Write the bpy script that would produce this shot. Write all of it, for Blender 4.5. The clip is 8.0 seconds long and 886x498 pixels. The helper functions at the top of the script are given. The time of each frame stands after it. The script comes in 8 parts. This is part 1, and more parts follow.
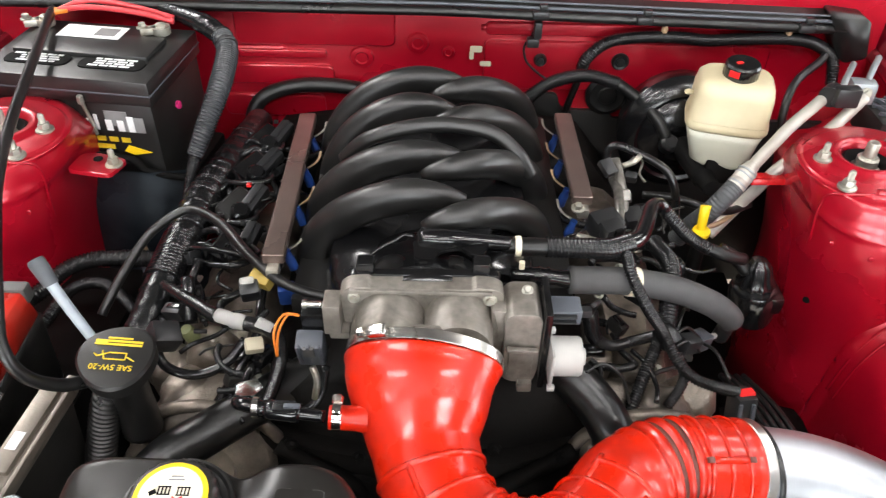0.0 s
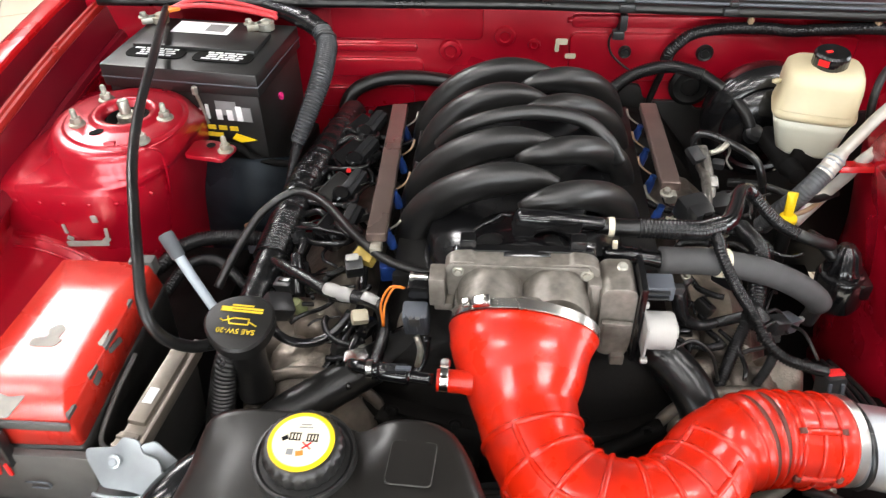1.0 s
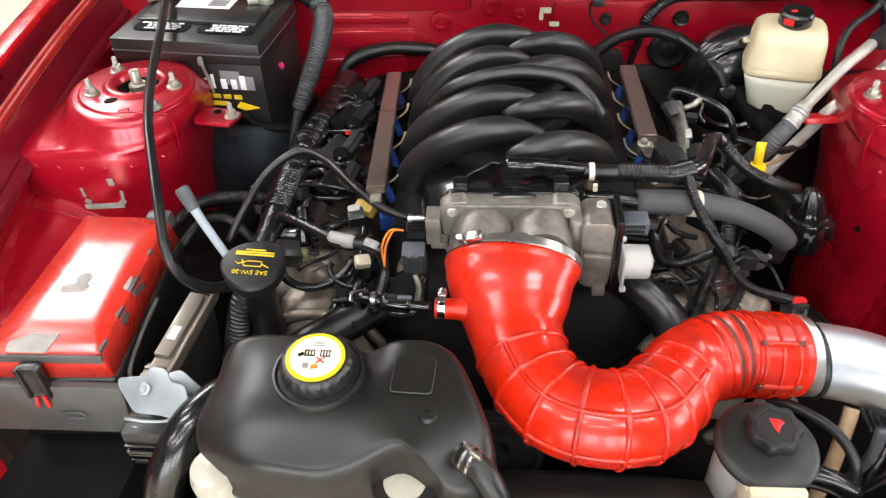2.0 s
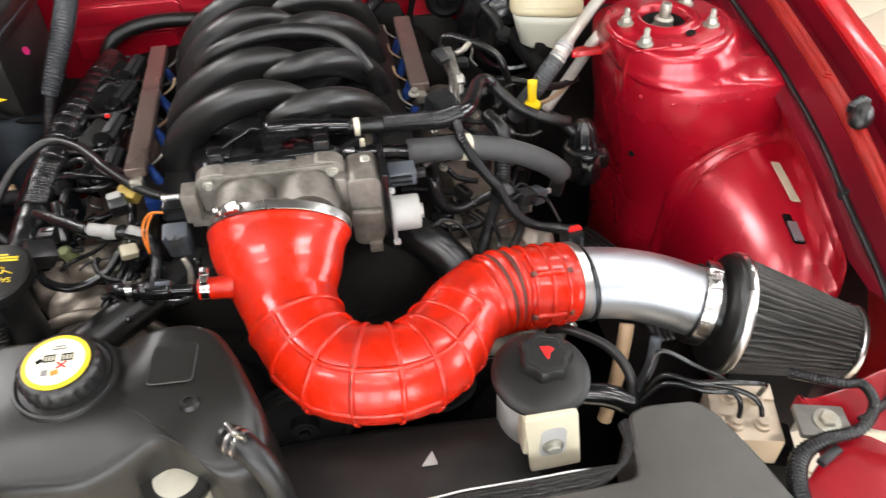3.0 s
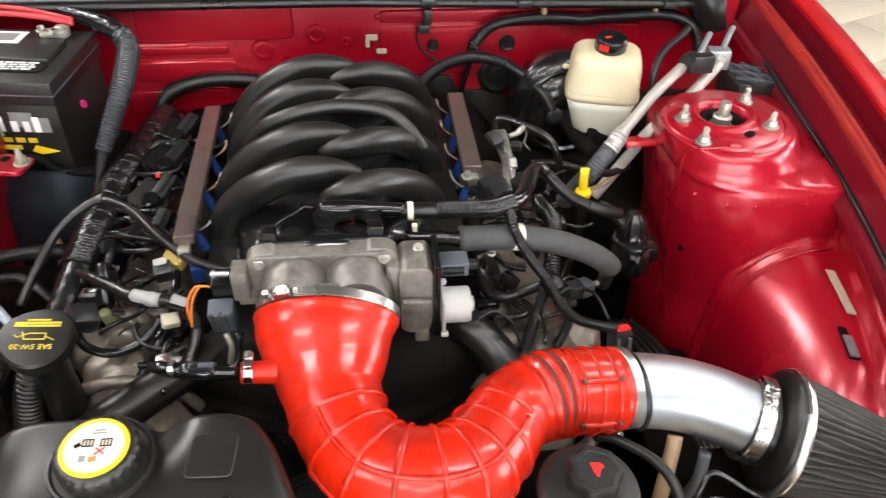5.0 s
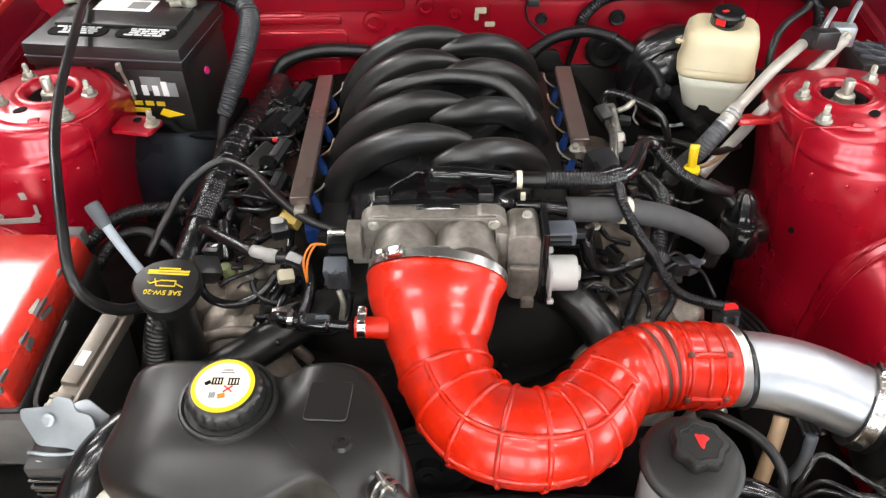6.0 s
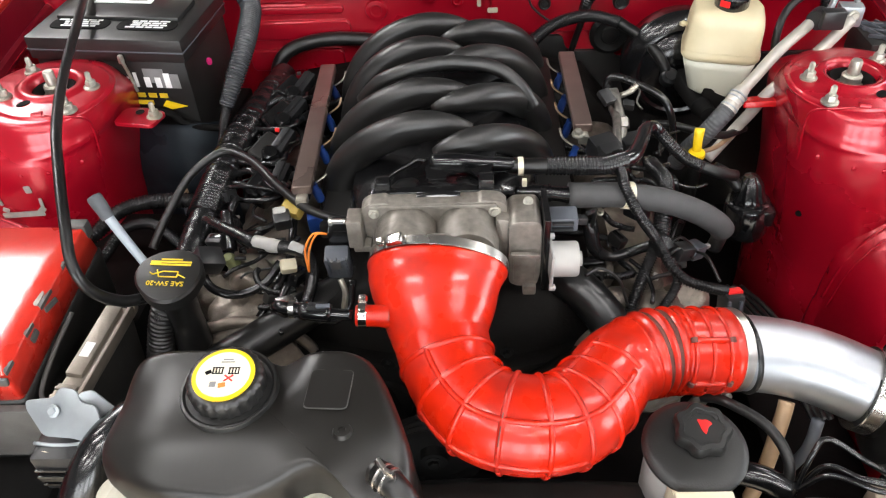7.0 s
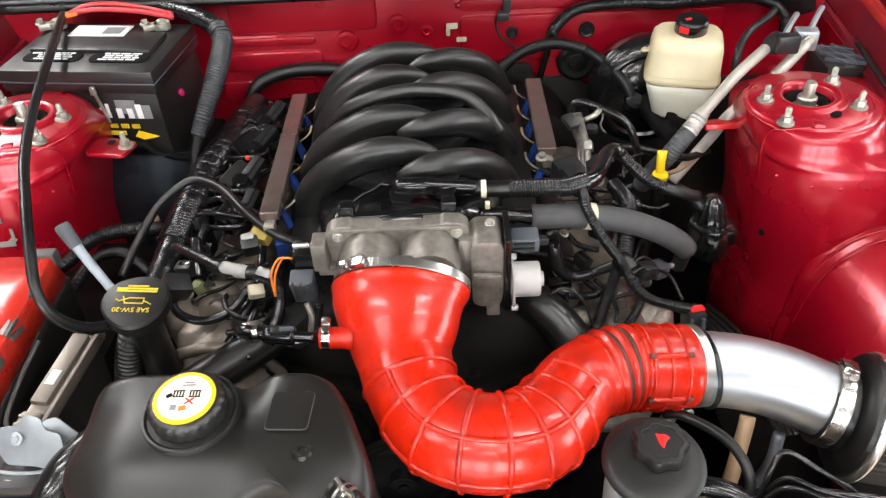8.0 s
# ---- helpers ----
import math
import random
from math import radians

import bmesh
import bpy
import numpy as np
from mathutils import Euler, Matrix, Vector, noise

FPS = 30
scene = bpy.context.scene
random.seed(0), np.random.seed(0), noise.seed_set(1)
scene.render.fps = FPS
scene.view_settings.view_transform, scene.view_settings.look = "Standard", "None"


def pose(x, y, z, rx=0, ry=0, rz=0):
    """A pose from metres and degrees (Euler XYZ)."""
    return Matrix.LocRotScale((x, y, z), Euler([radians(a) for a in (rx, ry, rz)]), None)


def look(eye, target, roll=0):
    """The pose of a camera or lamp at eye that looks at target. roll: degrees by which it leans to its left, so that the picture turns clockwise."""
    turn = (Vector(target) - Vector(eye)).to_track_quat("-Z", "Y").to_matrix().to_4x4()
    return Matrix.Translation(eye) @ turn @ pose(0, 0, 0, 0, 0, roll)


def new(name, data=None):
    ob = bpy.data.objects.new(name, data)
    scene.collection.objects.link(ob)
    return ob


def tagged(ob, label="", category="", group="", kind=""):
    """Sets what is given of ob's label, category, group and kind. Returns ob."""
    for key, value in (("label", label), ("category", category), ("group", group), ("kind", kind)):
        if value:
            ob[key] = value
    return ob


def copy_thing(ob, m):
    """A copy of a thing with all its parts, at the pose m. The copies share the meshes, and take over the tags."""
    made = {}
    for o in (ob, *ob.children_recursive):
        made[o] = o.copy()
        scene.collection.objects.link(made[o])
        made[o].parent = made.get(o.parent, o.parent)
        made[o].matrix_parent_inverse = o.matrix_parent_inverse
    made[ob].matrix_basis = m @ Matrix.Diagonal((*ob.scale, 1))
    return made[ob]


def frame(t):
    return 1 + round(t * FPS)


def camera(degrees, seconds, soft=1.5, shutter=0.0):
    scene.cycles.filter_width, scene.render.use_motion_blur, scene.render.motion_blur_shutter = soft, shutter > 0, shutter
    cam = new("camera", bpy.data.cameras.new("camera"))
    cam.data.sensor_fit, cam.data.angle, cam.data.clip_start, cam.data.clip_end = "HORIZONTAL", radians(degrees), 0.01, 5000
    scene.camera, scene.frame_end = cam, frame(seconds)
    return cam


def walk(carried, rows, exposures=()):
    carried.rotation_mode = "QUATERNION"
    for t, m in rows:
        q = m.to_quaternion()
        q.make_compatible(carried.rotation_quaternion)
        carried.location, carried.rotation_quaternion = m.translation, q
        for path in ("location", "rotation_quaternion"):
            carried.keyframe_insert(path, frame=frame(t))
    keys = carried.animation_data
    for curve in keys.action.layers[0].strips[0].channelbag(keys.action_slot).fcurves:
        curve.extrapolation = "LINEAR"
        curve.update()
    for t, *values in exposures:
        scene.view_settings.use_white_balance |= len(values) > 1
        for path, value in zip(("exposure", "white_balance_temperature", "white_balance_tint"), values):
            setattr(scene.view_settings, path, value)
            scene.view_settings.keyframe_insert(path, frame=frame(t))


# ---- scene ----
cam = camera(60.5, 8.0, soft=1.2, shutter=0.3)
PATH = [
    (0, (0.01, -0.011, 1.391), (0.021, 1.531, 0.118), 1.4),
    (0.5, (-0.011, -0.02, 1.395), (-0.092, 1.514, 0.114), 0.1),
    (1, (-0.033, -0.069, 1.405), (-0.18, 1.465, 0.131), -1.6),
    (1.2, (-0.046, -0.095, 1.399), (-0.198, 1.438, 0.123), -2.0),
    (2.3, (0.003, -0.176, 1.418), (-0.101, 1.332, 0.108), -3.3),
    (2.5, (0.031, -0.17, 1.413), (0.029, 1.33, 0.09), -2.9),
    (3, (0.084, -0.16, 1.385), (0.303, 1.285, 0.019), -1.5),
    (3.5, (0.112, -0.159, 1.378), (0.458, 1.239, -0.01), 0.6),
    (4, (0.1, -0.145, 1.384), (0.442, 1.272, 0.015), 1.6),
    (4.5, (0.079, -0.114, 1.401), (0.363, 1.359, 0.079), 1.8),
    (5, (0.052, -0.103, 1.414), (0.236, 1.427, 0.138), 1.5),
    (5.2, (0.033, -0.103, 1.415), (0.16, 1.438, 0.146), 1.1),
    (6.3, (0.021, -0.132, 1.405), (-0.042, 1.363, 0.078), -2.2),
    (6.5, (0.025, -0.132, 1.401), (-0.044, 1.36, 0.071), -2.5),
    (7, (0.035, -0.126, 1.407), (-0.036, 1.364, 0.075), -3.0),
    (7.5, (0.038, -0.132, 1.405), (-0.024, 1.375, 0.092), -3.2),
    (8, (0.066, -0.142, 1.407), (0.026, 1.4, 0.133), -3.1),
]
walk(cam, [(t, look(eye, target, roll)) for t, eye, target, roll in PATH], exposures=[(0.0, 0.15), (1.0, 0.13), (2.5, 0.07), (5.0, 0.10), (6.5, -0.02), (8.0, 0.02)])

# ---- world and light ----
world = bpy.data.worlds.new("world")
scene.world = world
world.use_nodes = True
world.node_tree.nodes["Background"].inputs["Color"].default_value = (0.95, 0.97, 1.0, 1)
world.node_tree.nodes["Background"].inputs["Strength"].default_value = 0.02
scene.view_settings.exposure = 0.0


# ---- materials ----
def material(name, color, rough=0.5, metal=0.0, coat=0.0, var=0.25, scale=30.0, bump=0.0, bump_scale=200.0,
             dirt=None, dirt_amount=0.0, dirt_scale=6.0, rough_var=0.1, spec=0.5, coat_rough=0.06):
    """A surface with variation at two scales, fine relief and optional blotches of dirt."""
    m = bpy.data.materials.new(name)
    m.use_nodes = True
    nt = m.node_tree
    b = nt.nodes["Principled BSDF"]
    co = nt.nodes.new("ShaderNodeTexCoord")
    n1 = nt.nodes.new("ShaderNodeTexNoise")
    n1.inputs["Scale"].default_value, n1.inputs["Detail"].default_value = scale, 5
    n2 = nt.nodes.new("ShaderNodeTexNoise")
    n2.inputs["Scale"].default_value, n2.inputs["Detail"].default_value = dirt_scale, 6
    nt.links.new(co.outputs["Object"], n1.inputs["Vector"])
    nt.links.new(co.outputs["Object"], n2.inputs["Vector"])
    ramp = nt.nodes.new("ShaderNodeMapRange")
    ramp.inputs["From Min"].default_value, ramp.inputs["From Max"].default_value = 0.25, 0.75
    ramp.inputs["To Min"].default_value, ramp.inputs["To Max"].default_value = 1 - var, 1 + var
    nt.links.new(n1.outputs["Fac"], ramp.inputs["Value"])
    mul = nt.nodes.new("ShaderNodeVectorMath")
    mul.operation = "SCALE"
    mul.inputs[0].default_value = color
    nt.links.new(ramp.outputs["Result"], mul.inputs["Scale"])
    last = mul.outputs["Vector"]
    if dirt:
        fac = nt.nodes.new("ShaderNodeMapRange")
        fac.inputs["From Min"].default_value, fac.inputs["From Max"].default_value = 0.45, 0.72
        fac.inputs["To Max"].default_value = dirt_amount
        nt.links.new(n2.outputs["Fac"], fac.inputs["Value"])
        mix = nt.nodes.new("ShaderNodeMix")
        mix.data_type = "RGBA"
        mix.inputs["B"].default_value = (*dirt, 1)
        nt.links.new(fac.outputs["Result"], mix.inputs["Factor"])
        nt.links.new(last, mix.inputs["A"])
        last = mix.outputs["Result"]
    nt.links.new(last, b.inputs["Base Color"])
    rr = nt.nodes.new("ShaderNodeMapRange")
    rr.inputs["From Min"].default_value, rr.inputs["From Max"].default_value = 0.3, 0.7
    rr.inputs["To Min"].default_value, rr.inputs["To Max"].default_value = max(rough - rough_var, 0.02), min(rough + rough_var, 1)
    nt.links.new(n2.outputs["Fac"], rr.inputs["Value"])
    nt.links.new(rr.outputs["Result"], b.inputs["Roughness"])
    b.inputs["Metallic"].default_value = metal
    b.inputs["Coat Weight"].default_value = coat
    b.inputs["Coat Roughness"].default_value = coat_rough
    b.inputs["Specular IOR Level"].default_value = spec
    if bump:
        n3 = nt.nodes.new("ShaderNodeTexNoise")
        n3.inputs["Scale"].default_value, n3.inputs["Detail"].default_value = bump_scale, 3
        nt.links.new(co.outputs["Object"], n3.inputs["Vector"])
        bp = nt.nodes.new("ShaderNodeBump")
        bp.inputs["Strength"].default_value, bp.inputs["Distance"].default_value = bump, 0.002
        nt.links.new(n3.outputs["Fac"], bp.inputs["Height"])
        nt.links.new(bp.outputs["Normal"], b.inputs["Normal"])
    return m


def glow(name, color, strength):
    m = bpy.data.materials.new(name)
    m.use_nodes = True
    b = m.node_tree.nodes["Principled BSDF"]
    b.inputs["Base Color"].default_value = (0.9, 0.9, 0.9, 1)
    b.inputs["Emission Color"].default_value = (*color, 1)
    b.inputs["Emission Strength"].default_value = strength
    return m


RED = material("red_paint", (0.43, 0.003, 0.017), 0.30, 0.30, 0.70, 0.08, 9, 0.02, 60, (0.22, 0.002, 0.010), 0.35, 4, coat_rough=0.20)
# the body red, brightened for the light that falls on the wing
RED_LIT = material("lit_red_paint", (0.48, 0.006, 0.009), 0.34, 0.1, 0.35, 0.06, 9, 0.01, 60, coat_rough=0.10, spec=0.3)
RED_PANEL = material("satin_red_panel_paint", (0.27, 0.003, 0.009), 0.38, 0.1, 0.4, 0.10, 12, 0.03, 60, (0.16, 0.003, 0.007), 0.5, 7, coat_rough=0.12, spec=0.3)
# darker, duller red for the inner rail and the gutter
RED_DULL = material("dull_maroon_red", (0.17, 0.003, 0.012), 0.36, 0.1, 0.3, 0.2, 12, 0.04, 90, (0.07, 0.003, 0.008), 0.5, 6, coat_rough=0.15)
RED_THIN = material("thin_red_overspray", (0.29, 0.012, 0.008), 0.50, 0.0, 0.0, 0.2, 30, 0.03, 90, (0.17, 0.006, 0.008), 0.5, 8, spec=0.2)
BOOT = material("red_silicone", (0.55, 0.015, 0.0025), 0.31, 0, 0.35, 0.08, 14, 0.012, 60, (0.24, 0.010, 0.006), 0.6, 24, coat_rough=0.12, spec=0.35)
BOOT_DARK = material("dark_silicone", (0.10, 0.03, 0.022), 0.6, 0, 0, 0.4, 60, 0.1, 120)
SATIN = material("satin_black_plastic", (0.0105, 0.0103, 0.0100), 0.37, 0, 0, 0.25, 20, 0.05, 500, (0.015, 0.0145, 0.0135), 0.5, 9, spec=0.65, rough_var=0.05)
SLEEK = material("sleek_black_plastic", (0.006, 0.006, 0.006), 0.30, 0, 0, 0.2, 30, 0.01, 120)
GLOSS = material("gloss_black_plastic", (0.005, 0.005, 0.0055), 0.20, 0, 0.3, 0.25, 20, 0.05, 90)
MATTE = material("dusty_black_plastic", (0.010, 0.0098, 0.0094), 0.45, 0, 0, 0.3, 40, 0.10, 600, (0.022, 0.021, 0.019), 0.5, 7)
RESERV = material("dark_grey_tank_plastic", (0.0095, 0.0087, 0.0078), 0.33, 0, 0, 0.15, 25, 0.0, 300, (0.016, 0.0145, 0.0125), 0.5, 6, spec=0.45, rough_var=0.06)
MILKY = material("milky_grey_plastic", (0.40, 0.38, 0.31), 0.3, 0, 0, 0.08, 14, 0.04, 200, (0.30, 0.27, 0.20), 0.5, 12)
PANEL = material("dusty_grey_cover_plastic", (0.070, 0.066, 0.061), 0.40, 0, 0, 0.12, 25, 0.10, 700, (0.10, 0.094, 0.086), 0.5, 5)
RUBBER = material("black_rubber", (0.006, 0.006, 0.006), 0.36, 0, 0, 0.3, 40, 0.08, 300, (0.02, 0.019, 0.018), 0.4, 14)
GREYHOSE = material("grey_foam_hose", (0.055, 0.055, 0.056), 0.7, 0, 0, 0.15, 60, 0.15, 700)
LOOM = material("black_split_loom", (0.009, 0.009, 0.0095), 0.20, 0, 0, 0.3, 50, 0.1, 300)
LOOMGREY = material("grey_split_loom", (0.036, 0.038, 0.042), 0.22, 0, 0, 0.25, 50)
TAPE = material("shiny_black_tape", (0.008, 0.008, 0.0085), 0.2, 0, 0, 0.3, 60, 0.6, 140)
CAST = material("cast_aluminium", (0.235, 0.215, 0.190), 0.40, 0.45, 0, 0.25, 110, 0.28, 800, (0.085, 0.068, 0.050), 0.9, 19)
CASTDK = material("dirty_cast_aluminium", (0.24, 0.205, 0.17), 0.42, 0.6, 0, 0.4, 35, 0.5, 220, (0.022, 0.018, 0.015), 0.95, 13)
ALU = material("brushed_aluminium", (0.53, 0.555, 0.59), 0.42, 1.0, 0, 0.05, 60, 0.03, 400, rough_var=0.05)
PIPE = material("oxidised_aluminium_pipe", (0.45, 0.425, 0.385), 0.45, 0.4, 0, 0.12, 40, 0.08, 200, (0.38, 0.33, 0.26), 0.6, 14)
STEEL = material("bright_steel", (0.66, 0.64, 0.61), 0.26, 1.0, 0, 0.12, 60, 0.04, 300)
WORN = material("worn_bright_metal", (0.24, 0.23, 0.21), 0.40, 0.8, 0, 0.35, 80, 0.15, 400, (0.07, 0.06, 0.05), 0.8, 45)
ZINC = material("dull_zinc", (0.42, 0.41, 0.36), 0.46, 0.8, 0, 0.25, 90, 0.15, 500, (0.28, 0.22, 0.13), 0.5, 40)
RAIL = material("rail_cover_metal", (0.175, 0.128, 0.112), 0.34, 0.6, 0, 0.1, 25, 0.05, 200, (0.15, 0.105, 0.095), 0.5, 8)
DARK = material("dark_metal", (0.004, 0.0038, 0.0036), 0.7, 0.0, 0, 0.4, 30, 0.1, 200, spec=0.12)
# near-black base: the shade of the deep gaps is put into the colour
BLOCK = material("greasy_shaded_iron", (0.0035, 0.003, 0.0026), 0.7, 0.0, 0, 0.5, 25, 0.3, 150, (0.008, 0.007, 0.006), 0.5, 12, spec=0.12)
CREAM = material("aged_cream_plastic", (0.56, 0.49, 0.32), 0.38, 0, 0, 0.10, 16, 0.05, 200, (0.48, 0.38, 0.20), 0.45, 11)
PALE = material("fluid_lit_plastic", (0.54, 0.54, 0.45), 0.36, 0, 0, 0.08, 14, 0.05, 200, (0.50, 0.46, 0.33), 0.4, 9)
WHITE = material("white_plastic", (0.34, 0.335, 0.325), 0.4, 0, 0, 0.10, 30, 0.04, 200, (0.40, 0.38, 0.33), 0.4, 20)
IVORY = material("ivory_plastic", (0.56, 0.51, 0.38), 0.45, 0, 0, 0.08, 30, 0.05, 200, (0.42, 0.36, 0.24), 0.5, 15)
YELLOW = material("yellow_plastic", (0.85, 0.58, 0.01), 0.35, 0, 0, 0.05, 30)
YELPRINT = material("yellow_print", (0.70, 0.50, 0.02), 0.5, 0, 0, 0.1, 60)
LABELCR = material("cream_label", (0.78, 0.72, 0.55), 0.45, 0, 0, 0.04, 30)
WHITEPR = material("white_print", (0.78, 0.78, 0.78), 0.45, 0, 0, 0.05, 60)
GREYPR = material("grey_print", (0.20, 0.20, 0.20), 0.5, 0, 0, 0.15, 60)
PINK = material("magenta_plug", (0.75, 0.03, 0.20), 0.3, 0, 0, 0.05, 30)
REDPL = material("red_plastic", (0.75, 0.02, 0.02), 0.35, 0, 0, 0.08, 30)
REDCAB = material("red_cable", (0.62, 0.05, 0.06), 0.4, 0, 0, 0.1, 30)
ORANGE = material("orange_wire", (0.75, 0.20, 0.02), 0.4, 0, 0, 0.1, 30)
BLUE = material("blue_plastic", (0.012, 0.045, 0.20), 0.4, 0, 0, 0.15, 30)
GREYCON = material("grey_connector", (0.075, 0.083, 0.098), 0.42, 0, 0, 0.12, 40, 0.06, 300)
DKCON = material("dark_grey_connector", (0.016, 0.0165, 0.0175), 0.34, 0, 0, 0.2, 40, 0.06, 300)
TAN = material("tan_plastic", (0.33, 0.22, 0.13), 0.5, 0, 0, 0.15, 40)
BEIGEM = material("beige_anodised", (0.52, 0.44, 0.34), 0.42, 0.5, 0, 0.08, 40, 0.1, 300, (0.3, 0.24, 0.18), 0.5, 20)
ECUM = material("silver_case", (0.27, 0.24, 0.205), 0.45, 0.7, 0, 0.1, 30, 0.15, 300, (0.2, 0.17, 0.14), 0.5, 12)
BRACKET = material("grey_galvanised", (0.33, 0.36, 0.38), 0.42, 0.6, 0, 0.12, 30, 0.06, 200, (0.2, 0.2, 0.2), 0.4, 14)
MESHF = material("grey_filter_gauze", (0.060, 0.057, 0.053), 0.7, 0.1, 0, 0.35, 300, 0.5, 1500, (0.11, 0.10, 0.092), 0.5, 30)
CHROME = material("chrome", (0.78, 0.77, 0.75), 0.30, 1.0, 0, 0.04, 60)
GAUZE = material("weathered_paint_patch", (0.33, 0.31, 0.28), 0.6, 0, 0, 0.2, 60, 0.1, 300)
OVERSPRAY = material("scraped_red_lid", (0.60, 0.026, 0.014), 0.32, 0, 0.8, 0.14, 25, 0.30, 45, (0.66, 0.09, 0.06), 0.5, 10, coat_rough=0.26, spec=0.5)
LIDGREY = material("bare_grey_plastic", (0.075, 0.073, 0.07), 0.5, 0, 0, 0.15, 50, 0.1, 300)
TILE = material("beige_floor_tile", (0.74, 0.64, 0.50), 0.30, 0, 0, 0.03, 2.5, 0.02, 40, (0.71, 0.61, 0.47), 0.2, 0.8, rough_var=0.02)
GROUT = material("grey_grout", (0.20, 0.18, 0.16), 0.8, 0, 0, 0.2, 60, 0.2, 400)
WALLP = material("painted_wall", (0.14, 0.14, 0.145), 0.7, 0, 0, 0.05, 3, 0.05, 80)
CEIL = material("grey_ceiling", (0.06, 0.06, 0.062), 0.8, 0, 0, 0.05, 3, 0.05, 80)
LIGHTM = glow("lamp_diffuser", (1.0, 0.975, 0.965), 50.0)
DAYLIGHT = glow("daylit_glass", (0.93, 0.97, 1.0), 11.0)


# ---- building helpers ----
def mesh_from(name, verts, faces, smooth=True):
    me = bpy.data.meshes.new(name)
    me.from_pydata([tuple(v) for v in verts], [], faces)
    me.validate()
    if smooth:
        me.polygons.foreach_set("use_smooth", [True] * len(me.polygons))
    return me


def mesh_of(bm, name="part", smooth=True, angle=35):
    me = bpy.data.meshes.new(name)
    if smooth:
        for f in bm.faces:
            f.smooth = True
        for e in bm.edges:
            if len(e.link_faces) == 2 and e.calc_face_angle(0) > radians(angle):
                e.smooth = False
    bm.to_mesh(me)
    bm.free()
    return me


def thing(name, loc, label, category, group=""):
    ob = new(name)
    ob.empty_display_size = 0.02
    ob.location = loc
    return tagged(ob, label, category, group)


def part(name, data, mat, parent, label=""):
    """One mesh in world coordinates as a part of a thing or of a part."""
    if isinstance(data, bmesh.types.BMesh):
        data = mesh_of(data, name)
    data.materials.append(mat)
    ob = new(name, data)
    ob.parent = parent
    if parent is not None and parent.type == "EMPTY":
        ob.matrix_parent_inverse = Matrix.Translation(-Vector(parent.location))
    return tagged(ob, label)


def solo(name, data, mat, label, category, group="", kind=""):
    """A thing that is one mesh."""
    if isinstance(data, bmesh.types.BMesh):
        data = mesh_of(data, name)
    data.materials.append(mat)
    return tagged(new(name, data), label, category, group, kind)


def spline(pts, step=0.006):
    """Points along a Catmull-Rom curve, about a step apart."""
    p = [np.array(q, float) for q in pts]
    p = [2 * p[0] - p[1]] + p + [2 * p[-1] - p[-2]]
    out, at = [], []
    for i in range(1, len(p) - 2):
        n = max(2, int(np.linalg.norm(p[i + 1] - p[i]) / step))
        for k in range(n):
            u = k / n
            out.append(0.5 * (2 * p[i] + (p[i + 1] - p[i - 1]) * u + (2 * p[i - 1] - 5 * p[i] + 4 * p[i + 1] - p[i + 2]) * u * u
                              + (3 * p[i] - p[i - 1] - 3 * p[i + 1] + p[i + 2]) * u ** 3))
            at.append(i - 1 + u)
    out.append(p[-2])
    at.append(len(p) - 3)
    return np.array(out), np.array(at)


def frames(path):
    """Tangent, side and up along a path, without twist."""
    tan = np.gradient(path, axis=0)
    tan /= np.linalg.norm(tan, axis=1)[:, None] + 1e-12
    ref = np.array([0, 0, 1.0]) if abs(tan[0][2]) < 0.9 else np.array([0, 1.0, 0])
    up = ref - tan[0] * (ref @ tan[0])
    ups = []
    for t in tan:
        up = up - t * (up @ t)
        up /= np.linalg.norm(up) + 1e-12
        ups.append(up)
    ups = np.array(ups)
    return tan, np.cross(tan, ups), ups


def tube(pts, r, seg=12, step=0.006, ridge=0.0, pitch=0.005, flat=1.0, name="tube", cap=True, wob=0.0):
    """A hose along points; r: radius, or one for each point; ridge and pitch: its corrugation; flat: height over width."""
    if ridge:
        step = min(step, pitch / 4)
    path, at = spline(pts, step)
    if ridge:
        far_ = np.r_[0, np.cumsum(np.linalg.norm(np.diff(path, axis=0), axis=1))]
        even = np.linspace(0, far_[-1], max(8, int(far_[-1] / pitch * 6)))
        path, at = np.stack([np.interp(even, far_, path[:, q]) for q in range(3)], 1), np.interp(even, far_, at)
    rad = np.full(len(path), float(r)) if np.isscalar(r) else np.interp(at, range(len(r)), r)
    run = np.r_[0, np.cumsum(np.linalg.norm(np.diff(path, axis=0), axis=1))]
    if ridge:
        rad = rad * (1 + 1.5 * ridge * np.sin(run / pitch * 2 * np.pi))
    if wob:
        rad = rad * (1 + wob * np.sin(run * 410) * np.sin(run * 173 + 1))
    tan, side, up = frames(path)
    ang = np.linspace(0, 2 * np.pi, seg, endpoint=False)
    ring = np.cos(ang)[None, :, None] * side[:, None, :] + flat * np.sin(ang)[None, :, None] * up[:, None, :]
    v = (path[:, None, :] + rad[:, None, None] * ring).reshape(-1, 3)
    f = []
    n = len(path)
    for i in range(n - 1):
        for k in range(seg):
            a, b = i * seg + k, i * seg + (k + 1) % seg
            f.append((a, b, b + seg, a + seg))
    if cap:
        f.append(tuple(range(seg - 1, -1, -1)))
        f.append(tuple(range((n - 1) * seg, n * seg)))
    return mesh_from(name, v.tolist(), f)


def axes(axis):
    w = Vector(axis).normalized()
    u = w.orthogonal().normalized()
    return Matrix((u, w.cross(u), w)).transposed()


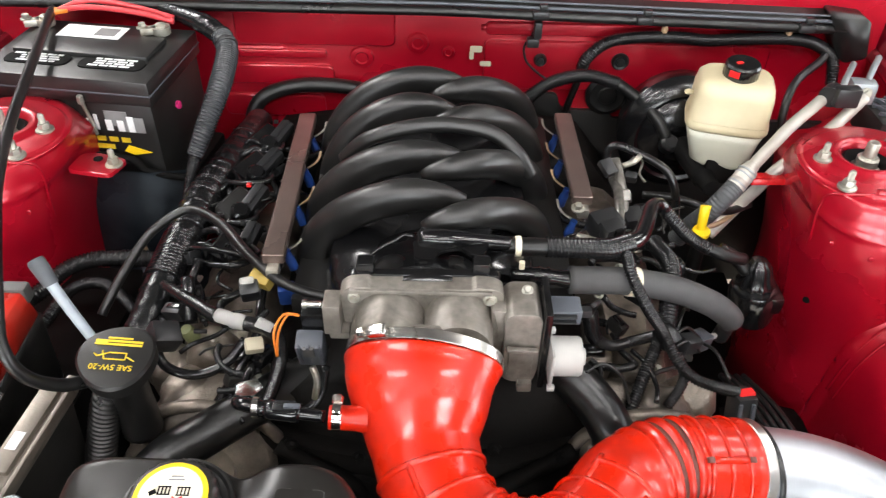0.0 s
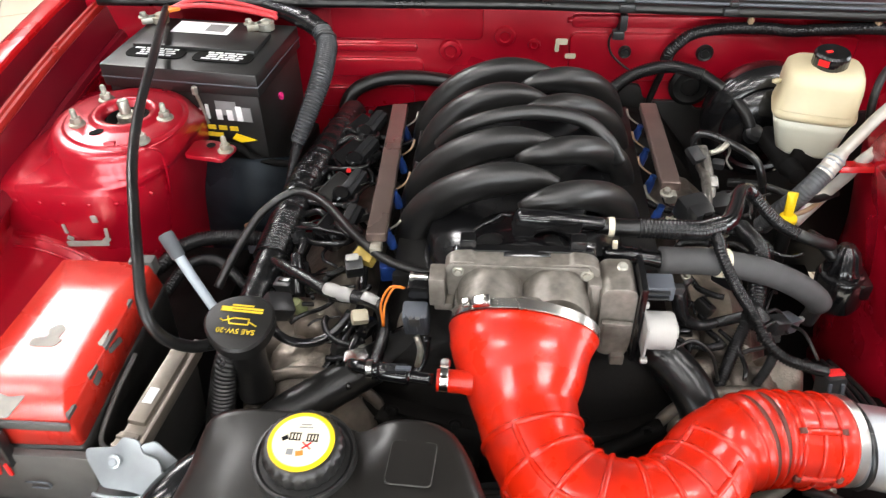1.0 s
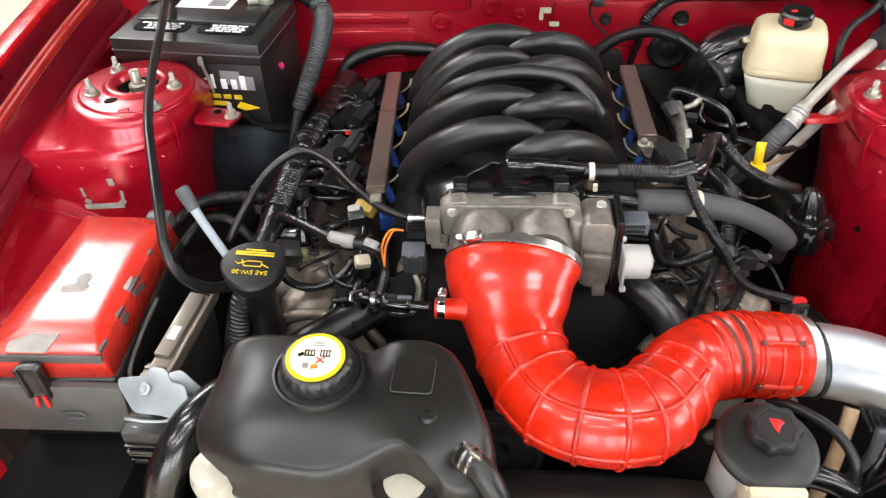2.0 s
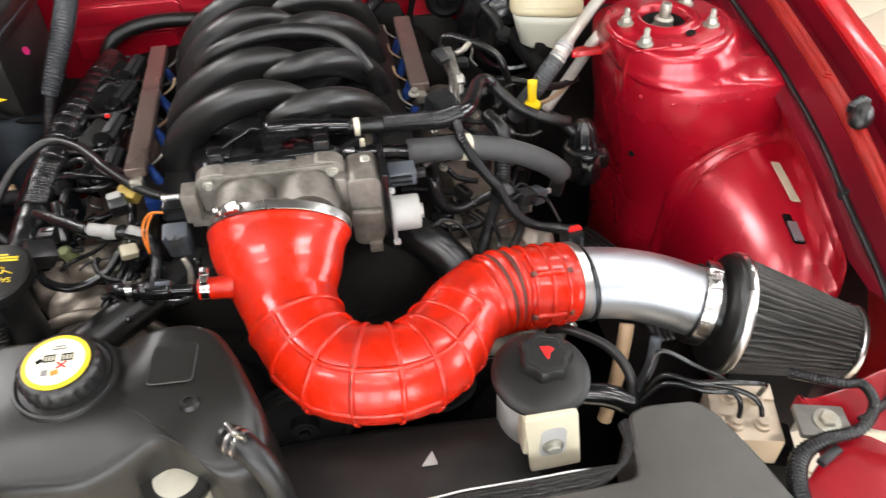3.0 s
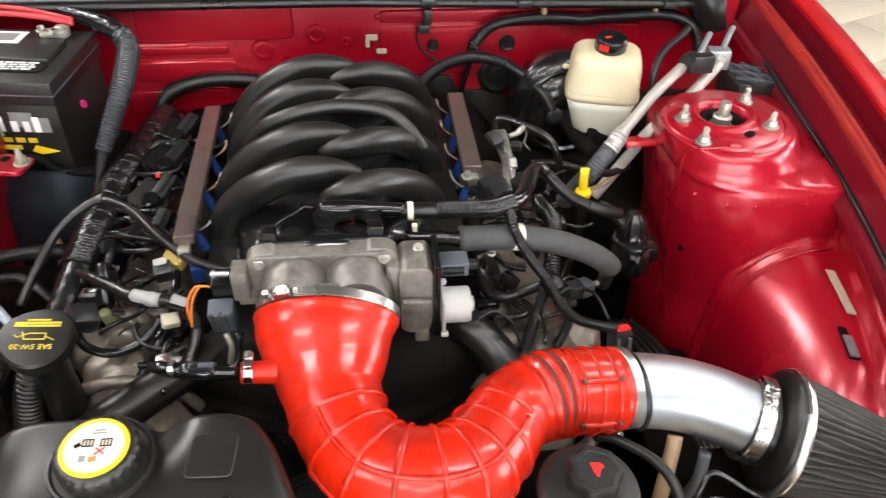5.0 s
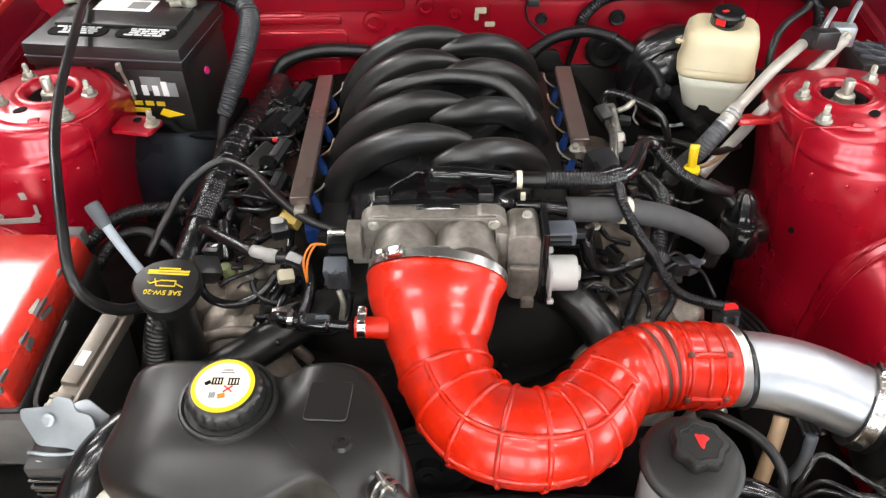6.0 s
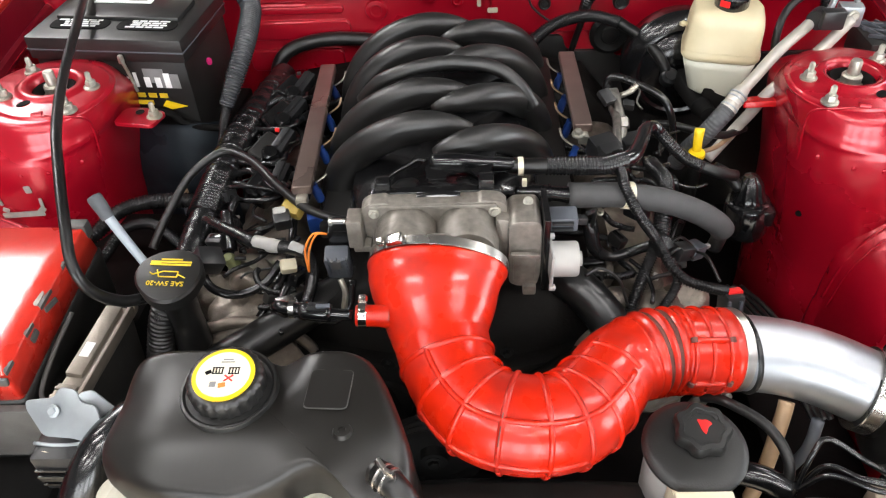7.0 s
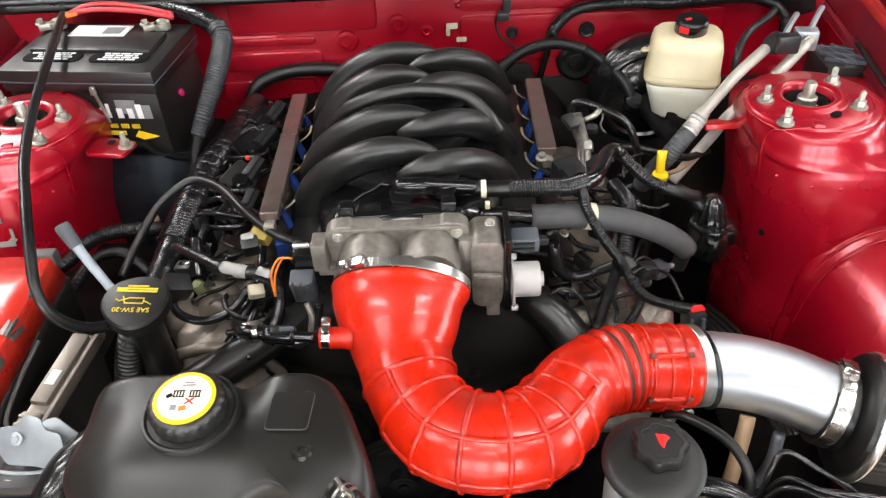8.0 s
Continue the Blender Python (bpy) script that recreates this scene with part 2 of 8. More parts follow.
def lathe(profile, at=(0, 0, 0), axis=(0, 0, 1), seg=24, name="lathe", squash=(1, 1), lobes=0, lobe=0.0, turn=None):
    """A turned body: profile of (radius, height) pairs; lobes: a scalloped rim."""
    rot = turn if turn is not None else axes(axis)
    v, f = [], []
    for r, z in profile:
        for k in range(seg):
            a = 2 * math.pi * k / seg
            q = r * (1 + (lobe * math.cos(lobes * a) if lobes else 0))
            v.append(Vector(at) + rot @ Vector((q * squash[0] * math.cos(a), q * squash[1] * math.sin(a), z)))
    n = len(profile)
    for i in range(n - 1):
        for k in range(seg):
            a, b = i * seg + k, i * seg + (k + 1) % seg
            f.append((a, b, b + seg, a + seg))
    f.append(tuple(range(seg - 1, -1, -1)))
    f.append(tuple(range((n - 1) * seg, n * seg)))
    me = mesh_from(name, v, f, False)
    bm = bmesh.new()
    bm.from_mesh(me)
    bmesh.ops.remove_doubles(bm, verts=bm.verts, dist=1e-6)
    bmesh.ops.recalc_face_normals(bm, faces=bm.faces)
    bpy.data.meshes.remove(me)
    return bm


def rbox(at, size, bevel=0.003, rot=(0, 0, 0), seg=2, taper=1.0):
    """A box with rounded edges; taper: the width of its top over its bottom; rot: degrees."""
    bm = bmesh.new()
    bmesh.ops.create_cube(bm, size=1)
    for v in bm.verts:
        k = taper if v.co.z > 0 else 1.0
        v.co = Vector((v.co.x * size[0] * k, v.co.y * size[1] * k, v.co.z * size[2]))
    if bevel:
        bmesh.ops.bevel(bm, geom=bm.edges[:] + bm.verts[:], offset=bevel, segments=seg, profile=0.6, affect="EDGES")
    bm.transform(pose(*at, *rot))
    return bm


def plate(outline, z0, z1, bevel=0.002, m=None, seg=2):
    """A plate from a flat outline between two heights, its edges rounded."""
    bm = bmesh.new()
    f = bm.faces.new([bm.verts.new((x, y, z0)) for x, y in outline])
    if f.normal.z > 0:
        pass
    up = bmesh.ops.extrude_face_region(bm, geom=[f])
    for e in up["geom"]:
        if isinstance(e, bmesh.types.BMVert):
            e.co.z = z1
    bmesh.ops.recalc_face_normals(bm, faces=bm.faces)
    if bevel:
        es = [e for e in bm.edges if all(abs(v.co.z - z1) < 1e-6 for v in e.verts)]
        bmesh.ops.bevel(bm, geom=es, offset=bevel, segments=seg, profile=0.6, affect="EDGES")
    if m is not None:
        bm.transform(m)
    return bm


def round_outline(pts, r, n=5):
    """An outline with its corners rounded."""
    out = []
    k = len(pts)
    for i in range(k):
        p, a, b = Vector(pts[i]), Vector(pts[i - 1]), Vector(pts[(i + 1) % k])
        d = min(r, (a - p).length * 0.45, (b - p).length * 0.45)
        s, e = p + (a - p).normalized() * d, p + (b - p).normalized() * d
        for j in range(n + 1):
            u = j / n
            out.append(tuple((1 - u) ** 2 * s + 2 * u * (1 - u) * p + u * u * e))
    return out


def loft(sections, name="loft", close=True, caps=True, smooth=True):
    """A skin over rings (or strips) of equal length."""
    k = len(sections[0])
    v = [p for s in sections for p in s]
    f = []
    for i in range(len(sections) - 1):
        for j in range(k if close else k - 1):
            a, b = i * k + j, i * k + (j + 1) % k
            f.append((a, b, b + k, a + k))
    if caps and close:
        f.append(tuple(range(k - 1, -1, -1)))
        f.append(tuple(range((len(sections) - 1) * k, len(sections) * k)))
    return mesh_from(name, v, f, smooth)


def join(*bms):
    """Joins several bmeshes into the first one."""
    out = bmesh.new()
    for b in bms:
        me = bpy.data.meshes.new("tmp")
        if isinstance(b, bpy.types.Mesh):
            out.from_mesh(b)
            bpy.data.meshes.remove(b)
            bpy.data.meshes.remove(me)
            continue
        b.to_mesh(me)
        b.free()
        out.from_mesh(me)
        bpy.data.meshes.remove(me)
    return out


def lumpy(bm, cuts, amp, freq):
    """Uneven casting: a finer mesh pushed in and out by noise."""
    from mathutils import noise
    bmesh.ops.subdivide_edges(bm, edges=bm.edges[:], cuts=cuts, use_grid_fill=True)
    bm.normal_update()
    for v in bm.verts:
        v.co += v.normal * amp * noise.noise(v.co * freq)
    return bm


def bolt(at, axis=(0, 0, 1), r=0.006, h=0.006, washer=1.5):
    """A hexagon head on its washer."""
    head = lathe([(r, 0.001), (r, h * 0.85), (r * 0.85, h)], at, axis, 6)
    rim = lathe([(r * washer, -0.001), (r * washer, 0.0012), (r * 0.9, 0.0022)], at, axis, 18)
    return join(head, rim)


def stud(at, axis=(0, 0, 1)):
    """A threaded stud with its flanged nut."""
    nut = lathe([(0.0085, 0), (0.0085, 0.010), (0.0072, 0.012)], at, axis, 6)
    rim = lathe([(0.0125, -0.001), (0.0125, 0.002), (0.0095, 0.004)], at, axis, 18)
    rod = [(0.0046, 0.01)]
    for k in range(8):
        rod += [(0.0046, 0.012 + k * 0.0016), (0.0038, 0.0128 + k * 0.0016)]
    return join(nut, rim, lathe(rod + [(0.0030, 0.026)], at, axis, 12))


def band(center, axis, r, width=0.012, squash=(1, 1), turn=None, thick=0.0014):
    return lathe([(r, -width / 2), (r + thick, -width / 2), (r + thick, width / 2), (r, width / 2)], center, axis, 40, squash=squash, turn=turn)


def text_mesh(body, size, m, depth=0.0003):
    cu = bpy.data.curves.new("writing", "FONT")
    cu.body, cu.size, cu.extrude, cu.align_x, cu.align_y = body, size, depth, "CENTER", "CENTER"
    ob = bpy.data.objects.new("writing", cu)
    me = bpy.data.meshes.new_from_object(ob)
    bpy.data.objects.remove(ob)
    bpy.data.curves.remove(cu)
    me.transform(m)
    return me


CAR = Vector((-0.005, 0.90, 0.0))
CROSS = Vector((0.9995, -0.031, 0.0))


def mirror(p):
    """The matching place on the other side of the car."""
    p = Vector(p)
    return p - 2 * ((p - CAR).dot(CROSS)) * CROSS


def side(p, left):
    return mirror(p) if left else Vector(p)


# ---- the room ----
def room():
    gr = bmesh.new()
    bmesh.ops.create_grid(gr, x_segments=1, y_segments=1, size=6)
    gr.transform(pose(0.5, 0.5, -0.004))
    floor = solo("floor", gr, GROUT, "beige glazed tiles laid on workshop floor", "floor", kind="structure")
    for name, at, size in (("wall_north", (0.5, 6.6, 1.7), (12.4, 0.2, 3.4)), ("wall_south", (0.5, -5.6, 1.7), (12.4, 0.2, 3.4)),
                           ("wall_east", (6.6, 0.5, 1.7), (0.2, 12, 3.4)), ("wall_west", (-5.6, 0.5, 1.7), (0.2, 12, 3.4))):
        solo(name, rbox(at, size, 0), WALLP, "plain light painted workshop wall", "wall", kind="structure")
    # all out of view; the three east ones are added to brighten the right
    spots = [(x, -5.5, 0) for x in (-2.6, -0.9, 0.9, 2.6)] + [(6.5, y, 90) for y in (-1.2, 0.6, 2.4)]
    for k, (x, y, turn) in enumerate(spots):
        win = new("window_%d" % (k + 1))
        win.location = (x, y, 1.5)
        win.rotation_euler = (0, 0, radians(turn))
        tagged(win, "tall daylit workshop window out of view, in a white frame", "window", kind="structure")
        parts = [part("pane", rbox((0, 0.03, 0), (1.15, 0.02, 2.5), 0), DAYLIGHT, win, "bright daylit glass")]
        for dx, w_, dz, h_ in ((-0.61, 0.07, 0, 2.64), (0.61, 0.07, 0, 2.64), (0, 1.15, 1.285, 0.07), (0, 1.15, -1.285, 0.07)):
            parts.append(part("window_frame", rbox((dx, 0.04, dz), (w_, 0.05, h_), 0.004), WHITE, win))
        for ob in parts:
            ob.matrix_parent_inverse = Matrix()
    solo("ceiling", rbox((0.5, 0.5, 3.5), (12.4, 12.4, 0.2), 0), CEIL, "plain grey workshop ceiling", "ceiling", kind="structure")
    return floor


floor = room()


def ceiling_light():
    t = thing("ceiling_light", (0, 0, 3.39), "slim white ceiling light out of view, with a lit diffuser", "light", "ceiling lights")
    part("frame", rbox((0, 0, 3.385), (1.30, 0.22, 0.03), 0.004), WHITE, t)
    part("diffuser", rbox((0, 0, 3.366), (1.2, 0.15, 0.012), 0.002), LIGHTM, t, "lit white diffuser")
    return t


lamp = ceiling_light()
# five unseen lights give the fuse lid its glare; last two brighten the firewall
SPOTS = [(-2.8, 2.45 + 0.32 * k) for k in range(5)] + [(2.9, 2.9), (-2.6, 1.1), (2.6, 1.1), (-1.5, -0.2), (1.5, -0.2), (0.0, -1.3), (-2.6, -1.3), (2.6, -1.3), (0.0, -2.9), (-1.4, -2.2), (1.4, -2.2)]
lamp.location = (SPOTS[0][0], SPOTS[0][1], 3.39)
for x, y in SPOTS[1:]:
    copy_thing(lamp, pose(x, y, 3.39))


# ---- the car's body ----
car = thing("car_body", (0, 0.9, 0.3), "deep metallic red car body with its engine bay open", "car")
LEDGE = [(0.815, 1.45, 0.875), (0.806, 1.15, 0.857), (0.790, 0.90, 0.835), (0.765, 0.64, 0.803), (0.738, 0.45, 0.765), (0.712, 0.32, 0.730), (0.690, 0.23, 0.700), (0.66, 0.13, 0.67)]


def strip(line, profile, left, depth=lambda y: 1.0):
    """A pressed panel: the profile of (out, up) pairs carried along the line; depth: its share at each y."""
    path, _ = spline(line, 0.04)
    return loft([[side((p[0] + a * depth(p[1]), p[1], p[2] + b * depth(p[1])), left) for a, b in profile] for p in path], close=False)


def thicken(me, t):
    bm = bmesh.new()
    bm.from_mesh(me)
    bmesh.ops.recalc_face_normals(bm, faces=bm.faces)
    bmesh.ops.solidify(bm, geom=bm.faces[:], thickness=t)
    bmesh.ops.recalc_face_normals(bm, faces=bm.faces)
    return bm


for left in (False, True):
    part("upper_rail", thicken(strip(LEDGE, [(-0.0045, -0.008), (-0.003, -0.002), (0.000, 0.001), (0.005, 0.0015), (0.008, 0.0045), (0.011, 0.0045), (0.014, 0.0015), (0.018, 0.001), (0.021, -0.004), (0.023, -0.026)], left), 0.0015), RED_THIN, car, "thinly painted orange-red flange")
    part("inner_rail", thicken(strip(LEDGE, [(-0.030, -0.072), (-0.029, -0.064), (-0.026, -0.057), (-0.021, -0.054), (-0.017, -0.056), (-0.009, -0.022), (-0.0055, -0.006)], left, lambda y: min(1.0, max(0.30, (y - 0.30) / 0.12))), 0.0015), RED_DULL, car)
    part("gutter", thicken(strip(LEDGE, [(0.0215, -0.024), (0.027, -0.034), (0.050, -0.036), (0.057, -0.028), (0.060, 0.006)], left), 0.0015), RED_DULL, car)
    part("fender", thicken(strip(LEDGE, [(0.059, -0.01), (0.060, 0.012), (0.063, 0.0155), (0.074, 0.018), (0.090, 0.017), (0.104, 0.011), (0.114, 0.002), (0.121, -0.012), (0.126, -0.03), (0.132, -0.08), (0.141, -0.16), (0.15, -0.30), (0.14, -0.52)], left), 0.0015), RED_LIT, car, "outer wing in red brightened for the light on it")
    # inner wheelhouse skin, a low dome in front of the tower
    low = [(0.612, 0.48), (0.606, 0.38), (0.600, 0.28)]
    rows = [
        (1.30, [(0.782, 0.80), (0.790, 0.76), (0.792, 0.72), (0.780, 0.69), (0.755, 0.67), (0.72, 0.65), (0.715, 0.62), (0.705, 0.58), (0.70, 0.53)] + [(0.70, 0.48), (0.70, 0.38), (0.70, 0.28)]),
        (1.00, [(0.768, 0.78), (0.778, 0.75), (0.784, 0.72), (0.780, 0.695), (0.760, 0.685), (0.73, 0.680), (0.715, 0.665), (0.705, 0.630), (0.70, 0.58)] + [(0.70, 0.48), (0.70, 0.38), (0.70, 0.28)]),
        (0.790, [(0.752, 0.750), (0.766, 0.728), (0.776, 0.705), (0.780, 0.692), (0.768, 0.687), (0.730, 0.686), (0.692, 0.672), (0.648, 0.636), (0.618, 0.585)] + low),
        (0.752, [(0.749, 0.745), (0.763, 0.724), (0.772, 0.702), (0.776, 0.690), (0.764, 0.685), (0.728, 0.684), (0.688, 0.671), (0.641, 0.634), (0.612, 0.580)] + low),
        (0.742, [(0.748, 0.743), (0.761, 0.722), (0.770, 0.698), (0.772, 0.684), (0.760, 0.677), (0.726, 0.676), (0.690, 0.663), (0.646, 0.627), (0.619, 0.575)] + low),
        (0.725, [(0.746, 0.741), (0.759, 0.720), (0.768, 0.696), (0.769, 0.680), (0.756, 0.673), (0.724, 0.672), (0.690, 0.659), (0.648, 0.623), (0.622, 0.572)] + low),
        (0.66, [(0.739, 0.730), (0.752, 0.712), (0.760, 0.692), (0.760, 0.677), (0.747, 0.670), (0.718, 0.668), (0.686, 0.655), (0.648, 0.620), (0.623, 0.569)] + low),
        (0.60, [(0.732, 0.721), (0.744, 0.704), (0.751, 0.686), (0.751, 0.672), (0.739, 0.664), (0.712, 0.662), (0.682, 0.650), (0.647, 0.615), (0.623, 0.565)] + low),
        (0.53, [(0.722, 0.706), (0.732, 0.690), (0.738, 0.672), (0.738, 0.657), (0.728, 0.648), (0.704, 0.645), (0.677, 0.632), (0.645, 0.597), (0.623, 0.548)] + low),
        (0.475, [(0.713, 0.693), (0.722, 0.672), (0.728, 0.650), (0.729, 0.630), (0.720, 0.617), (0.697, 0.612), (0.671, 0.597), (0.643, 0.562), (0.623, 0.515), (0.612, 0.46), (0.606, 0.37), (0.600, 0.27)]),
        (0.452, [(0.708, 0.684), (0.715, 0.652), (0.718, 0.615), (0.717, 0.582), (0.708, 0.562), (0.688, 0.552), (0.664, 0.535), (0.640, 0.505), (0.622, 0.465), (0.612, 0.42), (0.606, 0.35), (0.600, 0.26)]),
        (0.446, [(0.707, 0.665), (0.708, 0.60), (0.706, 0.54), (0.703, 0.50), (0.695, 0.48), (0.678, 0.465), (0.657, 0.45), (0.636, 0.425), (0.621, 0.395), (0.612, 0.36), (0.606, 0.30), (0.600, 0.24)]),
    ]
    skins = []
    for y, prof in rows:
        p, _ = spline([(x, y, z) for x, z in prof], 0.004)
        idx = np.linspace(0, len(p) - 1, 44).round().astype(int)
        skins.append(p[idx])
    smooth_rows = []
    for j in range(44):
        col, _ = spline([s[j] for s in skins], 0.006)
        idx = np.linspace(0, len(col) - 1, 90).round().astype(int)
        smooth_rows.append(col[idx])
    part("wheelhouse", thicken(loft([[side(p, left) for p in r] for r in smooth_rows], close=False), 0.0015), RED, car)

    # strut tower: a square-shouldered pressing below, a flattened turret above, a raised plate with a hole
    def ring(cx, cy, hx, hy, e, z, lean=0.0, n=88):
        out = []
        for k in range(n):
            a = 2 * math.pi * k / n
            c, s = math.cos(a), math.sin(a)
            ee = min(e, 3.1) if c < 0 else e
            hi = hx - 0.020 * min(1.0, max(0.0, (hx - 0.095) / 0.016)) if c < 0 else hx
            x = cx + hi * math.copysign(abs(c) ** (2 / ee), c)
            y = cy + hy * math.copysign(abs(s) ** (2 / ee), s)
            out.append(side((x, y, z + lean * (x - 0.620)), left))
        return out
    levels = [(0.690, 0.92, 0.140, 0.150, 5.0, 0.28, 0), (0.682, 0.915, 0.145, 0.154, 5.0, 0.50, 0), (0.674, 0.912, 0.150, 0.156, 4.5, 0.62, 0), (0.664, 0.911, 0.155, 0.158, 4.5, 0.70, 0), (0.658, 0.910, 0.156, 0.158, 4.5, 0.7655, 0),
              (0.657, 0.910, 0.155, 0.157, 4.5, 0.7672, 0), (0.648, 0.908, 0.1475, 0.1530, 4.0, 0.7745, 0), (0.632, 0.903, 0.1345, 0.1440, 3.2, 0.7795, 0), (0.620, 0.896, 0.1235, 0.1330, 2.6, 0.7855, 0), (0.610, 0.890, 0.1170, 0.1230, 2.25, 0.796, 0), (0.606, 0.886, 0.1142, 0.1170, 2.1, 0.809, 0.02),
              (0.604, 0.884, 0.1115, 0.1120, 2.0, 0.8165, 0.03), (0.604, 0.882, 0.1070, 0.1060, 2.0, 0.8215, 0.04), (0.603, 0.880, 0.1000, 0.0985, 2.0, 0.8245, 0.04), (0.603, 0.879, 0.0930, 0.0905, 2.0, 0.8253, 0.04), (0.603, 0.879, 0.0895, 0.0865, 2.0, 0.8254, 0.04),
              (0.603, 0.879, 0.0885, 0.0855, 2.0, 0.8285, 0.04), (0.603, 0.879, 0.0860, 0.0830, 2.0, 0.8293, 0.04), (0.604, 0.886, 0.0580, 0.0560, 2.0, 0.8290, 0.04), (0.604, 0.888, 0.0530, 0.0520, 2.0, 0.8303, 0.04), (0.604, 0.888, 0.0505, 0.0495, 2.0, 0.8340, 0.04),
              (0.604, 0.888, 0.0460, 0.0450, 2.0, 0.8353, 0.04), (0.604, 0.888, 0.0395, 0.0390, 2.0, 0.8345, 0.04), (0.604, 0.888, 0.0355, 0.0350, 2.0, 0.8310, 0.04), (0.604, 0.888, 0.0345, 0.0340, 2.0, 0.795, 0.04)]
    part("strut_tower", loft([ring(*q) for q in levels], caps=False), RED, car)
    for dy, grow, r_ in ((0.7475, 0.004, 0.0024), (0.732, -0.0005, 0.0018)):
        bead = [(0.606, 0.50), (0.612, 0.545), (0.621, 0.585), (0.641, 0.627), (0.664, 0.653), (0.688, 0.666), (0.728, 0.6785), (0.758, 0.680)]
        part("pressed_bead", tube([side((x - grow * 0.6, dy, z + grow), left) for x, z in bead], r_, 8), RED, car)
    seam = [(0.5405, 0.842, 0.690), (0.5322, 0.8284, 0.7271), (0.5245, 0.8225, 0.7700), (0.5243, 0.8235, 0.7950), (0.5274, 0.8205, 0.8108), (0.5367, 0.8101, 0.8201), (0.5560, 0.8030, 0.8250), (0.5760, 0.8010, 0.8270)]
    part("panel_seam", tube([side(q, left) for q in seam], 0.0019, 8), RED, car)
    cen = side((0.604, 0.888, 0.804), left)
    part("strut_mount", lathe([(0.0350, -0.02), (0.0342, 0.018), (0.030, 0.0205), (0.020, 0.012), (0.017, 0.006)], cen, (0, 0, 1), 28), DARK, car, "black rubber strut mount")
    part("strut_nut", join(lathe([(0.020, 0.004), (0.020, 0.009), (0.0145, 0.012), (0.0145, 0.024), (0.012, 0.027)], cen, (0, 0, 1), 22), lathe([(0.0085, 0.025), (0.0085, 0.046), (0.007, 0.049), (0.001, 0.049)], cen, (0, 0, 1), 14)), ZINC, car, "corroded steel strut nut")
    for dx, dy in ((-0.064, -0.003), (-0.058, -0.072), (0.058, -0.043), (0.050, 0.035)):
        p = side((0.604 + dx, 0.889 + dy, 0.829 + 0.04 * dx), left)
        part("stud", stud(p), ZINC, car, "zinc stud and flanged nut")
    for k in range(6):
        q = 0.543 + 0.0395 * k
        u = abs(q - 0.6585) / (0.136 if q < 0.6585 else 0.156)
        ee = 3.1 if q < 0.6585 else 4.5
        p = side((q, 0.910 - 0.158 * (1 - u ** ee) ** (1 / ee), 0.750), left)
        part("weld_spot", lathe([(0.0040, -0.001), (0.0034, 0.0006), (0.0018, 0.0013), (0.0005, 0.0013)], p, (0, -1, 0), 12), RED, car)
    p = side((0.623, 0.830, 0.8300), left)
    part("top_hole", lathe([(0.009, -0.0005), (0.009, 0.0006), (0.0005, 0.0006)], p, (0, 0, 1), 16, squash=(1.2, 0.8)), DARK, car, "dark punched hole")
    part("notch", rbox(side((0.590, 0.806, 0.8265), left), (0.016, 0.016, 0.007), 0.0025, (-20, 0, 12 if left else -12)), RED, car)
    for y, x, z in ((1.05, 0.806, 0.8505), (0.70, 0.7785, 0.8135), (0.40, 0.734, 0.754)):
        part("flange_bolt", bolt(side((x, y, z), left), (0, 0, 1), 0.0055, 0.005), RED_THIN, car)

part("drain_hole", lathe([(0.0052, -0.001), (0.0052, 0.0006)], (0.553, 0.912 - 0.1565 * (1 - (0.119 / 0.131) ** 3.1) ** (1 / 3.1) - 0.0015, 0.630), (-0.9, -1, 0), 14), DARK, car, "small black round hole")


def quad_patch(c, u, v, w, h, mat, name, parent, label="", r=0.002, lift=0.001):
    """A thin sheet with rounded corners at c, along u and v."""
    u, v = Vector(u).normalized(), Vector(v).normalized()
    n = u.cross(v).normalized()
    v = n.cross(u)
    m = Matrix.Translation(Vector(c)) @ Matrix((u, v, n)).transposed().to_4x4()
    o = round_outline([(-w / 2, -h / 2), (w / 2, -h / 2), (w / 2, h / 2), (-w / 2, h / 2)], r, 3)
    return part(name, plate(o, 0, lift, 0, m), mat, parent, label)


quad_patch((0.7265, 0.644, 0.6715), (0.12, 1, 0.06), (-1, 0.1, 0.22), 0.088, 0.014, IVORY, "ivory_strip", car, "ivory adhesive strip", 0.001, 0.002)
quad_patch((0.7005, 0.560, 0.6535), (0.1, 1, 0.18), (-1, 0.1, 0.3), 0.052, 0.018, DARK, "slot", car, "dark rectangular slot", 0.002, 0.003)
quad_patch((0.6985, 0.553, 0.6545), (0.1, 1, 0.18), (-1, 0.1, 0.3), 0.034, 0.014, BRACKET, "slot_clip", car, "grey spring clip", 0.001, 0.0045)

def front_sheet(outline):
    return plate(round_outline(outline, 0.012), 0.0, 0.008, 0.003, Matrix.Translation((0, 1.279, 0)) @ pose(0, 0, 0, 90, 0, 0))


# firewall with stamped panels
part("firewall", rbox((-0.02, 1.30, 0.62), (1.62, 0.04, 0.60), 0.004), RED, car, "deep red stamped firewall")
for x0, x1, z0, z1 in ((-0.36, -0.075, 0.800, 0.872), (-0.40, -0.19, 0.722, 0.760), (0.085, 0.62, 0.826, 0.850), (0.085, 0.60, 0.722, 0.816), (-0.40, -0.21, 0.655, 0.700), (-0.36, -0.20, 0.774, 0.790)):
    o = round_outline([(x0, z0), (x1, z0), (x1, z1), (x0, z1)], 0.014)
    part("stamped_panel", plate(o, 0.0, 0.008, 0.005, Matrix.Translation((0, 1.28, 0)) @ pose(0, 0, 0, 90, 0, 0), 3), RED, car)
